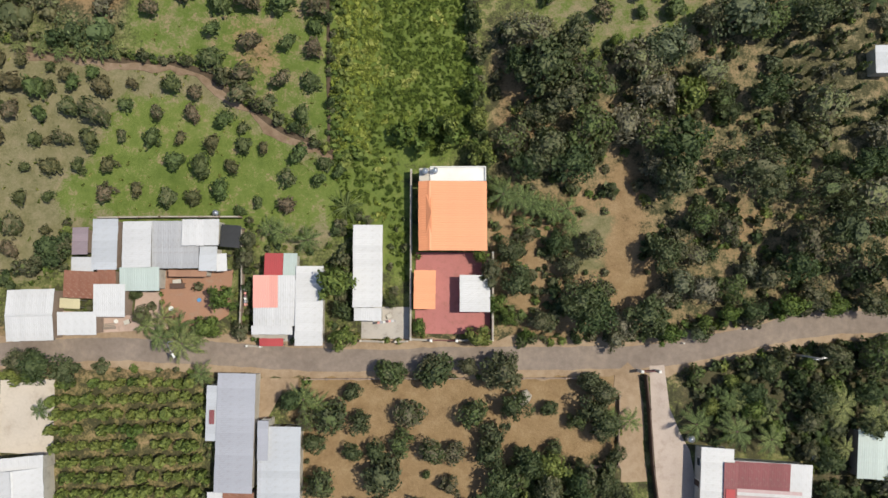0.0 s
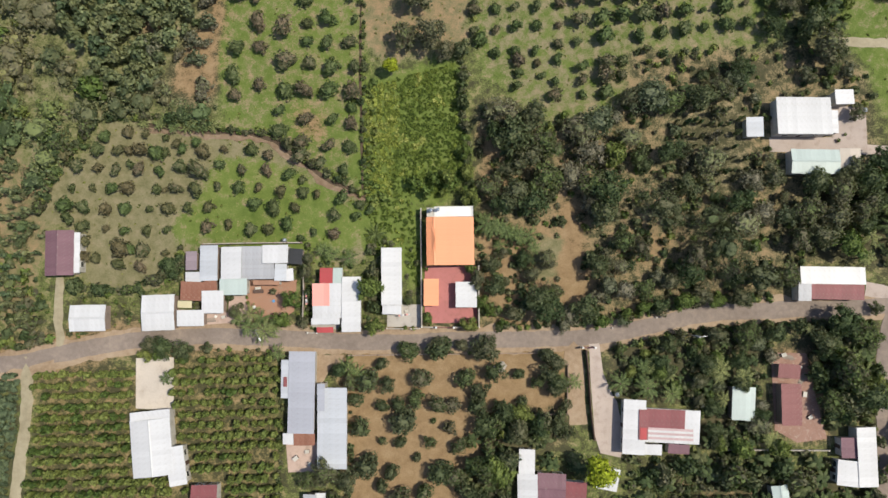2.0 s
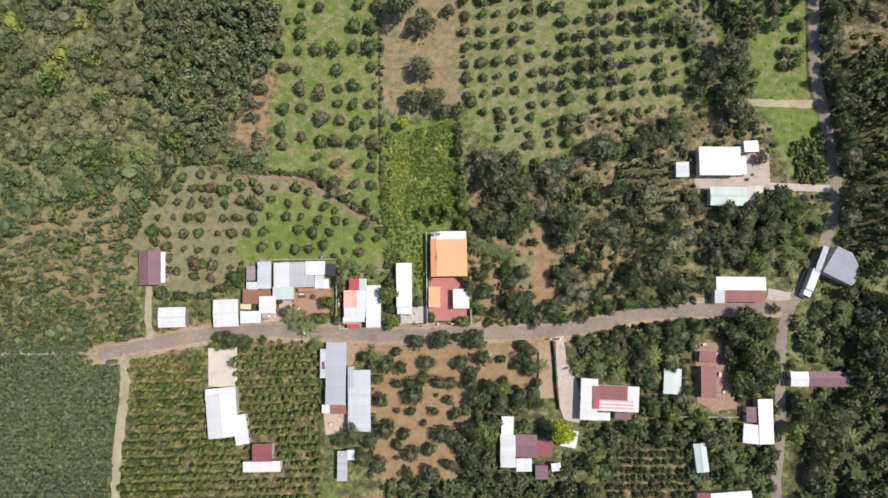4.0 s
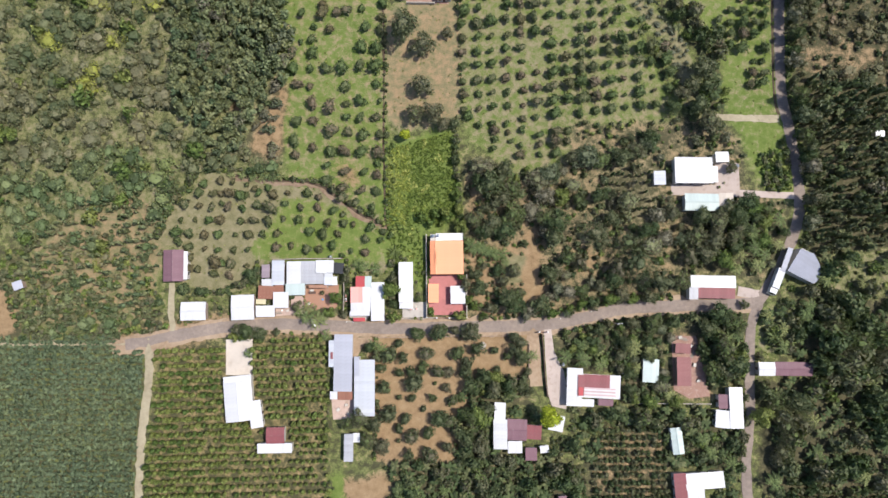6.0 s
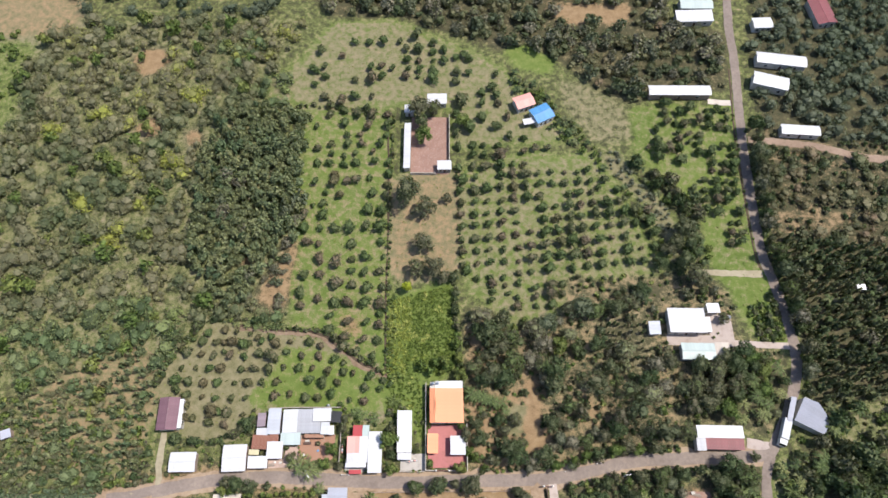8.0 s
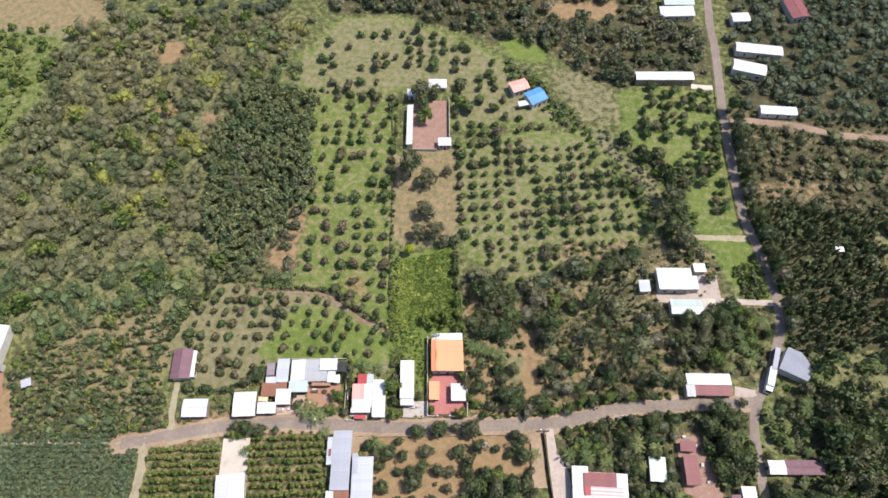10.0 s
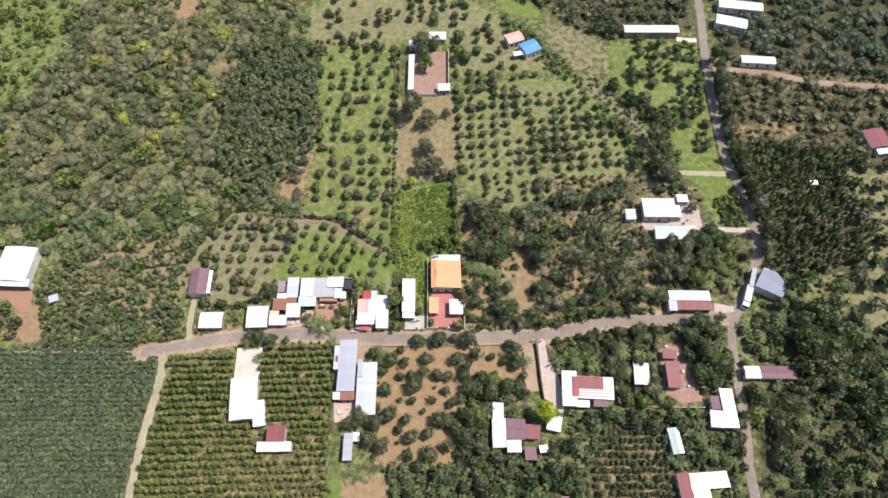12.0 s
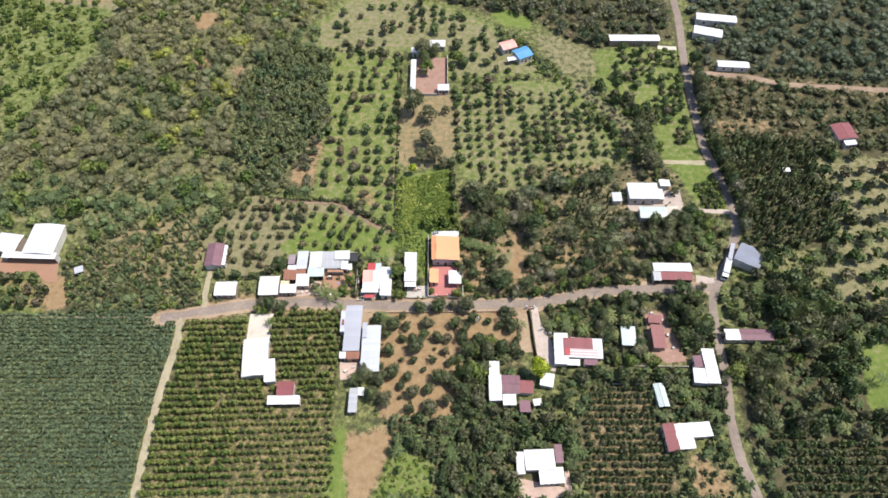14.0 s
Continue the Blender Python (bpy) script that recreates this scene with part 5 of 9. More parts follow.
house("field house with a faded red metal roof", 165.9, 71.2, 8.6, 8.6, "maroon_sheet", "gable_y", 8, 3.0, 0.7, front="s")
house("white lean-to of the field house", 166.8, 65.4, 5.0, 2.4, "white_sheet", "shed_s", 8, 2.5, 0.2, name="lean_to", category="lean-to", front="s", over=0.12)
house("tiny white-roofed field hut", 136.7, 51.2, 2.8, 1.9, "white_sheet", "shed_s", 0, 2.2, 0.2, name="hut", over=0.12)
house("big house with a white metal roof", -145.4, 16.5, 11.5, 13.0, "white_sheet", "gable_y", -3, 3.6, 0.6, front="s")
house("wide porch with a white metal roof", -148.5, 9.6, 19.5, 2.6, "white_sheet", "shed_s", -2, 3.2, 0.25, name="porch", category="porch", open_side="s", over=0.15)
house("old hut with pale patched roofing", -158.5, 15.4, 9.0, 8.0, "white_sheet", "gable_x", -8, 2.8, 0.5, wall="blockwork", front="s", name="hut")
house("small shed with a blue-grey metal roof", -129.5, 4.2, 3.0, 2.6, "blue_grey_sheet", "shed_s", 20, 2.2, 0.2, name="shed", category="shed", wall="blockwork")
house("house with a white metal roof", 29.4, -62.9, 9.0, 6.2, "white_sheet", "shed_n", 2, 3.2, 0.35, front="n")
house("back wing with a white metal roof", 32.6, -67.6, 7.4, 4.6, "white_sheet", "shed_s", 3, 2.9, 0.3, front="s", name="outbuilding")
house("side porch with a white metal roof", 23.6, -63.8, 2.5, 6.6, "white_sheet", "shed_w", 0, 2.8, 0.25, front="w", name="outbuilding", over=0.15)
house("side lean-to with a plum metal roof", 35.4, -61.0, 2.4, 5.6, "plum_sheet", "shed_e", 2, 2.8, 0.25, front="e", name="lean_to", category="lean-to", over=0.15)
house("house with a white metal roof", 77.4, -53.8, 11.4, 4.7, "white_sheet", "shed_n", 4, 3.0, 0.3, front="s")
house("side wing with a maroon ribbed metal roof", 70.2, -56.0, 3.6, 8.6, "maroon_sheet", "shed_w", 4, 2.9, 0.3, front="w", name="outbuilding", sheet=0.8)
house("back room with a white metal roof", 74.6, -57.8, 5.3, 3.6, "white_sheet", "shed_s", 4, 2.8, 0.25, front="s", name="outbuilding")
house("house with a pale mint metal roof", 101.2, 172.1, 13.0, 5.8, "mint_sheet", "gable_x", 0, 3.2, 0.5, front="s")
house("house with a patched white and red metal roof", 99.5, 165.5, 14.6, 5.6, "white_sheet", "shed_s", 2, 3.0, 0.4, front="s")
house("small roadside house with a white metal roof", 125.9, 162.2, 7.6, 5.2, "white_sheet", "gable_x", 3, 3.0, 0.4, front="s")
house("hut with a brown metal roof", 150.9, 168.4, 8.0, 13.0, "maroon_sheet", "gable_y", 8, 3.0, 0.6, front="s", name="hut")


# ---------------------------------------------------------------- plants
def quad_sphere(n=3):
    pts, fs = [], []
    for ax in range(3):
        for s in (-1, 1):
            base = len(pts)
            for i in range(n + 1):
                for j in range(n + 1):
                    u, v = math.tan((i / n - 0.5) * math.pi / 2), math.tan((j / n - 0.5) * math.pi / 2)
                    q = [0, 0, 0]
                    q[ax], q[(ax + 1) % 3], q[(ax + 2) % 3] = s, u, v
                    pts.append(Vector(q).normalized())
            for i in range(n):
                for j in range(n):
                    a = base + i * (n + 1) + j
                    f = (a, a + n + 1, a + n + 2, a + 1)
                    fs.append(f if s > 0 else f[::-1])
    return np.array([tuple(p) for p in pts]), np.array(fs)


QS = {n: quad_sphere(n) for n in (1, 2, 3)}


def crown_mesh(seed, r, h, base, lobes, n, leaf, spread=0.55, core=0.86, fine=2, flat=0.85, cores=9):
    """A crown: uneven lobes with ragged leaf clumps all over them. All faces have four corners."""
    rs = np.random.RandomState(seed)
    c, rad = [np.array([0, 0, base + h * 0.55])], [min(r * 0.66, h * 0.5) if lobes else r]
    for k in range(lobes):
        a = math.tau * (k + rs.uniform(-0.35, 0.35)) / lobes
        q = spread * r * rs.uniform(0.35, 1.35)
        rr = r * rs.uniform(0.22, 0.50)
        c.append(np.array([q * math.cos(a), q * math.sin(a), base + rr + rs.uniform(0.0, 0.8) * max(h - 2 * rr, 0.1)]))
        rad.append(rr)
    c, rad = np.array(c), np.array(rad)
    tall = h / (2 * r) if not lobes else flat
    V, F, k = [], [], 0
    if fine:
        qv, qf = QS[fine]
        for ci, ri in list(zip(c, rad))[:cores if fine > 1 else 4]:
            bumps = 1 + 0.25 * np.sin(qv @ rs.normal(0, 2.6, (3, 3)) + rs.uniform(0, 6, 3)).mean(1, keepdims=True)
            V.append(ci + qv * ri * core * bumps * np.array([1, 1, tall]))
            F.append(qf + k)
            k += len(qv)
    area = rad ** 2 / (rad ** 2).sum()
    for ci, ri, ar in zip(c, rad, area):
        m_ = max(4, int(n * ar))
        d = rs.normal(size=(m_, 3))
        d[:, 2] = np.where(d[:, 2] < -0.2, -d[:, 2], d[:, 2])
        d /= np.linalg.norm(d, axis=1)[:, None]
        pos = ci + d * ri * rs.uniform(0.68, 1.15, (m_, 1)) * np.array([1, 1, tall])
        keep = np.ones(m_, bool)
        if fine:
            for cj, rj in zip(c, rad):
                keep &= np.linalg.norm(pos - cj, axis=1) > rj * 0.66
        d, pos = d[keep], pos[keep]
        m_ = len(d)
        if not m_:
            continue
        nn = d + rs.normal(0, 0.5, (m_, 3)) + np.array([0, 0, 0.3])
        nn /= np.linalg.norm(nn, axis=1)[:, None]
        t = np.cross(nn, rs.normal(size=(m_, 3)))
        t /= np.linalg.norm(t, axis=1)[:, None]
        b = np.cross(nn, t)
        s = leaf * rs.uniform(0.6, 1.4, (m_, 1))
        w_ = s * rs.uniform(0.4, 0.75, (m_, 1))
        V.append(np.stack([pos - t * s, pos - b * w_ + nn * s * 0.12, pos + t * s - nn * s * 0.35, pos + b * w_ + nn * s * 0.1], 1).reshape(-1, 3))
        F.append(np.arange(m_ * 4).reshape(-1, 4) + k)
        k += m_ * 4
    V = np.concatenate(V)
    V[:, :2] += 0.13 * r * np.sin(V @ rs.normal(0, 1.6 / r, (3, 2)) + rs.uniform(0, 6, 2))
    V[:, 0] *= rs.uniform(0.88, 1.14)
    V[:, :2] *= r / np.percentile(np.hypot(V[:, 0], V[:, 1]), 97)
    V[:, 2] = base + (V[:, 2] - V[:, 2].min()) * h / (np.percentile(V[:, 2], 99) - V[:, 2].min())
    return V, np.concatenate(F)


def frond_mesh(seed, fronds, length, base, droop, width, leaflets=9, lift=0.5):
    """Arching palm fronds with separate leaflets; each leaflet is a narrow four-cornered blade."""
    rs = np.random.RandomState(seed)
    V, F = [], []
    for i in range(fronds):
        a = math.tau * i / fronds + rs.uniform(-0.25, 0.25)
        up, ln = lift * rs.uniform(0.2, 1.5), length * rs.uniform(0.75, 1.15)
        out, side = np.array([math.cos(a), math.sin(a), 0]), np.array([-math.sin(a), math.cos(a), 0])
        pt = lambda t: np.array([0, 0, base]) + out * ln * t * (1 - 0.12 * t) + np.array([0, 0, ln * (up * t - droop * t * t)])
        for k in range(leaflets):
            t0 = (k + 0.6) / (leaflets + 0.4)
            p0, p1 = pt(t0), pt(min(t0 + 0.8 / leaflets, 1.02))
            wl = width * math.sin(math.pi * (0.12 + 0.83 * t0)) * rs.uniform(0.8, 1.15)
            for s in (-1, 1):
                tip = (p0 + p1) / 2 + (p1 - p0) * 1.6 + s * side * wl + np.array([0, 0, -wl * 0.3])
                V += [p0, p1, tip + (p1 - p0) * 0.3, tip - (p1 - p0) * 0.15]
                F.append([len(V) - 4, len(V) - 3, len(V) - 2, len(V) - 1][::s])
    return np.array(V), np.array(F)


def blade_mesh(seed, leaves, length, base, width):
    """Broad arching banana leaves."""
    rs = np.random.RandomState(seed)
    V, F = [], []
    for i in range(leaves):
        a = math.tau * i / leaves + rs.uniform(-0.35, 0.35)
        up, ln = rs.uniform(0.35, 1.1), length * rs.uniform(0.7, 1.1)
        out, side = np.array([math.cos(a), math.sin(a), 0]), np.array([-math.sin(a), math.cos(a), 0])
        k0 = len(V)
        for k in range(5):
            t = k / 4
            c = np.array([0, 0, base]) + out * ln * t * (1 - 0.2 * t) + np.array([0, 0, ln * (up * t - 0.85 * t * t)])
            w_ = width * (0.25 + 0.75 * math.sin(math.pi * min(0.15 + 0.8 * t, 1))) * (0.35 if k == 4 else 1)
            V += [c - side * w_ + np.array([0, 0, -0.08]), c, c + side * w_ + np.array([0, 0, -0.08])]
        for k in range(4):
            q = k0 + 3 * k
            F += [[q, q + 3, q + 4, q + 1], [q + 1, q + 4, q + 5, q + 2]]
    return np.array(V), np.array(F)


def np_mesh(name, V, F, material, tint=None):
    me = bpy.data.meshes.new(name)
    me.vertices.add(len(V))
    me.vertices.foreach_set("co", np.asarray(V, np.float32).ravel())
    me.loops.add(F.size)
    me.loops.foreach_set("vertex_index", np.asarray(F, np.int32).ravel())
    me.polygons.add(len(F))
    me.polygons.foreach_set("loop_start", np.arange(0, F.size, 4, dtype=np.int32))
    if tint is not None:
        at = me.attributes.new("tint", "FLOAT", "POINT")
        at.data.foreach_set("value", np.asarray(tint, np.float32))
    me.update(calc_edges=True)
    me.shade_smooth()
    me.materials.append(material)
    return me


def trunk_geo(seed, base, r0, spread):
    rnd = random.Random(seed)
    g = Geo()
    g.tube([(0, 0, -0.2), (rnd.uniform(-.1, .1), rnd.uniform(-.1, .1), base * 0.6), (rnd.uniform(-.2, .2), rnd.uniform(-.2, .2), base * 1.5)], [r0 * 1.25, r0, r0 * 0.55], 6)
    for k in range(3):
        a = k * 2.1 + rnd.uniform(0, 1)
        g.tube([(0, 0, base * 0.75), (spread * 0.5 * math.cos(a), spread * 0.5 * math.sin(a), base * 1.2), (spread * math.cos(a), spread * math.sin(a), base * 1.7)], [r0 * 0.5, r0 * 0.35, r0 * 0.18], 5)
    return g


class Plant:
    """A kind of plant in several shapes, planted singly as things or together as one mass."""

    def __init__(self, name, label, category, shapes, material, trunk=None):
        self.name, self.label, self.category, self.shapes, self.material, self.trunk = name, label, category, shapes, material, trunk
        self.first, self.boost, self.flat = {}, 1.0, 1.0

    def put(self, i, x, y, size=1.0, turn=0.0, group="", high=1.0, label=""):
        i %= len(self.shapes)
        m_ = pose(x, y, -0.05 if self.trunk else -0.22 * size, 0, 0, turn) @ Matrix.Diagonal((size, size, size * high, 1))
        if i not in self.first:
            ob = thing(self.name, Matrix.Identity(4), label or self.label, self.category, group)
            if self.trunk:
                part("trunk", self.trunk(i), M["bark"], ob)
            o = new("crown", np_mesh("crown", *self.shapes[i], self.material))
            o.parent = ob
            self.first[i] = ob
            ob.matrix_basis = m_
            return ob
        c = copy_thing(self.first[i], Matrix.Identity(4))
        c.matrix_basis = m_
        tagged(c, label or self.label, self.category, group)
        return c

    def mass(self, name, label, category, spots, seed=1, tone=None):
        """All at once: spots are (x, y, size, height factor)."""
        rs = np.random.RandomState(seed)
        Vs, Fs, Ts, k = [], [], [], 0
        for x, y, s, hf in spots:
            V, F = self.shapes[rs.randint(len(self.shapes))]
            a = rs.uniform(0, math.tau)
            s *= self.boost
            ca_, sa = math.cos(a) * s, math.sin(a) * s
            Vs.append(np.stack([V[:, 0] * ca_ - V[:, 1] * sa + x, V[:, 0] * sa + V[:, 1] * ca_ + y, V[:, 2] * s * hf * self.flat - 0.05], 1))
            Fs.append(F + k)
            k += len(V)
            t = rs.uniform(0, 1) if tone is None else min(max(tone(x, y) + rs.normal(0, 0.1), 0.0), 0.99)
            Ts.append(np.full(len(V), t))
        ob = new(name, np_mesh(name, np.concatenate(Vs), np.concatenate(Fs), self.material, np.concatenate(Ts)))
        return tagged(ob, label, category, kind="stuff")


def scatter(ring, gap, seed, avoid=(), jitter=0.5):
    """Spots on a loose triangular grid inside ring and outside the rings to avoid."""
    rs = np.random.RandomState(seed)
    xs, ys = [q[0] for q in ring], [q[1] for q in ring]
    gx_, gy_ = np.meshgrid(np.arange(min(xs), max(xs), gap), np.arange(min(ys), max(ys), gap * 0.87))
    gx_ = gx_ + (np.arange(gx_.shape[0]) % 2)[:, None] * gap / 2
    x = (gx_ + rs.uniform(-jitter, jitter, gx_.shape) * gap).ravel()
    y = (gy_ + rs.uniform(-jitter, jitter, gx_.shape) * gap).ravel()
    ok = inside(x, y, list(ring))
    for r in avoid:
        ok &= ~inside(x, y, list(r))
    return list(zip(x[ok].tolist(), y[ok].tolist()))


def grid(o, u, v, ni, nj, ring, seed, jitter=0.35, skip=0.04):
    """Planted rows: o + i*u + j*v inside ring."""
    rnd = random.Random(seed)
    out = []
    for j in range(-nj, nj):
        for i in range(-ni, ni):
            x = o[0] + i * u[0] + j * v[0] + rnd.uniform(-jitter, jitter)
            y = o[1] + i * u[1] + j * v[1] + rnd.uniform(-jitter, jitter)
            if rnd.random() > skip and inside(np.array([x]), np.array([y]), list(ring))[0]:
                out.append((x, y))
    return out


TREE = Plant("tree", "dark leafy broadleaf tree", "tree", [crown_mesh(s, 2.6, 4.2, 1.2, 10, 1150, 0.185, 0.62, core=0.62) for s in range(6)], L["wood"], lambda i: trunk_geo(i, 1.7, 0.16, 1.4))
WOOD = Plant("tree", "dark leafy broadleaf tree", "tree", [crown_mesh(300 + s, 2.6, 4.0, 0.8, 6, 250, 0.42, 0.6, core=0.6, fine=1) for s in range(8)], L["wood"])
ORCH_SHAPES = [crown_mesh(20 + s, 1.25, 2.1, 0.3, 5, 250, 0.17, 0.42, core=0.8, cores=4) for s in range(6)]
ORCH = Plant("fruit_tree", "small rounded orchard tree in a planted row", "tree", ORCH_SHAPES, L["orchard"], lambda i: trunk_geo(20 + i, 0.6, 0.07, 0.5))
ORCR = Plant("fruit_tree", "small rounded orchard tree in a planted row", "tree", ORCH_SHAPES, L["maroon"], lambda i: trunk_geo(20 + i, 0.6, 0.07, 0.5))
FARO = Plant("fruit_tree", "small rounded orchard tree", "tree", [crown_mesh(320 + s, 1.25, 2.2, 0.1, 3, 70, 0.34, core=0.75, fine=1) for s in range(6)], L["orchard"])
DUR = Plant("durian_tree", "bushy durian tree on bare brown soil", "tree", [crown_mesh(40 + s, 1.9, 3.0, 0.5, 9, 820, 0.175, 0.66, core=0.6) for s in range(6)], L["durian"], lambda i: trunk_geo(40 + i, 0.9, 0.11, 0.8))
FRESH = Plant("garden_tree", "bright green garden tree", "tree", [crown_mesh(60 + s, 2.0, 3.4, 0.8, 8, 800, 0.18, 0.6, core=0.62) for s in range(4)], L["fresh"], lambda i: trunk_geo(60 + i, 1.2, 0.12, 0.9))
FREM = Plant("garden_tree", "bright green garden tree", "tree", [crown_mesh(70 + s, 2.0, 3.2, 0.6, 6, 170, 0.38, core=0.6, fine=1) for s in range(4)], L["fresh"])
LIME = Plant("lime_green_tree", "tree with a glowing lime-yellow crown", "tree", [crown_mesh(80 + s, 2.6, 4.0, 2.2, 7, 1100, 0.2, 0.46, core=0.74) for s in range(2)], L["lime"], lambda i: trunk_geo(80 + i, 2.0, 0.15, 1.0))
DRYT = Plant("tree", "grey-green tree of the dry wood", "tree", [crown_mesh(100 + s, 2.8, 3.8, 1.2, 11, 1150, 0.185, 0.66, core=0.58) for s in range(5)], L["grey"], lambda i: trunk_geo(100 + i, 1.6, 0.14, 1.2))
OLIT = Plant("tree", "olive-green spreading tree", "tree", [crown_mesh(150 + s, 2.8, 4.4, 1.2, 11, 1200, 0.2, 0.66, core=0.66) for s in range(3)], L["durian"], lambda i: trunk_geo(150 + i, 1.8, 0.16, 1.3))
BIGT = Plant("tree", "big dark spreading tree", "tree", [crown_mesh(170 + s, 6.0, 7.5, 2.0, 17, 3000, 0.2, 0.68, core=0.5, cores=7) for s in range(2)], L["wood"], lambda i: trunk_geo(170 + i, 3.0, 0.3, 3.0))
BIGO = Plant("tree", "big olive spreading tree", "tree", [crown_mesh(174 + s, 6.0, 7.5, 2.0, 17, 3000, 0.2, 0.68, core=0.5, cores=7) for s in range(2)], L["durian"], lambda i: trunk_geo(174 + i, 3.0, 0.3, 3.0))
DRY = Plant("scrub_tree", "grey-green tree of the dry wood", "tree", [crown_mesh(110 + s, 4.6, 6.0, 0.4, 10, 300, 0.36, 0.66, core=0.70, fine=2, cores=4) for s in range(8)], L["dry"])
MIST = Plant("tree", "large grey-green woodland tree", "tree", DRY.shapes, L["mist"])
OLIV = Plant("tree", "large olive woodland tree", "tree", DRY.shapes, L["olive"])
GRN = Plant("tree", "large green woodland tree", "tree", [crown_mesh(500 + s, 4.6, 6.0, 0.4, 9, 300, 0.36, 0.64, core=0.7, fine=2, cores=4) for s in range(6)], L["green"])
SLIM = Plant("plantation_tree", "tall slim leafy tree", "tree", [crown_mesh(400 + s, 0.8, 5.2, 0.2, 0, 40, 0.42, core=0.62, fine=1) for s in range(8)], L["rubber"])
SLID = Plant("plantation_tree", "tall slim dark tree", "tree", SLIM.shapes, L["wood"])
SLIO = Plant("plantation_tree", "tall slim olive tree", "tree", SLIM.shapes, L["olive"])
PLANT = Plant("plantation_tree", "slim plantation tree", "tree", [crown_mesh(120 + s, 1.6, 4.0, 0.6, 3, 84, 0.36, 0.45, core=0.7, fine=1) for s in range(6)], L["rubber"])
BUSH = Plant("bush", "low dark leafy bush on bare ground", "bush", [crown_mesh(140 + s, 0.85, 1.2, 0.0, 2, 44, 0.27, core=0.72, fine=1) for s in range(6)], L["wood"])
LUSH = Plant("bush", "low fresh green leafy bush", "bush", [crown_mesh(160 + s, 0.85, 1.0, 0.0, 0, 34, 0.36, core=0.7, fine=1) for s in range(6)], L["fresh"])
PALM = Plant("palm_tree", "palm with arching feathered fronds", "palm", [frond_mesh(s, 13 + s, 3.0, 3.2 + 0.3 * s, 0.62, 0.40, 11, 0.5) for s in range(3)], L["palm"], lambda i: Geo().tube([(0, 0, -0.2), (0.1, 0.05, 1.6), (0.0, 0.0, 3.3 + 0.3 * i)], [0.2, 0.15, 0.12], 7))
SPIKE = Plant("pandan", "spiky rosette of long narrow leaves", "plant", [blade_mesh(30 + s, 54, 3.4, 0.5, 0.05) for s in range(2)], L["palm"])
BANA = Plant("banana_plant", "banana plant with broad arching leaves", "banana plant", [blade_mesh(10 + s, 8, 2.1, 1.7, 0.33) for s in range(4)], L["banana"], lambda i: Geo().tube([(0, 0, -0.2), (0.05, 0, 0.9), (0, 0, 1.8)], [0.16, 0.13, 0.09], 6))
PEP = Plant("pepper_vine", "pepper vine on a post", "vine", [crown_mesh(180 + s, 0.72, 2.3, 0.0, 0, 84, 0.25, core=0.78, fine=1) for s in range(6)], L["pepper"])
CROP = Plant("crop", "leafy field crop", "crop", [crown_mesh(200 + s, 0.8, 1.0, 0.1, 3, 15, 0.55, 0.6, fine=0) for s in range(8)], L["crop"])
TUFT = Plant("grass", "grass tuft", "grass", [crown_mesh(220 + s, 0.5, 0.35, 0.0, 2, 9, 0.30, 0.6, fine=0) for s in range(6)], L["grass"])
MEAD = Plant("grass", "grass tuft", "grass", [crown_mesh(240 + s, 0.7, 0.4, 0.0, 2, 12, 0.36, 0.6, fine=0) for s in range(6)], L["meadow"])
WOOD.flat = 1.15
WOOD.boost = FREM.boost = PLANT.boost = 1.2
DRY.flat = MIST.flat = OLIV.flat = GRN.flat = 0.8
BUSH.boost = LUSH.boost = 1.1
PEPD = Plant("coffee_bush", "dark coffee bush", "bush", [crown_mesh(260 + s, 0.85, 1.7, 0.0, 0, 44, 0.40, core=0.72, fine=1) for s in range(6)], L["wood"])
GREY = Plant("tree", "grey-brown woodland tree", "tree", [crown_mesh(130 + s, 2.8, 3.6, 0.7, 7, 260, 0.44, 0.62, core=0.6, fine=1) for s in range(6)], L["grey"])
GREY.boost = 1.3

# ---------------------------------------------------------------- where plants may stand
FOOT.append((32.0, -35.2, 5.6, 5.6, 0))   # round the lime-green tree

def turned_rect(x, y, w, d, ang, pad):
    c, s = math.cos(radians(ang)), math.sin(radians(ang))
    return [(x + a * (w / 2 + pad) * c - b * (d / 2 + pad) * s, y + a * (w / 2 + pad) * s + b * (d / 2 + pad) * c) for a, b in ((-1, -1), (1, -1), (1, 1), (-1, 1))]


def clear_of(x, y, pad=0.5, road=2.6):
    """True where a spot lies on no building, paved yard or road."""
    ok = np.ones(np.shape(x), bool)
    for f in FOOT:
        ok &= ~inside(x, y, turned_rect(*f, pad))
    for r in PAVED:
        ok &= ~inside(x, y, r)
    for line, wd in ((MAIN, road), (NORTH, road - 0.3), (SOUTH, road - 0.5), (TRACK, road - 0.9), ([(27.7, -8.0), (28.4, -26.6)], road - 0.4),
                     ([(32.6, -8.6), (33.6, -15.6), (35.2, -22.5), (36.0, -31.0)], road - 0.6), ([(90.2, 32.9), (110.0, 32.0)], road - 1.0),
                     ([(111.5, 109.6), (125.9, 108.1), (137.0, 106.4), (152.5, 102.0), (196.0, 98.4), (240.0, 94.0)], road - 0.3), ([(-83.4, 5.0), (-82.8, -9.8)], road - 1.2)):
        for (x0, y0), (x1, y1) in zip(line, line[1:]):
            dx, dy = x1 - x0, y1 - y0
            t = np.clip(((x - x0) * dx + (y - y0) * dy) / (dx * dx + dy * dy), 0, 1)
            ok &= np.hypot(x - x0 - t * dx, y - y0 - t * dy) > wd
    return ok


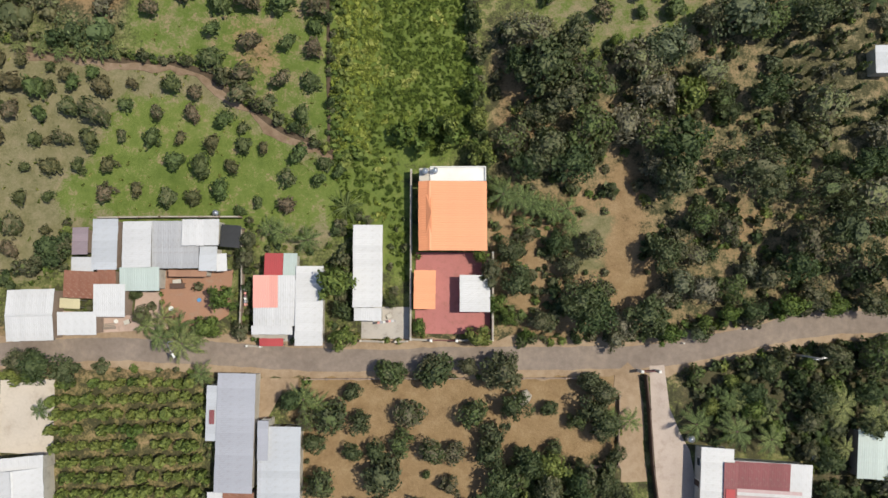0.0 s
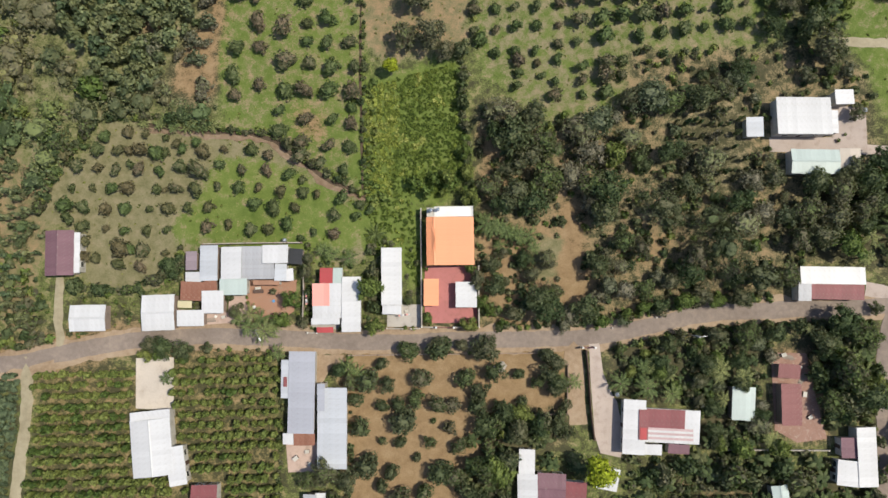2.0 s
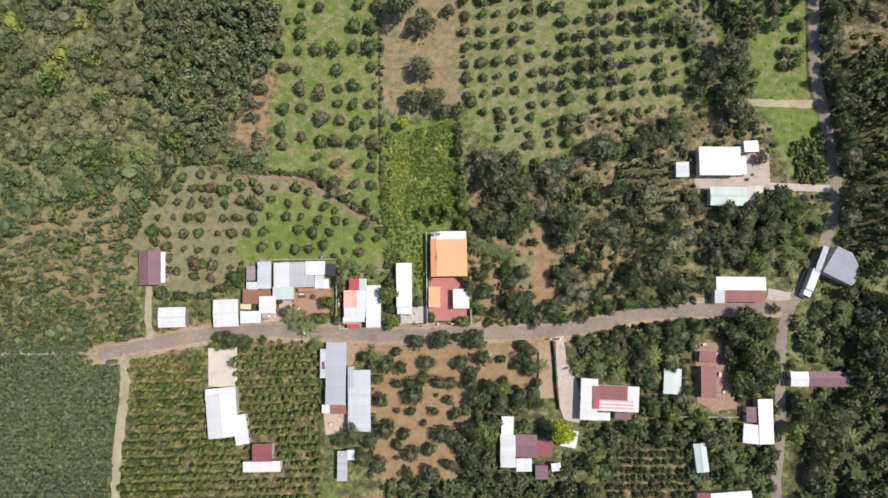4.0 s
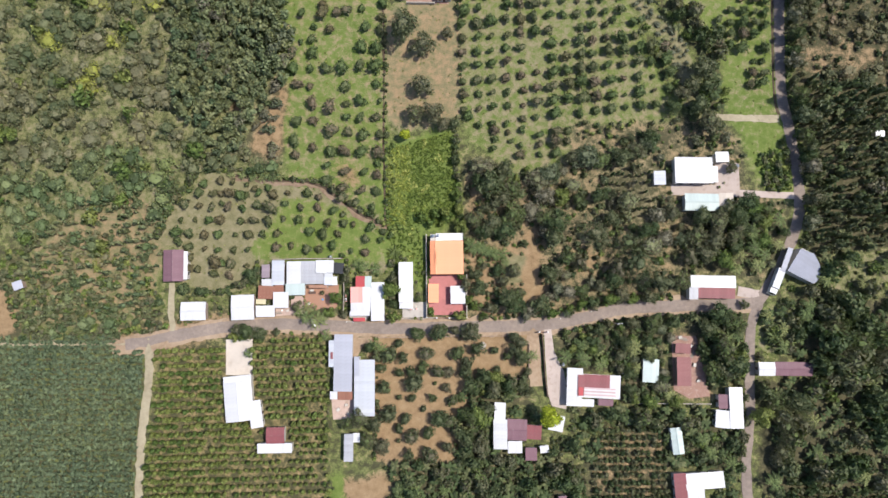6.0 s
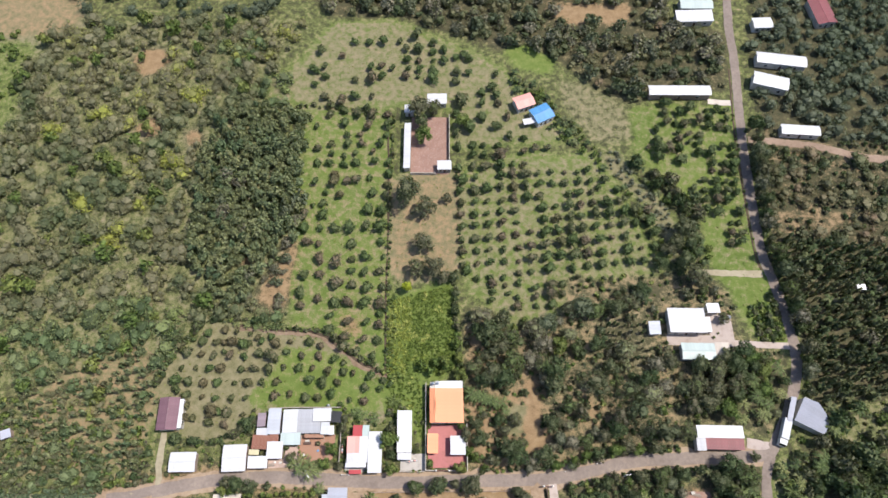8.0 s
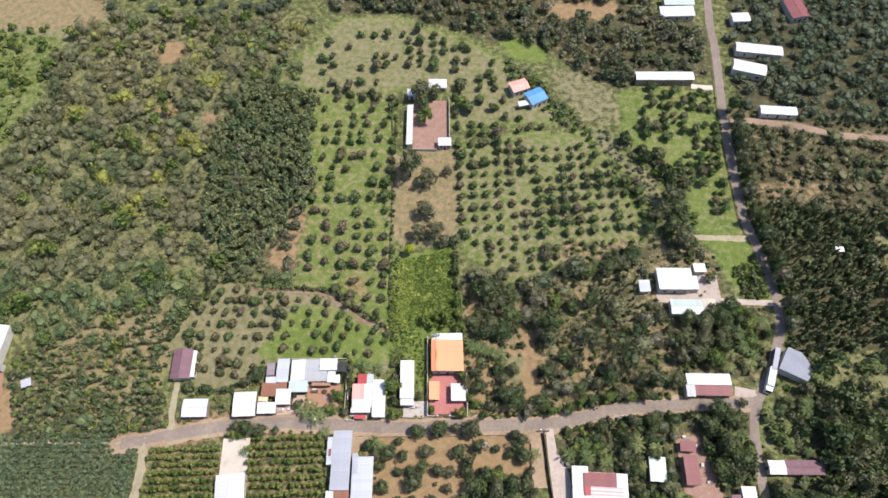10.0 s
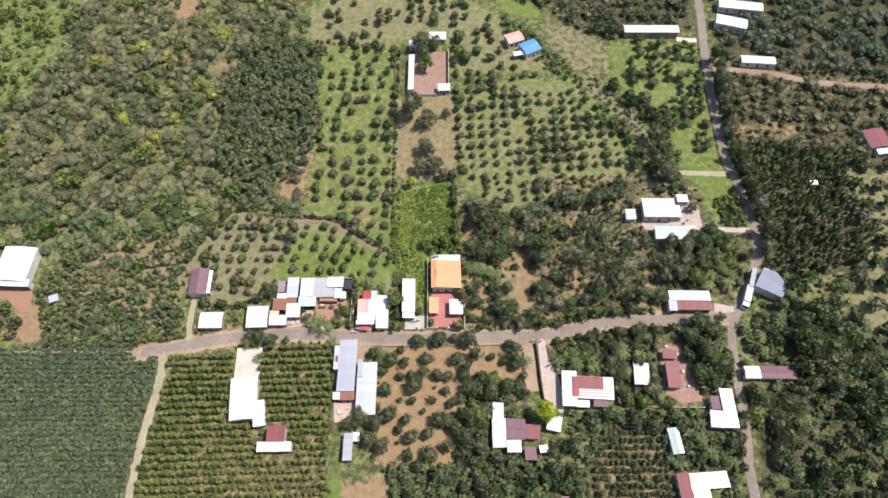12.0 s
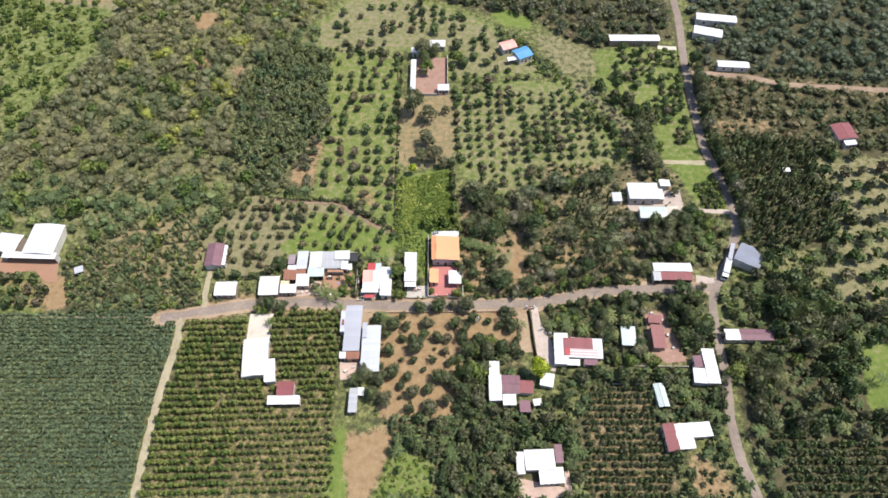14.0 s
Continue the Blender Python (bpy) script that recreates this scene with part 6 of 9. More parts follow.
def spots(pts, a, b, seed, pad=0.8, road=2.8, keep=1.0):
    """Sizes for the free ones of pts."""
    if not pts:
        return []
    r = random.Random(seed)
    x, y = np.array([q[0] for q in pts]), np.array([q[1] for q in pts])
    ok = clear_of(x, y, pad, road)
    return [(px, py, r.uniform(a, b), r.uniform(0.8, 1.15)) for px, py, o in zip(x.tolist(), y.tolist(), ok) if o and r.random() < keep]


def line_spots(pts, gap, seed, off=0.5):
    r = random.Random(seed)
    out = []
    for (x0, y0), (x1, y1) in zip(pts, pts[1:]):
        n = max(1, int(math.hypot(x1 - x0, y1 - y0) / gap))
        out += [(x0 + (x1 - x0) * (k + r.random()) / n + r.uniform(-off, off), y0 + (y1 - y0) * (k + r.random()) / n + r.uniform(-off, off)) for k in range(n)]
    return out


def drift(size, seed, mid=0.5, amp=0.42):
    """A tone that drifts slowly over the land."""
    return lambda x, y: mid + amp * float(wobble(np.array(x), np.array(y), size, seed))


rnd = random.Random(11)

# ---------------------------------------------------------------- trees that stand singly
for x, y, s in ((-7.6, -10.5, 1.25), (-0.9, -10.6, 1.61), (8.8, -9.9, 1.61), (-13.5, -13.3, 0.89), (-16.2, -17.0, 1.34), (-12.1, -17.4, 1.12), (-4.9, -16.5, 1.25), (4.6, -16.8, 1.34), (7.6, -19.3, 1.25), (-13.4, -22.5, 0.85), (-10.0, -22.2, 0.98), (-6.2, -20.8, 1.21), (-1.7, -22.2, 1.12), (1.8, -22.2, 0.98), (-8.6, -25.2, 1.48), (1.1, -27.0, 0.85), (-17.6, -26.3, 1.39), (-13.4, -29.7, 0.63), (-9.3, -30.1, 0.85), (-3.1, -29.7, 0.76), (-5.9, -33.1, 0.58)):
    DUR.put(rnd.randrange(9), x, y, s * rnd.uniform(0.95, 1.1), rnd.uniform(0, 360), "durian trees in the roadside garden", rnd.uniform(0.9, 1.1))
for x, y, s in ((3.1, -30.7, 0.98), (-16.2, -34.4, 1.48), (-11.4, -35.7, 1.12), (-1.0, -35.8, 1.34), (-13.4, -38.7, 0.98), (-9.3, -41.1, 1.21), (-4.5, -39.8, 1.12), (-13.4, -42.7, 0.49), (-10.0, -46.5, 1.12), (-3.8, -46.5, 1.34), (1.7, -37.1, 1.48), (15.7, -15.7, 0.72), (19.8, -17.5, 0.85), (22.3, -15.5, 1.39), (22.0, -11.6, 1.21), (16.3, -21.6, 0.76), (-2.4, -25.6, 0.36), (10.1, -15.4, 1.52), (6.6, -22.3, 1.25), (11.4, -22.3, 1.12)):
    DUR.put(rnd.randrange(9), x, y, s * rnd.uniform(0.95, 1.1), rnd.uniform(0, 360), "durian trees in the roadside garden", rnd.uniform(0.9, 1.1))
for x, y, s in ((-19.0, -20.8, 0.72), (-25.1, -35.7, 1.18), (-20.3, -37.1, 1.08), (-22.3, -42.4, 1.08), (-18.2, -43.8, 0.98), (-28.5, -37.0, 0.82), (8.6, -26.4, 1.01), (12.8, -23.7, 0.92), (15.5, -26.4, 1.11), (8.6, -34.5, 1.24), (12.7, -33.1, 1.18), (19.7, -25.7, 0.92), (23.8, -26.4, 0.82), (7.1, -41.2, 1.18), (11.2, -43.9, 1.18), (1.7, -43.8, 0.88), (23.2, -18.9, 0.75), (25.3, -22.3, 0.62)):
    TREE.put(rnd.randrange(9), x, y, s * rnd.uniform(0.95, 1.1), rnd.uniform(0, 360), "dark garden trees", rnd.uniform(0.9, 1.1))
for x, y, s in ((-20.3, -14.5, 0.93), (-18.2, -15.2, 0.73), (23.8, -17.4, 0.83), (-58.9, -16.4, 0.67), (-41.1, -2.8, 0.83), (-39.0, -3.9, 0.73), (-43.9, -4.1, 0.73)):
    PALM.put(rnd.randrange(9), x, y, s * rnd.uniform(0.95, 1.1), rnd.uniform(0, 360), "feathered palms near the houses", rnd.uniform(0.9, 1.1))
for x, y, s in ((-41.2, -5.7, 0.93), (-37.9, -6.5, 0.97), (-35.8, -5.4, 0.83), (10.2, 15.3, 0.80), (13.2, 14.4, 0.80), (16.1, 13.6, 0.77), (8.1, 17.2, 0.67), (-24.1, 9.9, 0.83), (-20.3, 8.8, 0.80), (-26.0, 10.9, 0.67), (-35.2, -11.0, 0.83), (19.1, 11.2, 0.73), (11.9, 11.6, 0.63)):
    PALM.put(rnd.randrange(9), x, y, s * rnd.uniform(0.95, 1.1), rnd.uniform(0, 360), "feathered palms near the houses", rnd.uniform(0.9, 1.1))
for x, y, s in ((-16.2, 2.7, 1.55), (-15.0, -5.5, 1.00), (-32.7, -0.2, 1.10), (5.2, -5.5, 1.10), (-34.6, -4.4, 1.00), (-3.6, -4.1, 0.65), (22.7, 36.5, 0.80), (5.5, 6.5, 0.70)):
    FRESH.put(rnd.randrange(9), x, y, s * rnd.uniform(0.95, 1.1), rnd.uniform(0, 360), "bright green garden trees", rnd.uniform(0.9, 1.1))
for x, y, s in ((-58.2, 7.2, 0.98), (-59.8, 5.5, 0.72), (-44.7, -2.3, 0.69), (-7.7, -0.1, 0.42), (-46.4, 0.6, 0.39), (-58.9, -10.3, 1.08), (-55.2, -10.3, 0.98), (-61.9, -9.5, 0.72), (-21.8, -14.6, 0.82), (-20.1, -17.4, 0.82), (-6.9, -10.3, 0.72), (-1.1, -9.5, 0.88), (8.5, -10.2, 1.11), (3.9, -9.8, 0.65), (23.1, -13.0, 0.92), (23.5, -17.1, 0.92), (-29.9, 5.7, 0.65), (-29.2, 9.1, 0.62), (21.6, 8.7, 0.85), (16.5, 8.7, 0.72), (9.8, 7.8, 0.72), (18.2, 5.3, 0.85)):
    TREE.put(rnd.randrange(9), x, y, s * rnd.uniform(0.95, 1.1), rnd.uniform(0, 360), "dark garden trees", rnd.uniform(0.9, 1.1))
for x, y, s in ((-11.2, 50.9, 0.81), (32.0, -35.2, 1.6)):
    LIME.put(rnd.randrange(9), x, y, s * rnd.uniform(0.95, 1.1), rnd.uniform(0, 360), "trees with glowing lime-yellow crowns", rnd.uniform(0.9, 1.1))
for x, y, s in ((-12.3, 83.1, 2.06), (-5.8, 79.2, 1.57), (-6.7, 66.7, 1.44), (-3.0, 57.2, 1.41), (-8.4, 57.2, 1.18), (1.5, 84.0, 0.72), (0.6, 54.4, 1.05)):
    TREE.put(rnd.randrange(9), x, y, s * rnd.uniform(0.95, 1.1), rnd.uniform(0, 360), "dark trees beside the northern compound", rnd.uniform(0.9, 1.1))
for x, y, s in ((-8.5, 119.8, 1.57), (-3.5, 120.3, 1.21), (-7.5, 115.1, 1.21)):
    TREE.put(rnd.randrange(9), x, y, s * rnd.uniform(0.95, 1.1), rnd.uniform(0, 360), "dark trees inside the compound yard", rnd.uniform(0.9, 1.1))
for x, y, s in ((-7.0, 109.2, 1.80), (6.7, 115.1, 1.40)):
    FRESH.put(rnd.randrange(9), x, y, s * rnd.uniform(0.95, 1.1), rnd.uniform(0, 360), "bright green trees inside the compound", rnd.uniform(0.9, 1.1))
for x, y, s in ((81.9, 54.8, 1.57), (79.2, 59.2, 1.41), (78.1, 66.6, 1.21), (75.1, 63.6, 1.14), (81.1, 71.0, 1.60), (86.1, 53.4, 1.01), (89.8, 40.3, 0.72), (87.8, 27.5, 1.08), (93.5, 28.9, 1.37), (84.9, 25.4, 0.92), (95.4, 24.6, 1.18), (99.0, 27.4, 0.92), (72.1, 59.3, 0.95)):
    TREE.put(rnd.randrange(9), x, y, s * rnd.uniform(0.95, 1.1), rnd.uniform(0, 360), "dark trees round the white house", rnd.uniform(0.9, 1.1))
for x, y, s in ((83.5, -4.7, 1.37), (79.2, -8.8, 1.18), (87.6, -7.4, 1.18), (84.4, -15.6, 1.54), (87.0, -19.7, 1.54), (81.4, -21.1, 1.18), (69.6, -7.4, 0.98), (62.7, -7.3, 1.08), (57.2, -7.3, 0.98), (92.0, -2.0, 0.62)):
    TREE.put(rnd.randrange(9), x, y, s * rnd.uniform(0.95, 1.1), rnd.uniform(0, 360), "roadside trees by the junction", rnd.uniform(0.9, 1.1))
for x, y, s in ((88.4, -18.4, 1.65), (94.5, -34.6, 1.75), (-63.1, -11.2, 0.95), (-61.1, -11.5, 0.85), (70.1, -31.2, 1.10), (61.9, -31.1, 1.10), (15.5, -23.5, 1.25), (11.2, -35.6, 1.65)):
    FRESH.put(rnd.randrange(9), x, y, s * rnd.uniform(0.95, 1.1), rnd.uniform(0, 360), "bright green garden trees", rnd.uniform(0.9, 1.1))

# ---------------------------------------------------------------- orchards: x, y and the crown's radius
WEST = [(-69.1, 36.8, 1.4), (-65.3, 36.3, 1.2), (-74.3, 35.8, 1.6), (-61.1, 35.5, 1), (-54.2, 34.4, 1.3), (-58.3, 34.3, 1.3), (-78.7, 33.6, 1), (-57, 33.1, 1.5), (-48.2, 33, 1.1), (-75.6, 32.9, 1.7), (-71.1, 32.8, 1.5), (-66.2, 32.8, 1.9), (-42, 32.8, 1.8), (-68.9, 32.6, 1.1), (-52.5, 32.3, 1.7), (-62.9, 32.2, 1.9), (-61, 32.2, 1.2), (-82.7, 31.8, 1.9), (-38.4, 31.6, 1.3), (-79.9, 29.5, 1.8), (-68.3, 29.5, 1.2), (-48.6, 29.5, 1.4), (-57.4, 29, 1.6), (-75.7, 28.8, 1.3), (-71.5, 28.6, 1.7), (-66.4, 28.5, 1.7), (-44, 28.3, 1.4), (-38.7, 28.3, 1.5), (-62.1, 28.2, 1.5), (-53.2, 28.2, 2.3), (-85.2, 28.2, 1.7), (-33.7, 27.3, 1.6)]
WEST += [(-30.9, 26.2, 1.1), (-49.4, 24.9, 1.2), (-40.3, 24.6, 1.2), (-76.7, 24.5, 1), (-68.7, 24.5, 1.7), (-81, 24.4, 1.1), (-44.6, 24.4, 1.6), (-72.3, 24.3, 1.6), (-58.3, 24.3, 1.6), (-62.6, 24.2, 1.2), (-53.7, 24.2, 1.9), (-60.7, 24, 0.9), (-35.4, 23.5, 1.6), (-30.6, 23.3, 1.4), (-27.6, 23.1, 1.2), (-22, 22.3, 1.8), (-41, 20.9, 1.6), (-18.1, 20.7, 1.4), (-82, 20.6, 2.3), (-51, 20.3, 1.5), (-78.2, 20.2, 1.6), (-36.8, 20, 1.9), (-32.3, 20, 1.5), (-73.5, 19.9, 1.6), (-69.2, 19.9, 1.6), (-60, 19.9, 1.6), (-55.6, 19.9, 1.4), (-64.1, 19.8, 1), (-16, 19.7, 1.3), (-23.5, 18.2, 1.7), (-19.2, 18.1, 1.3), (-81.5, 17.9, 1.8)]
WEST += [(-46.6, 16.6, 1.3), (-33.9, 16.5, 1.7), (-77.8, 16.1, 1.8), (-51.2, 16, 1.7), (-73.4, 15.5, 1), (-38, 15.3, 1.4), (-60.1, 15.2, 1.1), (-41.7, 15.2, 1.6), (-69.3, 15, 1.3), (-64.3, 15, 1.4), (-28.3, 14.8, 1.1), (-23.8, 14.3, 1.5), (-30.9, 13.3, 1), (-77.7, 12.9, 1.5), (-69.6, 11.2, 2.3), (-67.9, 11, 1.4), (-65.2, 11, 1.8), (-60.4, 10.2, 1.1), (-78, 9.5, 1.6), (-75.2, 9.1, 1.2), (-70.1, 7.8, 1.7), (-59.9, 7.7, 1.6), (-65.5, 7.2, 1.4)]
NORTH_ROWS = [(-36.6, 121.3, 1.8), (-31.4, 119.9, 2.3), (-41.6, 119.4, 1.7), (-26.2, 119.4, 2.1), (-20.4, 119.4, 1.7), (-49.8, 118.1, 1.8), (-35.9, 115.7, 1.8), (-27, 114.6, 2.2), (-20.1, 114.6, 2.1), (-46.2, 114.5, 1.5), (-30.1, 110.7, 1.3), (-20.5, 110.7, 1.3), (-34.6, 110.5, 1.4), (-22.4, 107.2, 1.9), (-40.2, 106.7, 1.5), (-34.3, 106.7, 1.7), (-29.1, 106.7, 1.7), (-45.1, 104.8, 1.7), (-25.1, 103.7, 1.3), (-31.5, 103, 1.3), (-39.9, 102.7, 1.3), (-35.3, 101.8, 1.3), (-24.4, 99.3, 1.7), (-31.1, 99, 1.9), (-44.7, 98.8, 1.7), (-19.4, 98.8, 1.7), (-40.5, 98.6, 1.7), (-35.1, 98.1, 1.7), (-19, 94.1, 1.7), (-38.4, 93.6, 1.7), (-25.8, 92.8, 1.4), (-30.2, 91.7, 2.1)]
NORTH_ROWS += [(-33.6, 91.3, 1.7), (-44.9, 91, 1.7), (-38.1, 91, 2.5), (-19.7, 89.8, 1.4), (-41.1, 86.6, 1.4), (-24.5, 86.5, 1.9), (-35.9, 85.4, 1.7), (-19.7, 85.4, 1.9), (-47.5, 85.1, 1.5), (-41.4, 82.5, 1.7), (-45.1, 81.8, 1.1), (-25.7, 79.9, 2.2), (-20.9, 79.2, 2.4), (-47.4, 78.1, 2.2), (-41.2, 77.8, 2.2), (-26, 73.7, 2.2), (-21.2, 73.3, 2.7), (-47.1, 72.7, 2.1), (-41.6, 72.6, 1.5), (-36.5, 72.6, 2.2), (-31.3, 72.6, 2.5), (-45.7, 67.6, 1.9), (-20.6, 67.5, 1.7), (-41.9, 67, 1.3), (-30.6, 67, 1.9), (-19.7, 62.4, 1.1), (-25.6, 62.1, 2.2), (-41, 61.4, 2.2), (-30.3, 61.2, 1.5), (-35.3, 59.8, 2.7), (-29.9, 57, 1.6), (-25.8, 56.8, 1.9)]
NORTH_ROWS += [(-20.9, 56.8, 1.9), (-40.5, 55.8, 1.8), (-45.7, 55.6, 1.9), (-34.8, 52.7, 2.4), (-29.6, 52.2, 1.7), (-24.7, 51.3, 2.2), (-19.6, 51.3, 1.6), (-46.3, 49.4, 2.2), (-40.6, 47.2, 1.7), (-35, 46.1, 2.1), (-30.7, 46.1, 2.2), (-25.2, 45.8, 2.3), (-20, 45.5, 2.4), (-46, 44.9, 1.8), (-20.4, 42.3, 1.4), (-35.8, 41.6, 1.5), (-30.3, 39.7, 1.9), (-24.4, 39.6, 1.6), (-20.2, 38.5, 1.7), (-35.8, 36.9, 2.1), (-31.1, 34.3, 2.2), (-25, 33.8, 1.7), (-20.4, 33.3, 1.8), (-31, 31.4, 2.1), (-26.8, 29.9, 1.7), (-21.8, 28.3, 1.5), (-33.7, 27.4, 1.5)]
LARGE = [(24.2, 109.9, 1.9), (29.4, 109.2, 1.5), (11.1, 106.3, 1.7), (14.7, 106.3, 1.3), (19.8, 105.9, 1.5), (5.6, 105.6, 1.8), (33.3, 105.2, 1.7), (37.9, 105.2, 1.7), (29.2, 103.8, 1.7), (20.7, 102.2, 2.6), (10.8, 102.1, 1.7), (15, 102.1, 1.7), (25.1, 98.3, 1.5), (28.7, 98.3, 1.5), (20.3, 97.8, 2.2), (10.8, 97.3, 1.8), (15.1, 97.3, 2.2), (5.6, 96.6, 1.7), (51.3, 96, 1.7), (38.5, 95.1, 1.3), (43.3, 95.1, 0.9), (47.6, 95.1, 1.1), (33.7, 94.6, 1.3), (29.3, 94.4, 2.2), (24.8, 94.2, 1.9), (20.6, 93.7, 1.9), (11.5, 92.6, 1.5), (56.9, 92, 1.9), (7.1, 91.9, 2.2), (48, 91.5, 1.6), (51.9, 91.5, 1.5), (43, 90.8, 1.7)]
LARGE += [(34.1, 90.4, 1.7), (38.6, 90.4, 1.5), (29.1, 89.7, 1.9), (20.1, 89.2, 1.8), (24.8, 89.2, 1.9), (54.6, 88.9, 1.3), (15.5, 88.3, 2.2), (60.9, 88, 1.6), (11, 87.6, 2.2), (52.1, 87.1, 1.3), (5.9, 87, 1.7), (47.6, 86.6, 1.9), (44.1, 86.4, 1.6), (33.8, 85.3, 1.7), (29.5, 84.8, 2.1), (24.8, 84.6, 1.9), (15.6, 83.5, 1.3), (20.5, 83.5, 1.6), (61.4, 83.4, 1.6), (11.3, 83.2, 1.7), (52.2, 82.7, 1.4), (57, 82.7, 2.2), (6.4, 82.6, 1.7), (47.8, 82, 1.9), (43.9, 81.6, 2.2), (39, 81.4, 1.3), (34.6, 80.9, 1.8), (70.7, 79.9, 2.2), (25, 79.6, 1.8), (66.2, 79.5, 2.4), (20.1, 79.4, 1.5), (62.3, 79, 2.2)]
LARGE += [(57.3, 78.8, 2.3), (15.5, 78.7, 1.2), (52.8, 78.4, 2.1), (11, 78.1, 1.7), (6.4, 77.8, 1.8), (47.7, 77.5, 1.8), (44, 77.3, 1.8), (39.1, 76.6, 1.9), (34.7, 76.2, 1.8), (25.4, 75.3, 1.1), (70.8, 75.2, 2.1), (20.4, 75.1, 1.6), (62.1, 75, 2.1), (66, 75, 1.8), (15.6, 74.4, 1.6), (57.2, 74.1, 1.3), (11.2, 74, 1.6), (52.4, 73.9, 1.8), (6.7, 73.4, 1.7), (47.9, 73, 1.8), (43.7, 72.8, 2.1), (39.4, 72, 2.1), (29.8, 71.5, 1.3), (35, 71.3, 2.3), (71.6, 71, 2.3), (25, 70.5, 1.5), (66.8, 70.3, 1), (62, 69.9, 1.8), (20.2, 69.8, 1.7), (57.4, 69.5, 1.2), (15.6, 69.4, 1.7), (11.1, 68.8, 1.6)]
LARGE += [(52.9, 68.6, 2.1), (6.3, 68.5, 1.3), (48.1, 68.2, 2.1), (43.7, 68, 2.3), (39.9, 67.6, 2.1), (34.9, 66.9, 2.3), (30, 66.3, 1.8), (71.7, 66.2, 1.8), (67.1, 65.8, 1), (25.6, 65.7, 1.4), (62.3, 65.3, 2.1), (20.6, 65.1, 1.5), (15.9, 65, 1.3), (11.4, 64.6, 1.4), (57.8, 64.3, 0.9), (6.7, 64.2, 1.6), (53.4, 63.9, 1.7), (48.7, 63.5, 2.1), (44.5, 63.3, 2.3), (39.6, 63, 2.1), (35.1, 62.4, 2.2), (30.1, 61.6, 2.1), (71.5, 61.3, 1.2), (66.9, 60.9, 1.6), (25.4, 60.8, 1), (20.7, 60.6, 1.4), (62.4, 60.6, 1.9), (15.8, 60.4, 1.6), (57.8, 60.2, 1.2), (11.5, 59.7, 1.2), (53.1, 59.6, 1.8), (48.4, 59.2, 1.6)]
LARGE += [(6.6, 59.1, 1.4), (43.2, 58.2, 1.6), (35.4, 58, 2.2), (8.1, 57.5, 1.8), (29.5, 57, 1.2), (25.2, 56.5, 1.4), (15.7, 54.9, 1.4), (20.1, 54.9, 1.2), (11.2, 54.5, 1.4), (25, 52.8, 1.5), (16.5, 52.6, 1.7), (39.5, 52.6, 1.5), (20.6, 52.1, 1.1), (35.6, 52, 2.1), (30.6, 51.2, 1.7), (16.5, 49.9, 1.3), (21.8, 49.4, 1.1), (39.1, 49.3, 1.5), (35.5, 49, 2.2), (30.6, 48.3, 1.5), (24.4, 47.9, 1.2), (15.9, 46.9, 1.4), (35.5, 45.4, 1.7), (24.4, 44.9, 1.8), (30.5, 44.9, 1.2)]
FAR = [(-9.9, 156.9, 2.8), (-16.8, 154.2, 1.6), (-23.3, 153.9, 2.2), (-34.3, 153.6, 1.8), (-28.7, 153.6, 1.6), (-4, 153.4, 1.9), (-14.1, 150.2, 1.8), (-9.6, 149.9, 2.2), (0.4, 149.9, 1.8), (-47.2, 149.5, 2.1), (-3.9, 148.9, 1.6), (8.1, 147.6, 1.8), (-38.9, 146.9, 1.4), (4.9, 146.2, 1.6), (9.8, 145.4, 1.8), (-9.3, 144.9, 1.4), (-3.9, 144.9, 1.2), (-13.8, 144.8, 1.8), (0.6, 144.4, 2.1), (-23.5, 142.2, 1.6), (-45.2, 142.1, 1.8), (-27.5, 141.4, 1.8), (-19.2, 141.4, 1.6), (-13.2, 140.4, 1.5), (-3.7, 140.2, 1.8), (-9, 140.1, 1.8), (-49.1, 140, 2.3), (5, 139.1, 2.1), (9.9, 138.6, 1.8), (20.1, 138.4, 1.6), (-23.3, 137, 1.8), (-14.2, 137, 1.8)]
FAR += [(-9.4, 137, 1), (-44.9, 136.9, 1.8), (-3.6, 135.8, 3.1), (-26.9, 135.7, 2.8), (-33.2, 135.4, 1.6), (4.8, 134.5, 1.8), (-48.2, 133.1, 1.6), (18.4, 132, 2.1), (14.6, 129.5, 1.8), (20, 128.2, 1.8), (-26.5, 128.1, 1.5), (-32.8, 127.6, 2.1), (-44.2, 127.5, 1.9), (-37.5, 125.5, 2.7), (6.8, 124.9, 3.1), (14.5, 124.5, 1.8), (20.7, 124.5, 1.6), (4.9, 120, 1.8), (23.9, 118.8, 1.7), (14.4, 118.3, 2.2), (19.6, 114.2, 2.2), (9.8, 113.5, 2.6), (4.9, 111.1, 1.7)]
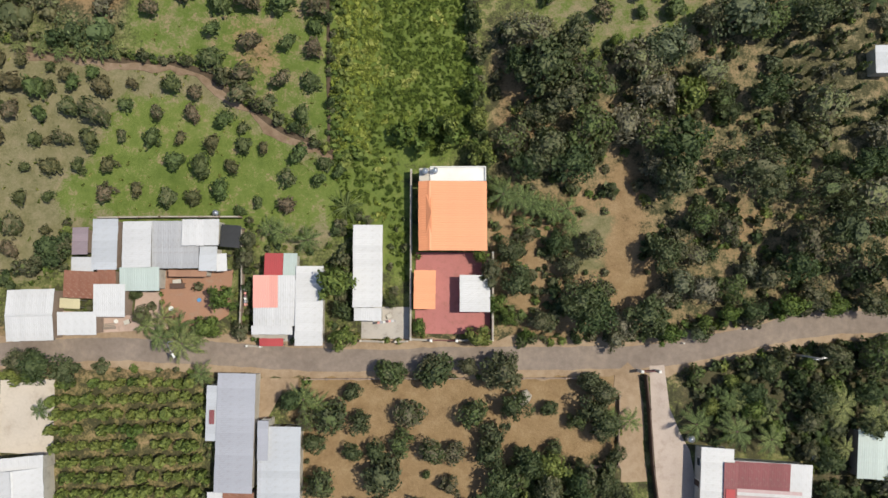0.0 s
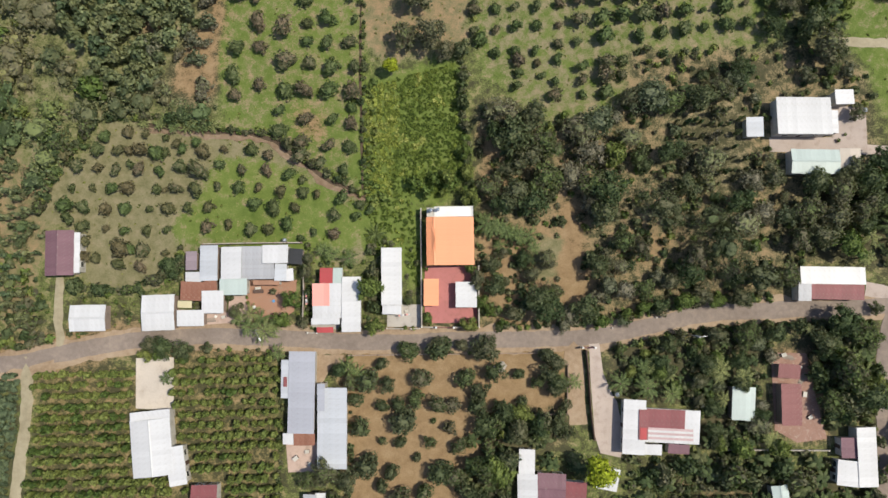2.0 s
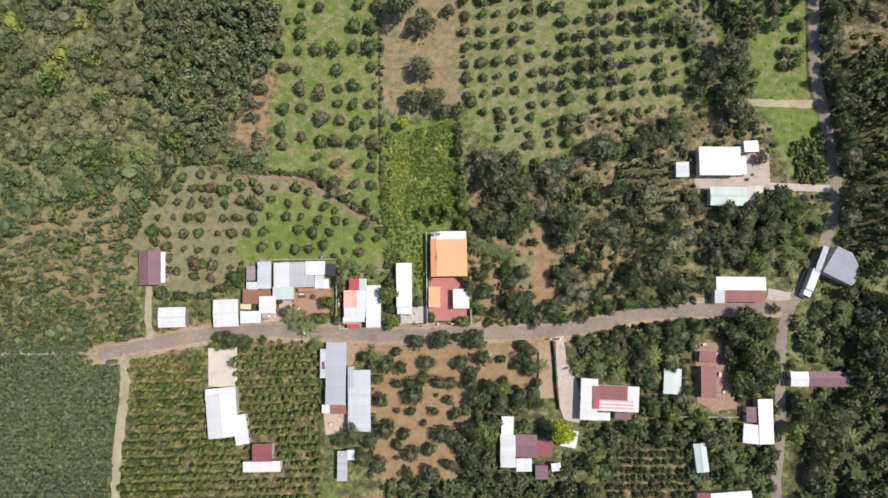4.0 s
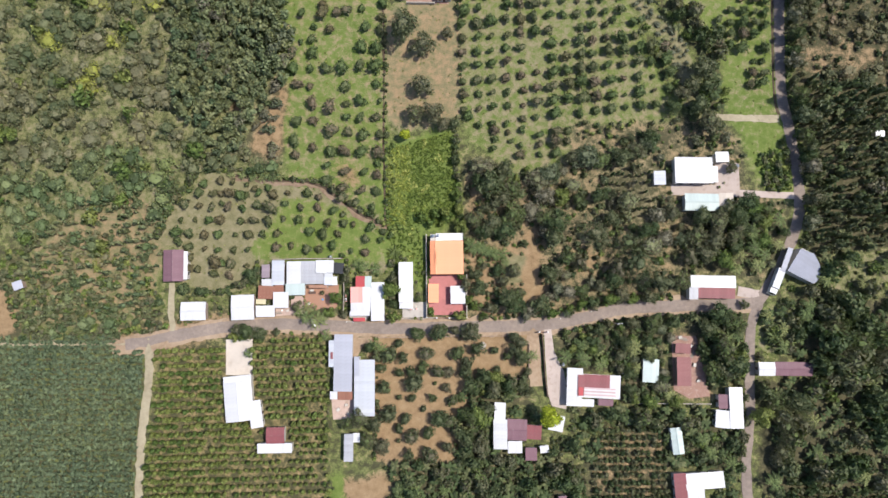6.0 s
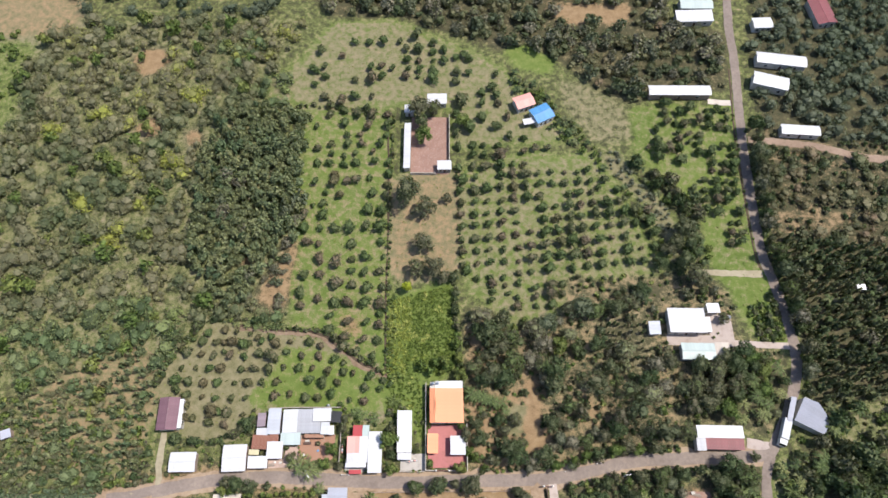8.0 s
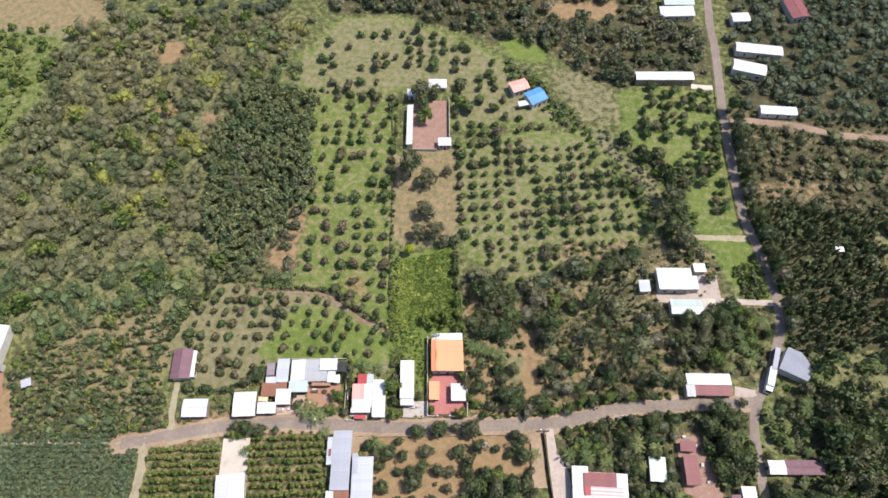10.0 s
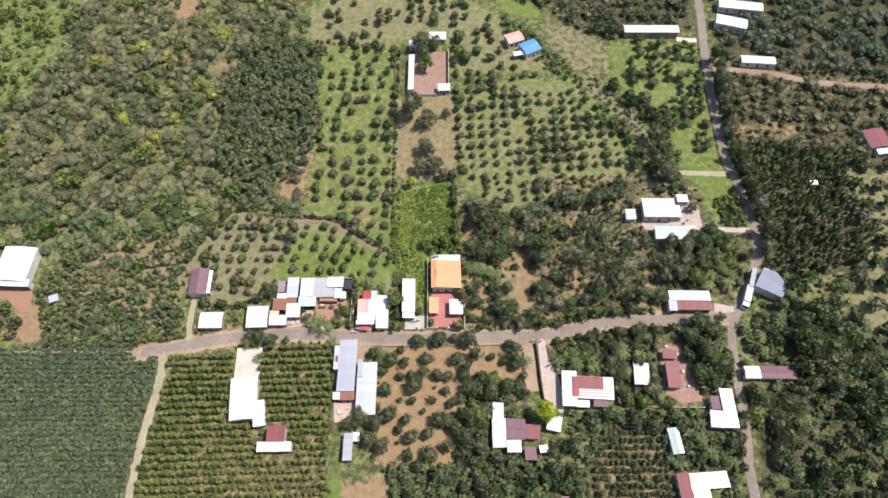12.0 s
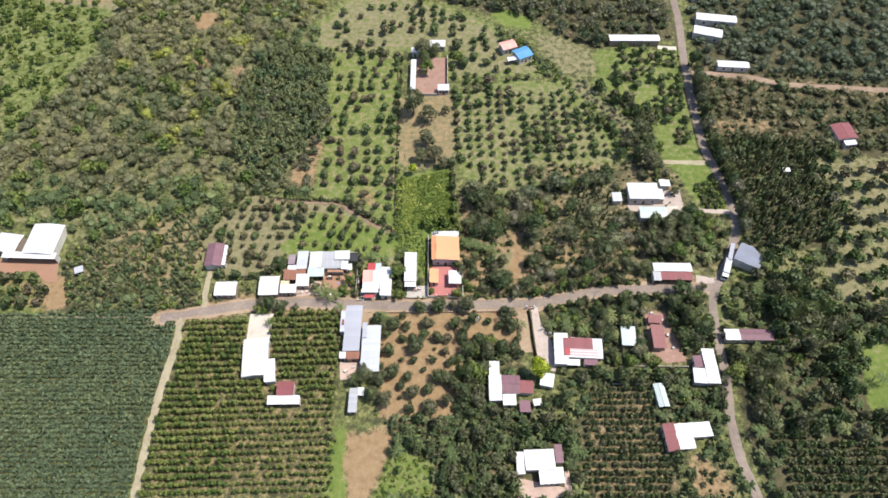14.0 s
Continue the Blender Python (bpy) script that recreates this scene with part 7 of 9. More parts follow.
LANE = [(82.7, 124.6, 2.3), (91.1, 122.2, 2.7), (101.7, 122.2, 1.7), (97.9, 121.7, 1.1), (105.1, 121.5, 1.7), (87.4, 121, 2.1), (82.2, 120.4, 1.9), (98, 118.5, 1.8), (104.5, 117.8, 1.7), (94.1, 117.3, 2.5), (82.3, 116.5, 1.9), (85.7, 116.1, 1.4), (88.7, 115.6, 2.1), (97.5, 114.9, 1.9), (101.3, 114.4, 1.9), (104.4, 113.7, 1.6), (78.2, 113.2, 1.7), (85.8, 112, 1.3), (89.6, 111.3, 1.5), (93.6, 110.8, 1.7), (85.8, 108.9, 1.7), (77.6, 108.2, 1.9), (89.8, 108.2, 1.3), (92.7, 107.3, 1.9), (101, 106.1, 1.5), (104.7, 106.1, 1.7), (74.3, 105.6, 1.1), (81.9, 105.1, 2.4), (77.8, 104.9, 2.6), (85.3, 104.9, 1.9), (92.1, 103.3, 1.9), (96.5, 103.1, 2.6)]
LANE += [(104.5, 102.6, 1.7), (77.4, 101.4, 2.2), (85.3, 100.2, 2.4), (96.5, 99.1, 1.7), (100.5, 98.9, 1.7), (103.8, 98.5, 2.2), (96, 95.9, 1.3), (99.9, 95.5, 1.7), (103.3, 95, 1.8), (92.3, 92.1, 1.5), (96.4, 91.6, 1.9), (99.7, 91.2, 1.3), (103, 91, 1.7), (88.1, 88.7, 1.6), (91.7, 87.8, 1.5), (95.8, 87.8, 2.2), (99.7, 87.6, 1.9), (102.8, 87.2, 1.8), (89, 85.4, 1.6), (91.7, 84.3, 1.7), (95.6, 84.1, 2.2), (99.1, 84.1, 1.9), (87, 83.9, 1.3), (87.7, 80.6, 2.2), (91.4, 80.6, 1.8), (95.1, 79.5, 2.4), (102.3, 79.5, 2.1), (99.1, 75.3, 1), (101.6, 75.3, 1.2), (98.1, 71.4, 1.8), (101.5, 71, 1.8), (100.9, 67.9, 2.3)]
LANE += [(97.5, 67.5, 1.6)]
near, far = [q for q in LARGE if q[1] < 98], [q for q in LARGE if q[1] >= 98] + FAR + LANE
for rows, grp, reddish in ((WEST, "trees of the west orchard", 0.16), (NORTH_ROWS, "trees of the north orchard", 0.06), (near, "trees of the large orchard", 0.12)):
    for x, y, r in rows:
        red = rnd.random() < (0.6 if x < -52 else reddish)
        kind, look_ = (ORCR, "small rounded fruit tree with brownish young leaves") if red else (ORCH, "small rounded dark green fruit tree on orchard grass")
        kind.put(rnd.randrange(6), x, y, r / 1.25 * rnd.uniform(0.96, 1.06), rnd.uniform(0, 360), grp, rnd.uniform(0.75, 0.95), look_)
ORCH.mass("orchard_trees", "rows of small rounded fruit trees on grass", "orchard", [(x, y, r / 1.25, rnd.uniform(0.75, 0.95)) for x, y, r in far], 2)

# ---------------------------------------------------------------- the wood between the road and the large orchard
MW = [Z["cen_dirt"], Z["cen_strip"], Z["bald_a"], Z["bald_b"], Z["shrub_rows"], Z["mw_tan"], Z["mw_palm"], Z["mw_band"], Z["mw_grey"]]
DARKW, GREYW, PALMW = "dark woodland tree on dry brown ground", "grey-green woodland tree on dry brown ground", "arching palm between woodland trees"
DARK_WOOD = [(7.2, 4.3, 2.3), (10.9, 2.7, 2.7), (14.7, -3.1, 2), (12.6, 10.2, 1.4), (18.1, 8.6, 1.5), (18.7, 4, 1), (19.7, 0.3, 3.3), (22.1, -2.2, 3.4), (22.6, 1.9, 2.5), (23.4, 1.6, 1.9), (29.6, -2.1, 3.3), (32.6, 7.2, 2.9), (34.8, 8.7, 2.5), (42.2, 2.1, 2.5), (45.4, -1.2, 2.1), (48.1, 3.8, 2.5), (51.5, 5.5, 3.2), (54.7, 1.4, 2.5), (63, 0.6, 2.5), (46, 19.9, 6.1), (11.2, 35.9, 2.9), (14.8, 34.3, 4.4), (19.1, 38.7, 3.9), (18.2, 30, 3.8), (13.8, 27.8, 2.7), (9.7, 23.8, 3.2), (15.2, 23, 3.8), (21.6, 33.5, 4.1), (21.6, 25.7, 3.8), (19, 20.5, 3.5), (12.6, 20.4, 2.7), (31.7, 24.9, 3.9)]
DARK_WOOD += [(35.1, 23.2, 4.1), (34.2, 18.9, 4), (39.8, 43.4, 3), (49.3, 42.6, 3.4), (48.1, 32, 3.2), (62.2, 20.9, 3.5), (51.3, 24.2, 3), (55.3, 43.5, 3.3), (78.7, 24.5, 3.5), (84.2, 23.1, 3.9), (89.9, 25.2, 3.6), (77.1, 18.9, 3.5), (82.6, 17.5, 3.9), (88.2, 18.9, 3.5), (79.7, 13.3, 3.8), (91.8, 21.7, 3.1), (70.4, 26, 3.1), (72.4, 5, 3)]
GREY_WOOD = [(26.6, -3.4, 2.4), (25.4, -5.5, 2.1), (34.7, 2.9, 2.9), (32.8, 0.6, 2.4), (38, 2.1, 3), (45.6, 4.6, 2.1), (12.2, 40.5, 4), (28.5, 36.2, 4.1), (32.8, 38, 3.8), (31, 31, 3.8), (27.5, 26.6, 3.4), (32.0, 21, 2.9), (39.6, 34.5, 3.4), (44.1, 43.4, 4.5), (56.6, 29.4, 3.7), (62.8, 15.7, 4.7), (37.9, -4.6, 1.6), (66.2, 25.3, 2.8), (68, 18.3, 2.8), (72.9, 17.5, 2.8)]
OLIVE_WOOD = [(41.6, 11.3, 2.7), (38.3, 12.1, 2.8), (59.2, 9.8, 6.6), (56.1, 16.5, 4.9), (53.3, 9.7, 3.4), (64.9, 5.6, 4.2), (75.5, 13.3, 3.3)]
FRESH_WOOD = [(8, -0.7, 1.8), (9.7, -2.7, 1.5), (12.2, -4.9, 1.3), (32.9, -4.6, 2.1), (50.5, -0.3, 2.5), (42.1, -1.6, 1.8), (38.8, -2.9, 1.6), (58, -0.3, 2.1), (37, 31, 3.2), (5.4, 22.5, 2.6), (5, 27.3, 1.9), (4.5, 32.5, 2.1), (95.6, 27.3, 3.1), (98.2, 23, 3), (97.9, 17.4, 2.8), (85.1, 11.9, 3.6)]
PALM_WOOD = [(8.7, 15.9, 2.5), (11.8, 15.3, 2.5), (14.9, 14.3, 2.3), (18.3, 13.8, 2.2), (21.7, 37.4, 2), (94.6, 20.2, 2.7), (95, 15.3, 2.8), (98.4, 13.2, 2.5), (90.7, 13.3, 2.5)]
BIG = DARK_WOOD + GREY_WOOD + OLIVE_WOOD + FRESH_WOOD + PALM_WOOD
for rows, kind, base, look_ in ((DARK_WOOD, TREE, 2.6, DARKW), (GREY_WOOD, DRYT, 2.8, GREYW), (OLIVE_WOOD, OLIT, 2.8, "big olive-green spreading tree in the wood"), (FRESH_WOOD, FRESH, 2.0, "lighter green woodland tree"), (PALM_WOOD, PALM, 2.6, PALMW)):
    for x, y, r in rows:
        if r > 4.6 and kind is not DRYT:
            (BIGT if kind is TREE else BIGO).put(rnd.randrange(2), x, y, r / 6.0, rnd.uniform(0, 360), "trees of the middle wood", 1.0, look_)
        else:
            kind.put(rnd.randrange(5), x, y, r / base, rnd.uniform(0, 360), "trees of the middle wood", rnd.uniform(0.9, 1.1), look_)
for ring, gap, kinds, a, b, keep, out in ((Z["woods"], 4.0, (TREE, DRYT, DRYT, FRESH, OLIT), 0.3, 0.75, 0.55, MW), (Z["mw_grey"], 4.2, (DRYT, DRYT, OLIT), 0.4, 0.85, 0.6, MW[:7]),
                                          (Z["mw_palm"], 3.4, (TREE, PALM, PALM, BANA), 0.6, 1.1, 0.9, []), (Z["mw_band"], 3.6, (TREE, DRYT, BANA, BANA), 0.6, 1.3, 0.85, [])):
    for x, y, s, hf in spots(scatter(ring, gap, 7, out, 0.48), a, b, 5, 1.2, 3.2, keep):
        if any(math.hypot(x - p_, y - q_) < r_ * 0.95 for p_, q_, r_ in BIG):
            continue
        kind = rnd.choice(kinds)
        kind.put(rnd.randrange(5), x, y, s, rnd.uniform(0, 360), "trees of the middle wood", hf, {DRYT: GREYW, PALM: PALMW, TREE: DARKW, BANA: "banana plant among woodland trees"}.get(kind, "lighter green woodland tree"))
for ring, gap, seed in ((Z["cen_dirt"], 2.7, 8), (Z["mw_tan"], 3.4, 14)):
    for x, y, s, hf in spots(scatter(ring, gap, seed, [Z["cen_strip"], Z["cen_grass"]], 0.5), 0.5, 1.7, 6):
        BUSH.put(rnd.randrange(4), x, y, s, rnd.uniform(0, 360), "bushes on the bare clearing", hf)
BUSH.mass("undergrowth", "low undergrowth between the trees", "undergrowth", spots(scatter(Z["woods"], 2.6, 9, [Z["cen_strip"], Z["cen_grass"], Z["shrub_rows"], Z["bald_a"], Z["bald_b"]], 0.5), 0.5, 1.5, 7, 0.4, 2.6, 0.6), 7)
LUSH.mass("undergrowth", "light green weeds between the trees", "undergrowth", spots(scatter(Z["woods"], 4.4, 10, [Z["cen_strip"], Z["cen_grass"], Z["shrub_rows"]], 0.5), 0.5, 1.3, 10, 0.4, 2.6, 0.6), 10)
SLID.mass("shrub_rows", "loose rows of slim dark trees on dry brown soil", "shrubs", spots(grid((60, 36), (1.9, 0.1), (0.2, 2.7), 30, 20, Z["shrub_rows"], 10, 0.6, 0.12), 0.5, 0.95, 8), 8)
GREY.mass("woodland_trees", "grey-brown trees between the rows", "trees", spots(scatter(Z["shrub_rows"], 5.5, 97, [], 0.5), 0.35, 0.75, 97, keep=0.65), 97)
for k, (x, y) in enumerate(line_spots([(112.4, 20.0), (113.5, 34.0), (111.6, 53.0), (109.6, 66.0), (110.5, 98.0), (112.0, 116.0)], 3.6, 90, 0.5)):
    (TREE if k % 4 else DRYT).put(rnd.randrange(5), x + 0.5, y, rnd.uniform(0.7, 1.3), rnd.uniform(0, 360), "trees along the northern lane", 1.5, "dark tree leaning over the lane")

# ---------------------------------------------------------------- woods, thickets and scrub
WOODY = [q for q in scatter(Z["west_wood"], 5.1, 21, [Z["nw_field"], Z["plant_gap"], Z["plantation"], Z["w_open"], Z["w_slim"]], 0.5) if all(math.hypot(q[0] - x, q[1] - y) > r for x, y, r in BALD)]
EDGE = lambda q: 44 + 5 * math.sin(q[0] * 0.11) - 3 * math.sin(q[0] * 0.043)


def dry_tone(x, y):
    """Grey-green to grey-brown drifts, with a few yellow-green clearings."""
    if any(math.hypot(x - a, y - b) < r for a, b, r in YELLOW):
        return 0.97
    return 0.34 + 0.34 * float(wobble(np.array(x), np.array(y), 16, 5)) + (0.1 if y > 105 else 0.0)


DRY.mass("woodland", "grey-green and yellowish dry woodland canopy", "woods", spots([q for q in WOODY if q[1] > EDGE(q)], 0.5, 1.05, 3), 3, dry_tone)
GRN.mass("woodland", "dark green trees at the foot of the dry wood", "woods", spots([q for q in WOODY if q[1] <= EDGE(q)], 0.5, 0.95, 4), 4)
FREM.mass("woodland_trees", "light green trees scattered in the wood", "trees", spots(scatter(Z["west_wood"], 13, 33, [Z["nw_field"], Z["plantation"], Z["w_open"]], 0.5), 0.8, 1.6, 5, keep=0.6), 5)
BUSH.mass("undergrowth", "low bushes under the dry wood", "undergrowth", spots(scatter(Z["west_wood"], 9.0, 34, [Z["nw_field"], Z["w_open"]], 0.5), 0.7, 1.7, 6), 6)
PLANT.mass("plantation", "dense grey-green plantation trees", "plantation", spots(scatter(Z["plantation"], 2.3, 22, [Z["plant_gap"]], 0.45), 0.65, 1.15, 4, keep=0.93), 4, drift(9, 6, 0.4, 0.3))
GREY.mass("woodland_trees", "grey trees scattered in the plantation", "trees", spots(scatter(Z["plantation"], 9.0, 86, [], 0.5), 0.7, 1.2, 86, keep=0.5), 86)
GREY.mass("scrub_trees", "brown thinned trees on red soil", "trees", spots(scatter(Z["plant_gap"], 4.0, 85, [], 0.5), 0.3, 0.7, 85, keep=0.7), 85)
SLIM.mass("cassava_field", "light green slender shrubs in loose rows on brown soil", "crop", spots(grid((-110, 10), (2.5, 0.4), (-0.5, 2.7), 60, 60, Z["w_slim"], 52, 0.7, 0.2), 0.6, 1.1, 14), 14, drift(9, 4, 0.65, 0.3))
DRY.mass("scrub_trees", "olive and yellowish scrub trees", "trees", spots(scatter(Z["w_slim"], 3.5, 88, [], 0.5), 0.2, 0.44, 89, keep=0.85), 89, drift(8, 14, 0.3, 0.5))
GRN.mass("scrub_trees", "broad green trees standing in the scrub", "trees", spots(scatter(Z["w_slim"], 9.0, 87, [], 0.5), 0.35, 0.8, 87, keep=0.5), 87)
BUSH.mass("scrub", "tangled low scrub", "scrub", spots(scatter(Z["west_scrub"], 2.6, 23, [Z["cassava"]], 0.5), 0.7, 1.8, 5), 5)
LUSH.mass("scrub", "fresh green scrub with yellow tips", "scrub", spots(scatter(Z["west_scrub"], 3.4, 35, [], 0.5), 0.7, 1.7, 15, keep=0.7), 15)
LUSH.mass("scrub", "fresh green bushes on the open land", "scrub", spots(scatter(Z["w_open"], 3.6, 36, [], 0.5), 0.7, 1.8, 16, keep=0.5), 16)
FARO.mass("orchard_trees", "small dark orchard trees on red soil", "orchard", spots(grid((-150, -4), (5.2, 0), (0.4, 4.6), 20, 10, Z["w_orchsm"], 37, 0.3), 1.7, 2.2, 17), 17)

for x, y, r in ((99.6, -31.0, 3.6), (101.5, -38.0, 4.6), (105.5, -31.5, 4.2), (100.0, -45.0, 3.8), (107.0, -37.5, 4.4), (117.0, -9.0, 5.0), (124.0, -13.5, 5.6), (131.0, -18.5, 5.0), (120.0, -18.0, 4.6), (128.0, -7.5, 4.6)):
    BIGT.put(rnd.randrange(2), x, y, r / 6.0, rnd.uniform(0, 360), "big dark trees east of the lane", 1.1, "big dark tree east of the southern lane")
CLR = [(104.0, 4.0), (114.0, 14.5), (122.0, 15.5), (137.0, 14.0), (137.0, 0.0), (116.0, 0.0), (108.0, 2.0)]
EB, EN, ES = Z["e_banana"], Z["e_brown"], Z["e_south"]
SLIO.mass("plantation", "dense olive-green slim plantation trees", "plantation", spots(scatter(EB, 2.2, 38, [Z["e_far_orch"]], 0.45), 0.75, 1.35, 18, keep=0.9), 18, drift(7, 21, 0.25, 0.3))
GREY.mass("woodland_trees", "grey-green trees scattered in the dark plantation", "trees", spots(scatter(EB, 8.0, 88, [Z["e_far_orch"]], 0.5), 0.5, 1.0, 88, keep=0.5), 88)
BANA.mass("banana_grove", "bananas between the slim trees", "banana grove", spots(scatter(EB, 4.4, 99, [Z["e_far_orch"]], 0.5), 0.9, 1.5, 99, keep=0.6), 99)
BUSH.mass("undergrowth", "dark low growth under the plantation", "undergrowth", spots(scatter(EB, 5.0, 39, [], 0.5), 0.6, 1.3, 19), 19)
OLIV.mass("woodland", "olive and brownish woodland canopy", "woods", spots(scatter(EN, 4.8, 40, [Z["red_clear"]], 0.5), 0.4, 0.9, 20, keep=0.92), 20, drift(9, 22, 0.5, 0.45))
BUSH.mass("undergrowth", "low bushes on the red-brown clearing", "undergrowth", spots(scatter(EN, 3.6, 41, [], 0.5), 0.6, 1.6, 29, keep=0.7), 29)
DARKE = [(108.0, -4.0), (121.0, 0.0), (133.0, -6.0), (140.0, -20.0), (128.0, -26.0), (113.0, -22.0), (112.0, -10.0)]
WOOD.mass("woodland", "dark blue-green trees behind the barn clearing", "woods", spots(scatter(DARKE, 4.6, 24, [], 0.5), 0.8, 1.5, 6, keep=0.9), 6)
GRN.mass("woodland", "broad green trees of the eastern gardens", "woods", spots(scatter(ES, 8.0, 100, [Z["e_clear"], Z["e_rows"], Z["e_far_orch"], Z["e_green"], DARKE], 0.5), 0.35, 0.7, 100, keep=0.18), 100)
WOOD.mass("woodland", "mixed trees of the eastern gardens", "woods", spots(scatter(ES, 5.4, 101, [Z["e_clear"], Z["e_rows"], Z["e_far_orch"], Z["e_green"], DARKE], 0.5), 0.55, 1.2, 101, keep=0.85), 101)
BANA.mass("banana_grove", "bananas among the dark trees", "banana grove", spots(scatter(ES, 3.5, 44, [Z["e_clear"], Z["e_rows"], Z["e_far_orch"], Z["e_green"]], 0.5), 0.8, 1.3, 21), 21)
FREM.mass("garden_trees", "light green trees in the eastern wood", "trees", spots(scatter(ES, 12, 45, [Z["e_rows"], Z["e_green"]], 0.5), 0.5, 1.0, 22, keep=0.25), 22)
FARO.mass("orchard_trees", "orchard trees in the eastern clearing", "orchard", spots(grid((150, 10), (7.6, 1.2), (-1.2, 7.6), 14, 14, Z["e_far_orch"], 46, 0.7), 1.9, 2.6, 23), 23)
BUSH.mass("undergrowth", "bushes along the dirt road", "undergrowth", spots(scatter(Z["e_verge"], 2.6, 102, [], 0.5), 0.6, 1.5, 102, 0.5, 2.4, 0.75), 102)
PEPD.mass("coffee_field", "rows of dark bushes in the eastern field", "crop", spots(grid((125, -60), (1.8, 0.0), (0.2, 2.6), 40, 20, Z["e_rows"], 47, 0.3, 0.04), 1.2, 1.8, 24), 24)
MIST.mass("woodland", "grey-green woods behind the roadside houses", "woods", spots(scatter(Z["north_wood"], 5.0, 25, [], 0.5), 0.5, 1.0, 7, 1.6, 3.4), 7, drift(14, 23, 0.45, 0.4))
OLIV.mass("woodland", "olive woods along the northern stream", "woods", spots(scatter(Z["north_mid"], 5.0, 26, [Z["n98_dirt"], Z["n98_grass"]], 0.5), 0.35, 0.85, 8, 1.5, keep=0.85), 8, drift(9, 24, 0.4, 0.4))
GREY.mass("woodland", "brownish trees along the northern stream", "woods", spots(scatter(Z["north_mid"], 7, 48, [Z["n98_dirt"], Z["n98_grass"]], 0.5), 0.6, 1.2, 25, 1.5), 25)
MIST.mass("thicket", "pale grey-green bamboo-like thicket along the stream", "thicket", spots(scatter(Z["creek_pale"], 2.4, 27, [], 0.5), 0.18, 0.34, 9), 9, drift(6, 27, 0.95, 0.15))
WOOD.mass("thicket", "dark trees on the far bank of the stream", "thicket", spots(scatter(Z["creek_dark"], 4.2, 104, [], 0.5), 0.5, 1.05, 104), 104)
FREM.mass("thicket", "bright weeds and shrubs upstream", "thicket", spots(scatter(Z["creek"], 3.4, 105, [Z["creek_pale"], Z["creek_dark"]], 0.5), 0.3, 0.65, 105, keep=0.8), 105)
BANA.mass("banana_grove", "bananas along the stream", "banana grove", spots(scatter(Z["creek"], 3.0, 49, [Z["creek_pale"]], 0.5), 0.8, 1.2, 26, keep=0.7), 26)

# gardens south of the road
for key, gap, seed in (("south_gardens", 7.5, 71), ("south_east", 6.0, 72), ("east_strip", 5.5, 73), ("e_south", 9.0, 74), ("south_mid", 9.0, 75), ("roadside_wood", 7.0, 77)):
    PALM.mass("palm_grove", "coconut palms among the garden trees", "palms", spots(scatter(Z[key], gap, seed, [Z["e_rows"]], 0.5), 0.65, 1.15, seed, 1.0, 3.0, 0.7), seed)
for x, y, q, hf in spots(scatter(Z["south_gardens"], 4.4, 28, [], 0.5), 0.45, 1.0, 68, 1.0, 3.0, 0.75) + spots(scatter([(53.0, -19.0), (58.0, -9.0), (70.5, -9.5), (69.5, -31.5), (55.0, -31.5)], 4.8, 110, [Z["e_yard"]], 0.5), 0.4, 0.9, 110, 1.0, 2.8, 0.7):
    kind = rnd.choice((TREE, TREE, DRYT, FRESH))
    kind.put(rnd.randrange(4), x, y, q, rnd.uniform(0, 360), "garden trees south of the road", hf, {DRYT: "grey-green tree in a southern garden", FRESH: "lighter green tree in a southern garden"}.get(kind, "dark leafy tree in a southern garden"))
BANA.mass("banana_plants", "banana plants between the garden trees", "banana plants", spots(scatter(Z["south_gardens"], 3.4, 88, [], 0.5), 0.6, 1.0, 78, keep=0.7), 28)
BUSH.mass("undergrowth", "low shrubs in the gardens", "undergrowth", spots(scatter(Z["south_gardens"], 1.9, 108, [], 0.5), 0.5, 1.3, 98, 0.3, 2.6, 0.85), 28)
for x, y, q in ((36.8, -17.6, 0.95), (42.2, -18.4, 1.05), (47.4, -19.6, 0.9), (27.2, -17.2, 0.7)):
    PALM.put(rnd.randrange(3), x, y, q, rnd.uniform(0, 360), "palms beside the driveway", 1.0, "arching palm in the garden beside the driveway")
for key, seed in (("south_mid", 29), ("south_east", 30), ("south_wood", 31), ("roadside_wood", 32), ("east_strip", 33)):
    WOOD.mass("garden_trees", "mixed dark garden trees and shrubs", "trees", spots(scatter(Z[key], 4.2, seed, [Z["s_green"], Z["s_dirt"]], 0.5), 0.4, 0.85, seed + 40, keep=0.7), seed)
    BANA.mass("banana_plants", "banana plants between the garden trees", "banana plants", spots(scatter(Z[key], 3.2, seed + 60, [Z["s_green"], Z["s_dirt"]], 0.5), 0.8, 1.35, seed + 50, keep=0.8), seed)
    BUSH.mass("undergrowth", "low shrubs in the gardens", "undergrowth", spots(scatter(Z[key], 2.3, seed + 80, [Z["s_green"]], 0.5), 0.5, 1.3, seed + 70, 0.3, 2.4, 0.75), seed)
    FREM.mass("garden_shrubs", "light green garden shrubs", "shrubs", spots(scatter(Z[key], 6.5, seed + 90, [Z["s_dirt"]], 0.5), 0.35, 0.8, seed + 75, keep=0.35), seed)
LUSH.mass("lane_bushes", "fresh green bushes beside the northern lane", "bushes", spots(scatter(Z["ne_bush"], 1.5, 91, [], 0.5), 0.6, 1.3, 91, 0.3, 2.4), 91)
BUSH.mass("scrub", "dark bushes on the clearing behind the barn", "scrub", spots(scatter(CLR, 3.0, 93, [], 0.5), 0.6, 1.7, 93, keep=0.7), 93)
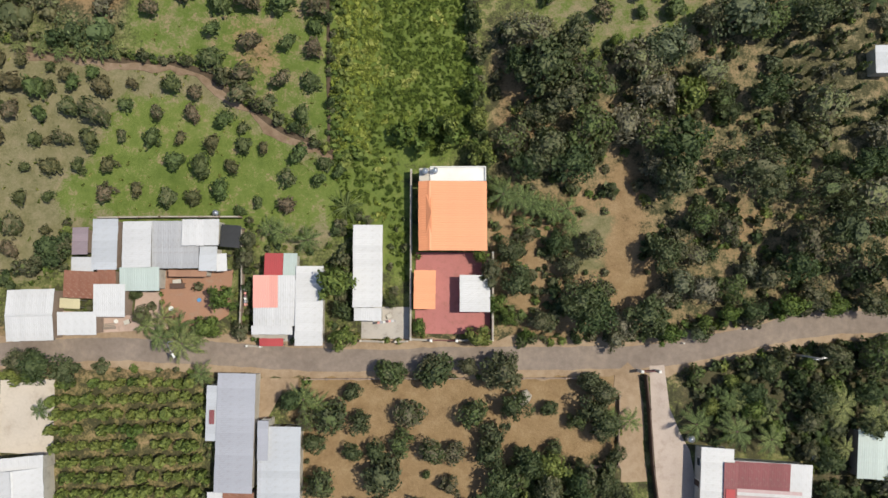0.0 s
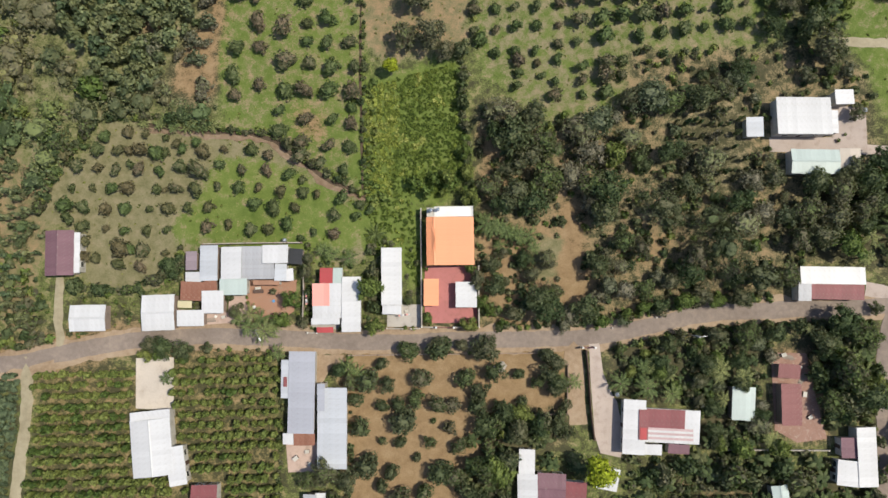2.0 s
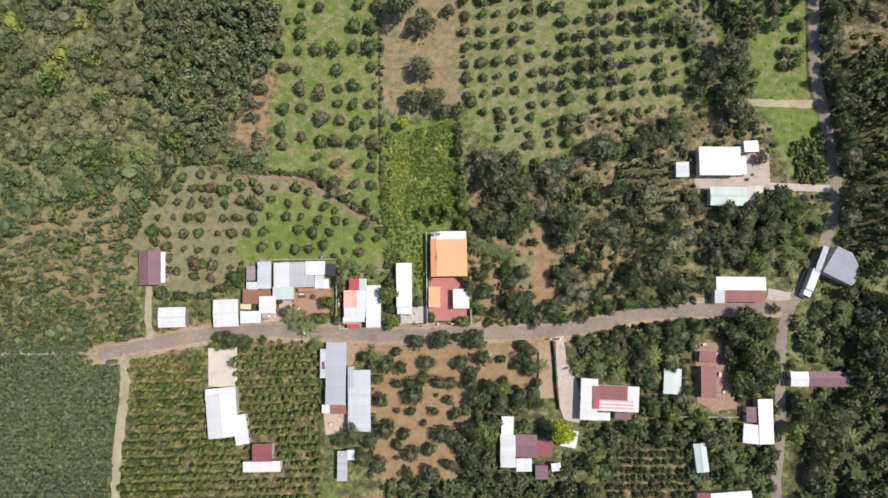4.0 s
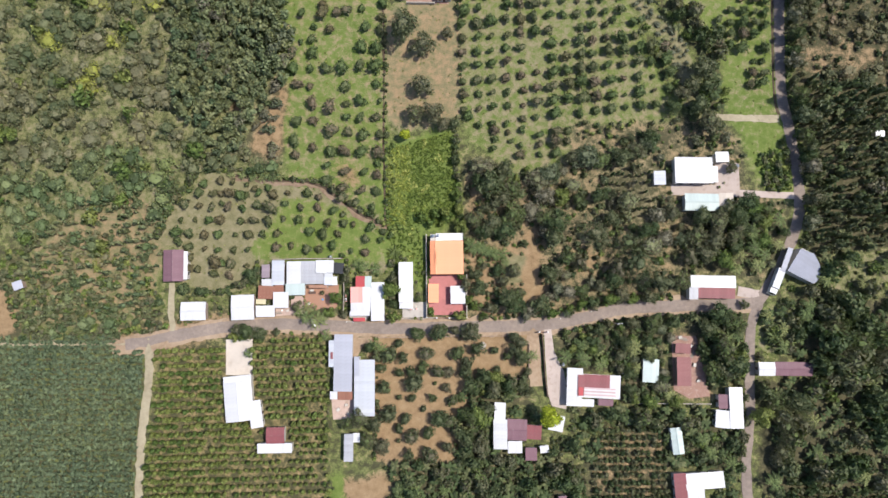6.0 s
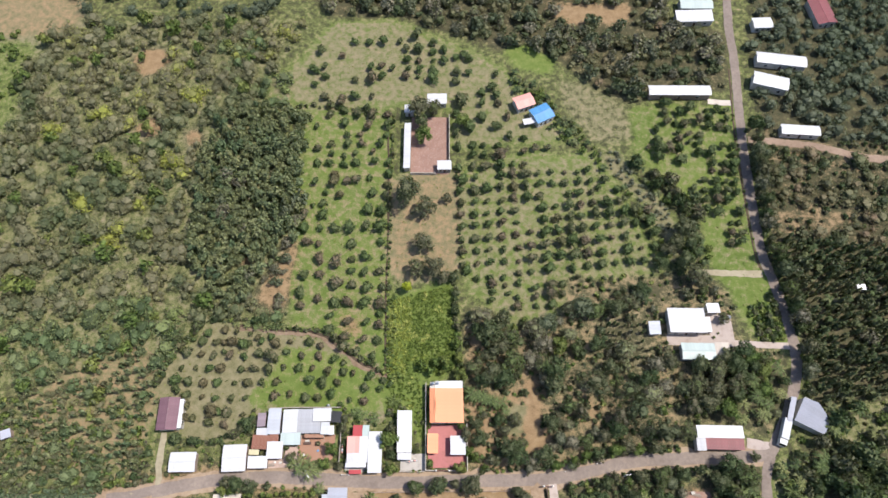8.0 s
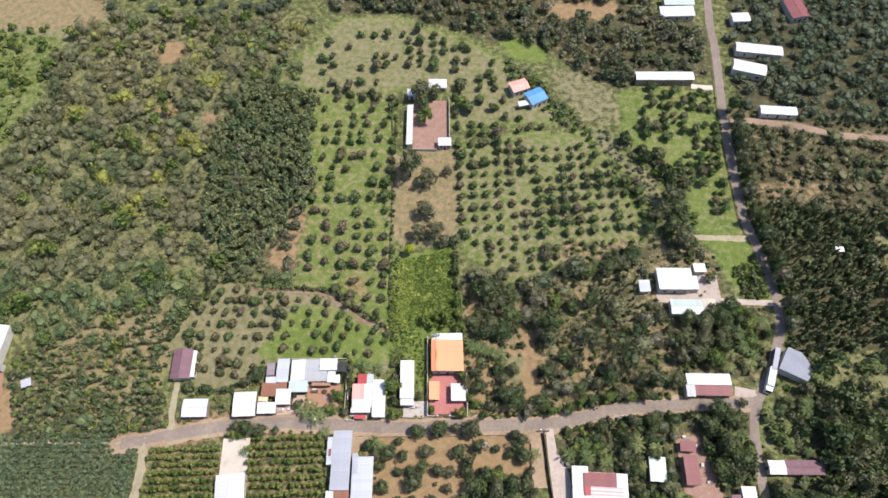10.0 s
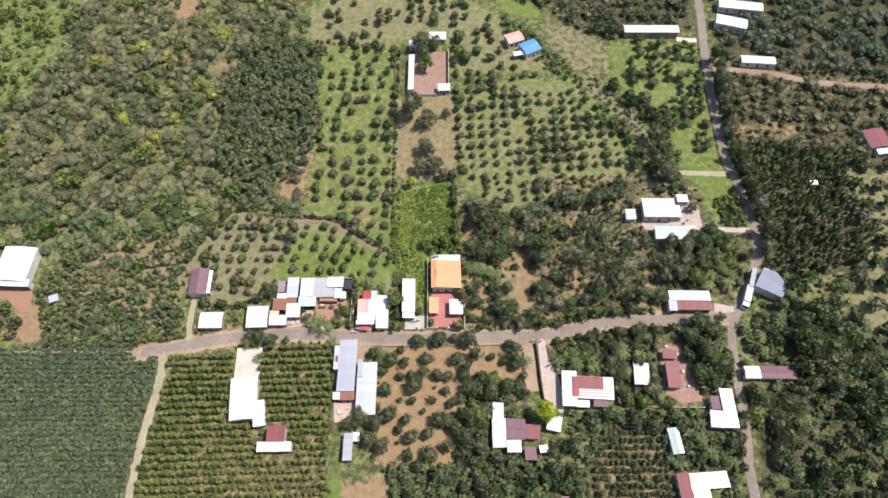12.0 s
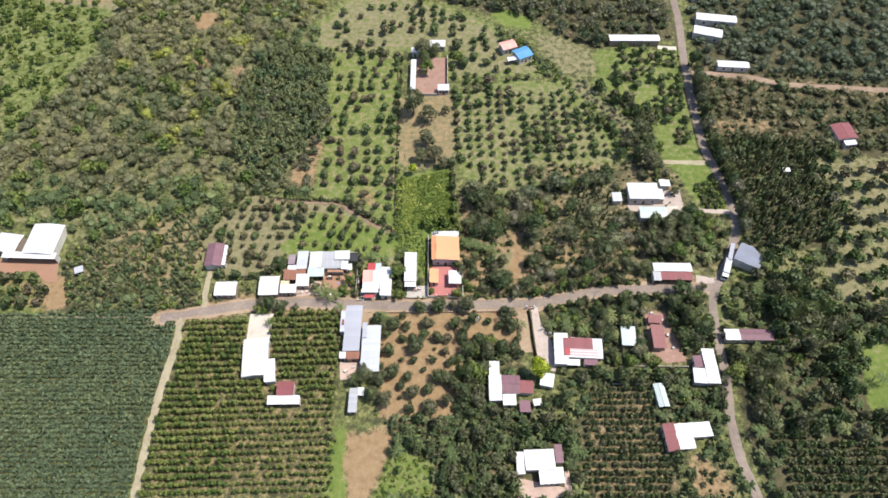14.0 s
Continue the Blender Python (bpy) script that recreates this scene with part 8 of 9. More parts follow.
LUSH.mass("scrub", "fresh bushes on the clearing behind the barn", "scrub", spots(scatter(CLR, 3.4, 94, [], 0.5), 0.6, 1.5, 94, keep=0.7), 94)
PALM.mass("palm_grove", "feathered palms round the clearing", "palms", spots(scatter(CLR, 7.0, 95, [], 0.5), 0.7, 1.2, 95, keep=0.7), 95)
WOOD.mass("garden_trees", "dark trees round the clearing", "trees", spots(scatter(CLR, 6.0, 96, [], 0.5), 0.4, 0.9, 96, 1.0, 2.6, 0.6), 96)
BUSH.mass("lane_bushes", "dark bushes beside the northern lane", "bushes", spots(scatter(Z["ne_bush"], 2.4, 92, [], 0.5), 0.7, 1.5, 92, 0.3, 2.4), 92)
for ring, seed in (([(36.5, -10.5), (44.0, -9.2), (57.0, -8.5), (56.0, -21.0), (50.0, -21.5), (38.5, -19.5)], 113), ([(53.0, -19.0), (58.0, -9.0), (70.5, -9.5), (69.5, -31.5), (55.0, -31.5)], 110), ([(53.0, -32.2), (84.0, -32.4), (84.0, -39.0), (66.0, -38.5), (52.0, -37.5)], 111), ([(77.5, -9.0), (92.0, -6.0), (91.0, -28.0), (81.5, -28.0)], 112)):
    if seed in (111, 112):
        WOOD.mass("garden_trees", "dark trees between the southern houses", "trees", spots(scatter(ring, 4.4, seed, [Z["e_yard"]], 0.5), 0.35, 0.85, seed, 1.0, 2.8, 0.7), seed)
    BUSH.mass("undergrowth", "dark shrubs between the southern houses", "undergrowth", spots(scatter(ring, 2.3, seed + 10, [Z["e_yard"]], 0.5), 0.5, 1.4, seed, 0.5, 2.5, 0.75), seed)
    LUSH.mass("garden_shrubs", "light shrubs between the southern houses", "shrubs", spots(scatter(ring, 3.6, seed + 20, [Z["e_yard"]], 0.5), 0.5, 1.3, seed, 0.5, 2.5, 0.35), seed)
BUSH.mass("weeds", "bushes on the bare corner plot", "weeds", spots(scatter(Z["se_dirt"], 2.4, 103, [], 0.5), 0.5, 1.3, 103, keep=0.55), 103)
LUSH.mass("weeds", "fresh weeds in the grassy plot", "weeds", spots(scatter(Z["s_green"], 2.0, 50, [], 0.5), 0.4, 1.0, 27), 27)

# hedges, verges and the growth between the houses
HEDGES = [
    ([(-18.6, 120.0), (-18.2, 84.0), (-18.0, 52.0), (-17.6, 24.0)], 0.9, 0.45, 0.8), ([(-74.0, 40.0), (-64.0, 40.5), (-50.0, 38.0), (-37.0, 36.0), (-27.0, 28.5), (-18.0, 23.5)], 0.8, 0.6, 1.2),
    ([(3.5, 56.0), (4.5, 40.0), (5.5, 24.0), (7.5, 14.0)], 0.7, 0.7, 1.5), ([(-88.0, 20.0), (-84.0, 30.0), (-76.0, 40.0)], 0.8, 0.8, 1.4),
    ([(5.0, 98.0), (5.5, 78.0), (6.5, 58.0)], 1.6, 0.5, 0.9), ([(-30.0, 12.0), (-29.6, 2.0), (-29.8, -5.0)], 0.7, 0.5, 1.0), ([(-16.5, 12.0), (-15.0, 8.0), (-14.6, -3.0)], 0.8, 0.7, 1.3),
    ([(-66.0, 4.0), (-58.0, 5.0), (-57.0, 11.0)], 0.8, 0.8, 1.5), ([(-60.0, -10.6), (-46.0, -10.2), (-36.0, -10.8)], 1.2, 0.5, 0.9), ([(-8.0, -11.0), (12.0, -10.9)], 1.3, 0.6, 1.1),
    ([(10.0, -5.6), (30.0, -5.2), (44.0, -2.6), (56.0, -0.2), (71.0, 0.6)], 0.8, 0.6, 1.3), ([(36.0, -10.4), (56.0, -6.4), (76.0, -5.4), (90.0, -5.0)], 0.8, 0.6, 1.2),
    ([(26.2, -11.5), (26.2, -24.0)], 1.2, 0.5, 0.9), ([(-34.8, -12.0), (-35.0, -44.0)], 1.1, 0.5, 0.9), ([(-20.6, -12.0), (-20.0, -36.0), (-20.4, -48.0)], 1.0, 0.5, 1.0),
    ([(-33.5, -53.0), (-33.0, -80.0)], 1.4, 0.4, 0.8), ([(112.5, 6.0), (113.5, 34.0), (112.0, 54.0), (110.0, 70.0), (111.5, 100.0)], 0.9, 0.8, 1.6), ([(104.5, 34.0), (106.5, 50.0)], 1.2, 0.6, 1.2),
    ([(106.8, 60.0), (105.6, 72.0), (106.8, 98.0), (108.0, 122.0)], 2.0, 0.4, 0.7), ([(-80.0, 3.0), (-72.0, 2.0), (-66.0, 3.0)], 0.7, 0.8, 1.4), ([(-86.0, -9.0), (-100.0, -11.0), (-128.0, -11.5)], 0.9, 0.6, 1.1),
    ([(-62.0, 117.0), (-52.0, 124.0), (-22.0, 121.5)], 1.5, 0.7, 1.4), ([(95.5, -8.0), (96.0, -18.0)], 1.0, 0.5, 1.0), ([(91.3, -8.0), (91.0, -26.0), (90.5, -44.0)], 0.9, 0.6, 1.2),
]
hedge = [q for i, (pts, gap, a, b) in enumerate(HEDGES) for q in spots(line_spots(pts, gap, i), a, b, i, 0.3, 2.3)]
BUSH.mass("hedges", "untrimmed hedges along the plots", "hedge", hedge[::2], 51)
LUSH.mass("hedges", "light green hedge plants along the plots", "hedge", hedge[1::4], 52)
WOOD.mass("hedge_trees", "small dark trees in the hedges", "trees", [(x, y, s * 0.5, h_) for x, y, s, h_ in hedge[3::8]], 53)
YARD = [(-90.0, 4.0), (-58.0, 6.0), (-30.0, 14.0), (-6.0, 14.0), (-5.4, 5.0), (-5.4, -5.6), (-30.0, -5.6), (-46.0, -5.4), (-64.0, -6.4), (-90.0, -10.0)]
BUSH.mass("yard_shrubs", "shrubs in the gaps between the houses", "shrubs", spots(scatter(YARD, 2.3, 54, [Z["w_orch"]], 0.5), 0.4, 1.1, 54, 0.3, 2.9, 0.55), 54)
LUSH.mass("yard_weeds", "fresh weeds in the gaps between the houses", "weeds", spots(scatter(YARD, 2.0, 55, [Z["w_orch"]], 0.5), 0.3, 0.8, 55, 0.2, 2.6, 0.55), 55)


def meadow_tone(x, y):
    """A bright strip along the western side; darker grass with pale blotches elsewhere."""
    w = float(wobble(np.array(x), np.array(y), 2.2, 7))
    if x < -10.5 + 1.6 * float(wobble(np.array(x), np.array(y), 4.0, 9)) and y > 22:
        return 0.68 + 0.22 * w
    return 0.9 if w > 0.62 else 0.2 + 0.22 * w


MEADOW = scatter(Z["meadow"], 0.72, 56, [], 0.5) + scatter(Z["meadow2"], 0.95, 57, [], 0.5)
MEAD.mass("tall_grass", "tall grass of the wet meadow, yellow-green to dark", "grass", spots(MEADOW, 0.5, 1.15, 56, keep=0.9), 56, meadow_tone)
LUSH.mass("meadow_bushes", "leafy bushes along the furrow beside the meadow", "bushes", spots(scatter([(-17.2, 50.0), (-15.4, 50.0), (-15.0, 30.0), (-12.5, 22.0), (-17.0, 20.0)], 1.5, 58, [], 0.5), 0.6, 1.3, 57, keep=0.8), 57)
FREM.mass("meadow_shrubs", "pale green shrubs behind the orange-roofed house", "shrubs", spots(scatter([(-7.0, 27.0), (4.0, 27.5), (5.0, 22.5), (-2.0, 21.8), (-6.5, 23.0)], 2.6, 59, [], 0.5), 0.5, 0.9, 59), 59)
for key, gap, seed in (("w_orch", 2.4, 61), ("n_orch", 2.6, 62), ("big_orch", 2.8, 63), ("ne_orch", 2.6, 64), ("n_plot", 2.2, 65), ("ne_grass", 2.2, 66), ("corner_grass", 2.0, 67), ("e_clear", 2.2, 68), ("far_orch", 3.0, 69), ("dry_n", 2.6, 70)):
    TUFT.mass("grass_tufts", "uneven grass tufts under the trees", "grass", spots(scatter(Z[key], gap, seed, [], 0.5), 0.35, 0.9, seed, 0.2, 2.2, 0.6), seed, drift(8, seed, 0.5, 0.4))

# ---------------------------------------------------------------- field crops
VINES = spots(grid((-60, -40), (1.8, 0.05), (0.86, 2.28), 60, 40, Z["crop_pep"], 41, 0.2, 0.03), 1.05, 1.5, 15, 0.9, 3.0)
PEP.mass("pepper_field", "rows of green pepper vines on posts", "crop", [(x, y, q * (0.8 if y < -44 and x > -64 else 1.0), h_) for x, y, q, h_ in VINES], 15, drift(14, 11, 0.5, 0.3))
CROP_ROWS = spots(grid((-120, -40), (1.05, 0.0), (0.0, 1.5), 110, 60, Z["crop_dark"], 42, 0.22, 0.0), 1.0, 1.35, 16, 0.5, 2.6)
CROP.mass("crop_field", "dense grey-green crop in fine rows", "crop", CROP_ROWS, 16, drift(10, 12, 0.5, 0.3))
PEPD.mass("coffee_field", "rows of dark coffee bushes on reddish soil", "crop", spots(grid((55, -55), (1.6, 0.0), (0.1, 2.2), 40, 30, Z["se_rows"], 43, 0.25, 0.08), 0.95, 1.4, 17), 17)
NORTHERN = [(-240.0, 166.0), (-60.0, 166.0), (-60.0, 186.0), (90.0, 186.0), (92.0, 178.0), (112.0, 182.0), (130.0, 186.0), (210.0, 186.0), (230.0, 212.0), (-250.0, 212.0)]
MIST.mass("woodland", "distant woods beyond the northern houses", "woods", spots(scatter(NORTHERN, 9.5, 120, [Z["nw_field"]], 0.5), 0.6, 1.2, 120, 1.8, 3.8, 0.9), 120, drift(16, 25, 0.4, 0.4))
GRN.mass("woodland", "green trees between the dry wood and the far orchard", "woods", spots(scatter([(-88.0, 158.6), (-70.1, 157.0), (-53.4, 127.2), (-61.7, 114.2), (-80.2, 127.2)], 6.0, 122, [], 0.5), 0.5, 0.95, 122, 1.0, 2.8, 0.9), 122)
BUSH.mass("scrub", "dark bushes between the slender shrubs", "scrub", spots(scatter(Z["w_slim"], 4.5, 121, [], 0.5), 0.7, 1.5, 121, keep=0.3), 121)
FILL = [(-16.0, -50.0), (4.0, -36.0), (14.0, -32.0), (38.0, -31.5), (92.0, -33.0), (92.0, -80.0), (-12.0, -80.0)]
OUT = [Z["se_rows"], Z["se_dirt"], Z["s_green"], Z["s_dirt"], Z["s_orch"], Z["e_yard"]]
BANA.mass("banana_plants", "banana plants in the southern gardens", "banana plants", spots(scatter(FILL, 3.4, 81, OUT, 0.5), 0.8, 1.4, 81, 0.8, 2.6, 0.6), 81)
BUSH.mass("undergrowth", "shrubs in the southern gardens", "undergrowth", spots(scatter(FILL, 2.8, 82, OUT, 0.5), 0.6, 1.5, 82, 0.4, 2.3, 0.7), 82)
WOOD.mass("garden_trees", "trees in the southern gardens", "trees", spots(scatter(FILL, 6.0, 83, OUT, 0.5), 0.45, 0.95, 83, 1.0, 2.8, 0.6), 83)
FREM.mass("scrub_trees", "light green trees on the open western land", "trees", spots(scatter(Z["w_open"], 6.0, 84, [], 0.5), 0.5, 1.2, 84, keep=0.6), 84)

# ---------------------------------------------------------------- ditch, fences and roadside things
M["mud"] = road_mat("ditch_mud", (0.050, 0.038, 0.026), (0.085, 0.062, 0.042), (0.130, 0.095, 0.065), 5)
M["yellow_sheet"] = solid_mat("yellow_sheet", (0.58, 0.52, 0.33), (0.50, 0.45, 0.29), 0.6, 1.0, 0.1)
M["old_wood"] = solid_mat("old_wood", (0.30, 0.25, 0.21), (0.22, 0.18, 0.15), 0.85, 2.0, 0.3)
M["bank"] = road_mat("earth_bank", (0.150, 0.100, 0.062), (0.220, 0.155, 0.105), (0.300, 0.225, 0.165), 6)
DITCH = [(-66.0, 38.6), (-58.0, 37.6), (-50.0, 36.8), (-42.9, 36.5), (-37.6, 34.9), (-34.0, 32.2), (-30.4, 29.6), (-25.0, 25.9), (-19.7, 23.9), (-17.2, 22.4)]
ribbon("ditch_bank", [(x + 0.1, y - 0.6) for x, y in DITCH], 1.7, 0.0, M["bank"], "bare earth bank along the ditch", "bank", 21, 0.9)
ribbon("ditch", DITCH, 0.9, 0.03, M["mud"], "dark muddy ditch between two orchards", "ditch", 22, 0.4)
ribbon("drain", [(106.4, 58.0), (105.3, 67.0), (106.3, 99.0), (107.4, 116.0), (110.2, 142.0)], 0.6, 0.02, M["mud"], "narrow dark roadside drain", "drain", 23, 0.1)
ribbon("path", [(-17.9, 24.0), (-18.6, 52.0), (-18.9, 84.0), (-20.5, 119.0)], 0.5, -0.005, M["mud"], "narrow dark furrow along the orchard edge", "furrow", 24, 0.2)
for x, y, s in ((-65.9, 38.9, 0.95), (-62.4, 38.3, 1.0), (-59.2, 37.7, 1.05), (-56.1, 37.6, 1.0), (-53.1, 37.7, 1.1), (-50.5, 38.2, 1.0), (-54.6, 39.6, 1.0), (-60.8, 39.8, 1.0)):
    PALM.put(rnd.randrange(3), x, y, s * 0.62, rnd.uniform(0, 360), "palms above the ditch", 0.7, "low spiky palm at the edge of the ditch")

SPIKE.put(0, -14.9, 14.2, 1.15, 10, label="big spiky pandan clump beside the long roof")
SPIKE.put(1, 1.2, 26.2, 0.9, 50, label="spiky pandan clump at the meadow edge")
for x, y, s in ((41.2, -37.1, 0.95), (43.9, -38.6, 1.05), (47.2, -36.2, 1.0), (50.6, -37.0, 1.05), (46.4, -40.6, 1.0), (49.8, -41.4, 0.95), (53.4, -39.4, 0.9), (97.0, 19.0, 0.9), (100.4, 17.4, 1.0), (98.6, 13.6, 0.9), (94.0, 16.2, 0.85)):
    SPIKE.put(rnd.randrange(2), x, y, s, rnd.uniform(0, 360), "spiky pandans in the gardens", 1.0, "big grey-green spiky pandan rosette")
run_wall("low brown block wall along the durian garden", [(-20.6, -11.9), (-7.9, -11.7), (3.0, -11.6)], 0.6, M["blockwork"], 0.15, coping=False)
run_wall("low brown block wall along the durian garden", [(12.0, -11.5), (21.5, -11.4)], 0.6, M["blockwork"], 0.15, coping=False)
run_wall("dark weathered fence between lane and driveway", [(30.2, -10.9), (30.6, -15.7), (31.0, -24.0), (31.6, -29.5)], 1.5, M["dark_wood"], 0.2, coping=False)
run_wall("pale wall along the parched plot", [(59.2, -31.7), (81.0, -31.9)], 0.9, M["pale_concrete"], 0.12)
run_wall("low pale wall of the plot", [(55.5, -37.8), (68.0, -38.0)], 0.8, M["pale_concrete"], 0.1)
run_wall("low dark wall of the durian garden", [(16.0, -24.6), (26.0, -24.2), (26.3, -14.0)], 0.8, M["blockwork"], 0.15, coping=False)
run_wall("brick garden wall by the patio", [(-30.6, 10.6), (-30.3, 2.0), (-30.4, -5.4)], 1.3, M["blockwork"], 0.15)
run_wall("long garden wall behind the huts", [(-52.2, 12.1), (-43.0, 12.3), (-31.0, 12.4)], 1.2, M["blockwork"], 0.15)
gate(30.6, -10.2, 2.2, "small dark red gate at the driveway")


def street_lamp(x, y, turn, label):
    ob = thing("street_lamp", pose(x, y, 0, 0, 0, turn), label, "street lamp")
    part("pole", Geo().tube([(0, 0, -0.3), (0, 0, 3.0), (0, 0, 5.6)], [0.09, 0.075, 0.06], 9), M["steel"], ob, smooth=True)
    part("arm", Geo().tube([(0, 0, 5.5), (0.25, 0, 6.0), (0.9, 0, 6.3), (1.9, 0, 6.35)], [0.05, 0.045, 0.04, 0.035], 7), M["steel"], ob, smooth=True)
    part("lamp_head", Geo().box(1.8, 2.5, -0.14, 0.14, 6.28, 6.42, 0.05), M["white_paint"], ob)
    part("base_plate", Geo().box(-0.2, 0.2, -0.2, 0.2, -0.1, 0.04), M["steel"], ob)


street_lamp(-39.2, -6.2, -58, "grey steel street lamp with a white head over the road")


def utility_pole(x, y, turn):
    ob = thing("utility_pole", pose(x, y, 0, 0, 0, turn), "pale concrete utility pole with two crossarms", "utility pole")
    part("pole", Geo().tube([(0, 0, -0.4), (0, 0, 4.0), (0, 0, 8.2)], [0.17, 0.14, 0.10], 8), M["concrete"], ob, smooth=True)
    for z in (7.3, 7.9):
        a = part("crossarm", Geo().box(-0.9, 0.9, -0.05, 0.05, z, z + 0.1), M["steel"], ob)
        for u in (-0.8, -0.3, 0.3, 0.8):
            part("insulator", Geo().tube([(u, 0, z + 0.1), (u, 0, z + 0.2), (u, 0, z + 0.26)], [0.05, 0.06, 0.02], 7), M["steel"], a)


utility_pole(52.4, -7.6, 10)

for x, y in ((36.0, -6.1), (45.5, -3.9), (57.0, -0.9)):
    ob = thing("marker_post", pose(x, y, 0), "small white roadside marker post", "marker post", "roadside markers")
    part("post", Geo().box(-0.11, 0.11, -0.11, 0.11, -0.1, 0.75, 0.04), M["white_paint"], ob)
    part("band", Geo().box(-0.114, 0.114, -0.114, 0.114, 0.5, 0.62), M["red_sheet"], ob)


def boulder(x, y, s, seed, label):
    rs = np.random.RandomState(seed)
    qv, qf = QS[3]
    v = qv * (1 + 0.16 * np.sin(qv @ rs.normal(0, 2.5, (3, 3)) + 1.0).sum(1, keepdims=True) * 0.6) * np.array([1.1, 0.9, 0.7]) * s
    bm = bmesh.new()
    vs = [bm.verts.new(q) for q in (v + np.array([0, 0, 0.35 * s])).tolist()]
    for f in qf.tolist():
        bm.faces.new([vs[i] for i in f])
    bmesh.ops.remove_doubles(bm, verts=bm.verts, dist=0.001)
    me = bpy.data.meshes.new("boulder")
    bm.to_mesh(me)
    bm.free()
    me.shade_smooth()
    me.materials.append(M["stone"])
    ob = new("boulder", me)
    ob.matrix_basis = pose(x, y, 0, 0, 0, seed * 37)
    tagged(ob, label, "boulder")


boulder(12.2, -14.4, 1.1, 1, "big pale boulder among the durian trees")
boulder(10.4, -14.9, 0.8, 2, "pale boulder beside a larger one")
boulder(-21.9, 25.6, 0.5, 3, "grey stone on the ditch bank")


def truck(x, y, turn):
    """A box truck: x along, the cab at +x."""
    ob = thing("truck", pose(x, y, 0, 0, 0, turn), "white and silver box truck parked at the junction", "truck")
    part("chassis", Geo().box(-4.1, 4.0, -0.45, 0.45, 0.55, 0.85), M["rubber"], ob)
    box = part("cargo_box", Geo().box(-4.2, 2.1, -1.12, 1.12, 0.85, 3.05, 0.06), M["pale_blue_sheet"], ob, "silver ribbed cargo box")
    for k in range(9):
        part("rib", Geo().box(-4.0 + k * 0.72, -3.94 + k * 0.72, -1.13, 1.13, 3.05, 3.09), M["white_paint"], box)
    cab = Geo().add([(2.25, -1.08, 0.6), (4.2, -1.08, 0.6), (4.2, 1.08, 0.6), (2.25, 1.08, 0.6), (2.25, -1.08, 2.6), (3.75, -1.0, 2.6), (3.75, 1.0, 2.6), (2.25, 1.08, 2.6), (4.15, -1.06, 1.6), (4.15, 1.06, 1.6)],
                    [(3, 2, 1, 0), (4, 5, 6, 7), (0, 4, 7, 3), (0, 1, 8, 5, 4), (2, 3, 7, 6, 9), (1, 2, 9, 8), (8, 9, 6, 5)])
    c = part("cab", cab, M["white_paint"], ob, "white driver's cab")
    part("windscreen", Geo().add([(4.16, -0.95, 1.68), (4.16, 0.95, 1.68), (3.83, 0.9, 2.48), (3.83, -0.9, 2.48)], [(0, 1, 2, 3)]), M["dark_glass"], c)
    for s in (-1, 1):
        part("headlight", Geo().box(4.18, 4.24, s * 0.8 - 0.15, s * 0.8 + 0.15, 0.85, 1.05), M["dark_glass"], c)
        part("mirror", Geo().box(3.9, 3.98, s * 1.2 - 0.08, s * 1.2 + 0.08, 1.7, 2.1), M["rubber"], c)
        for px in (3.1, -2.0, -3.1):
            w_ = part("wheel", Geo().tube([(px, s * 0.78, 0.48), (px, s * 1.08, 0.48)], [0.48, 0.48], 14), M["rubber"], ob)
            part("rim", Geo().tube([(px, s * 1.04, 0.48), (px, s * 1.1, 0.48)], [0.24, 0.22], 10), M["steel"], w_)


truck(102.0, 5.0, 247)
h = thing("roof_panel", pose(-33.4, -16.9, 3.2, 0, 0, 0), "small maroon sheet on a pale roof", "roof panel")
slope(h, (0, 0.8, 0.06), (0.7, 0, 0), (0, -2.0, 0.0), M["maroon_sheet"], random.Random(8))

# odds and ends in the yards
for x, y, s, t in ((-29.2, -32.0, 1.0, 10), (-31.6, -33.4, 1.2, 40), (-28.6, -34.6, 0.9, 70), (-40.2, 2.4, 1.3, 5), (-47.6, -3.6, 0.9, 20), (72.5, -11.9, 1.1, 15), (75.8, -14.6, 1.0, 50), (76.6, -20.2, 1.2, 80), (77.6, -25.0, 1.0, 33), (52.5, -20.8, 1.0, 12), (-8.2, -2.4, 0.8, 25), (90.6, 39.6, 1.0, 66)):
    ob = thing("crate", pose(x, y, 0.03, 0, 0, t), "weathered wooden crate standing in a yard", "crate", "crates in the yards")
    part("box", Geo().box(-0.45 * s, 0.45 * s, -0.32 * s, 0.32 * s, 0, 0.5 * s, 0.03), M["dark_wood"], ob)
    part("lid", Geo().box(-0.48 * s, 0.48 * s, -0.35 * s, 0.35 * s, 0.5 * s, 0.56 * s, 0.01), M["plaster"], ob)
water_tank(36.6, -20.0, 0.0, 1.1)
water_tank(54.4, -22.4, 0.0, 1.0)
water_tank(-34.6, 12.9, 0.0, 1.0)
water_tank(92.0, 41.2, 0.06, 1.1)
water_tank(-65.6, -24.4, 0.05, 1.0)


# ---------------------------------------------------------------- small things in the yards
house("low shelter of pale yellow sheets", -55.4, -0.9, 3.0, 1.5, "yellow_sheet", "shed_s", -2, 2.0, 0.12, name="shelter", category="shelter", open_side="nsew", over=0.1)
for x, y, s in ((-48.6, 0.7, 1.1), (-46.1, 0.6, 0.9), (-37.1, 1.9, 1.1), (-44.0, -1.1, 1.0)):
    BUSH.put(rnd.randrange(4), x, y, s, rnd.uniform(0, 360), "pruned bushes on the patio", 1.2, "dark rounded bush beside the patio")


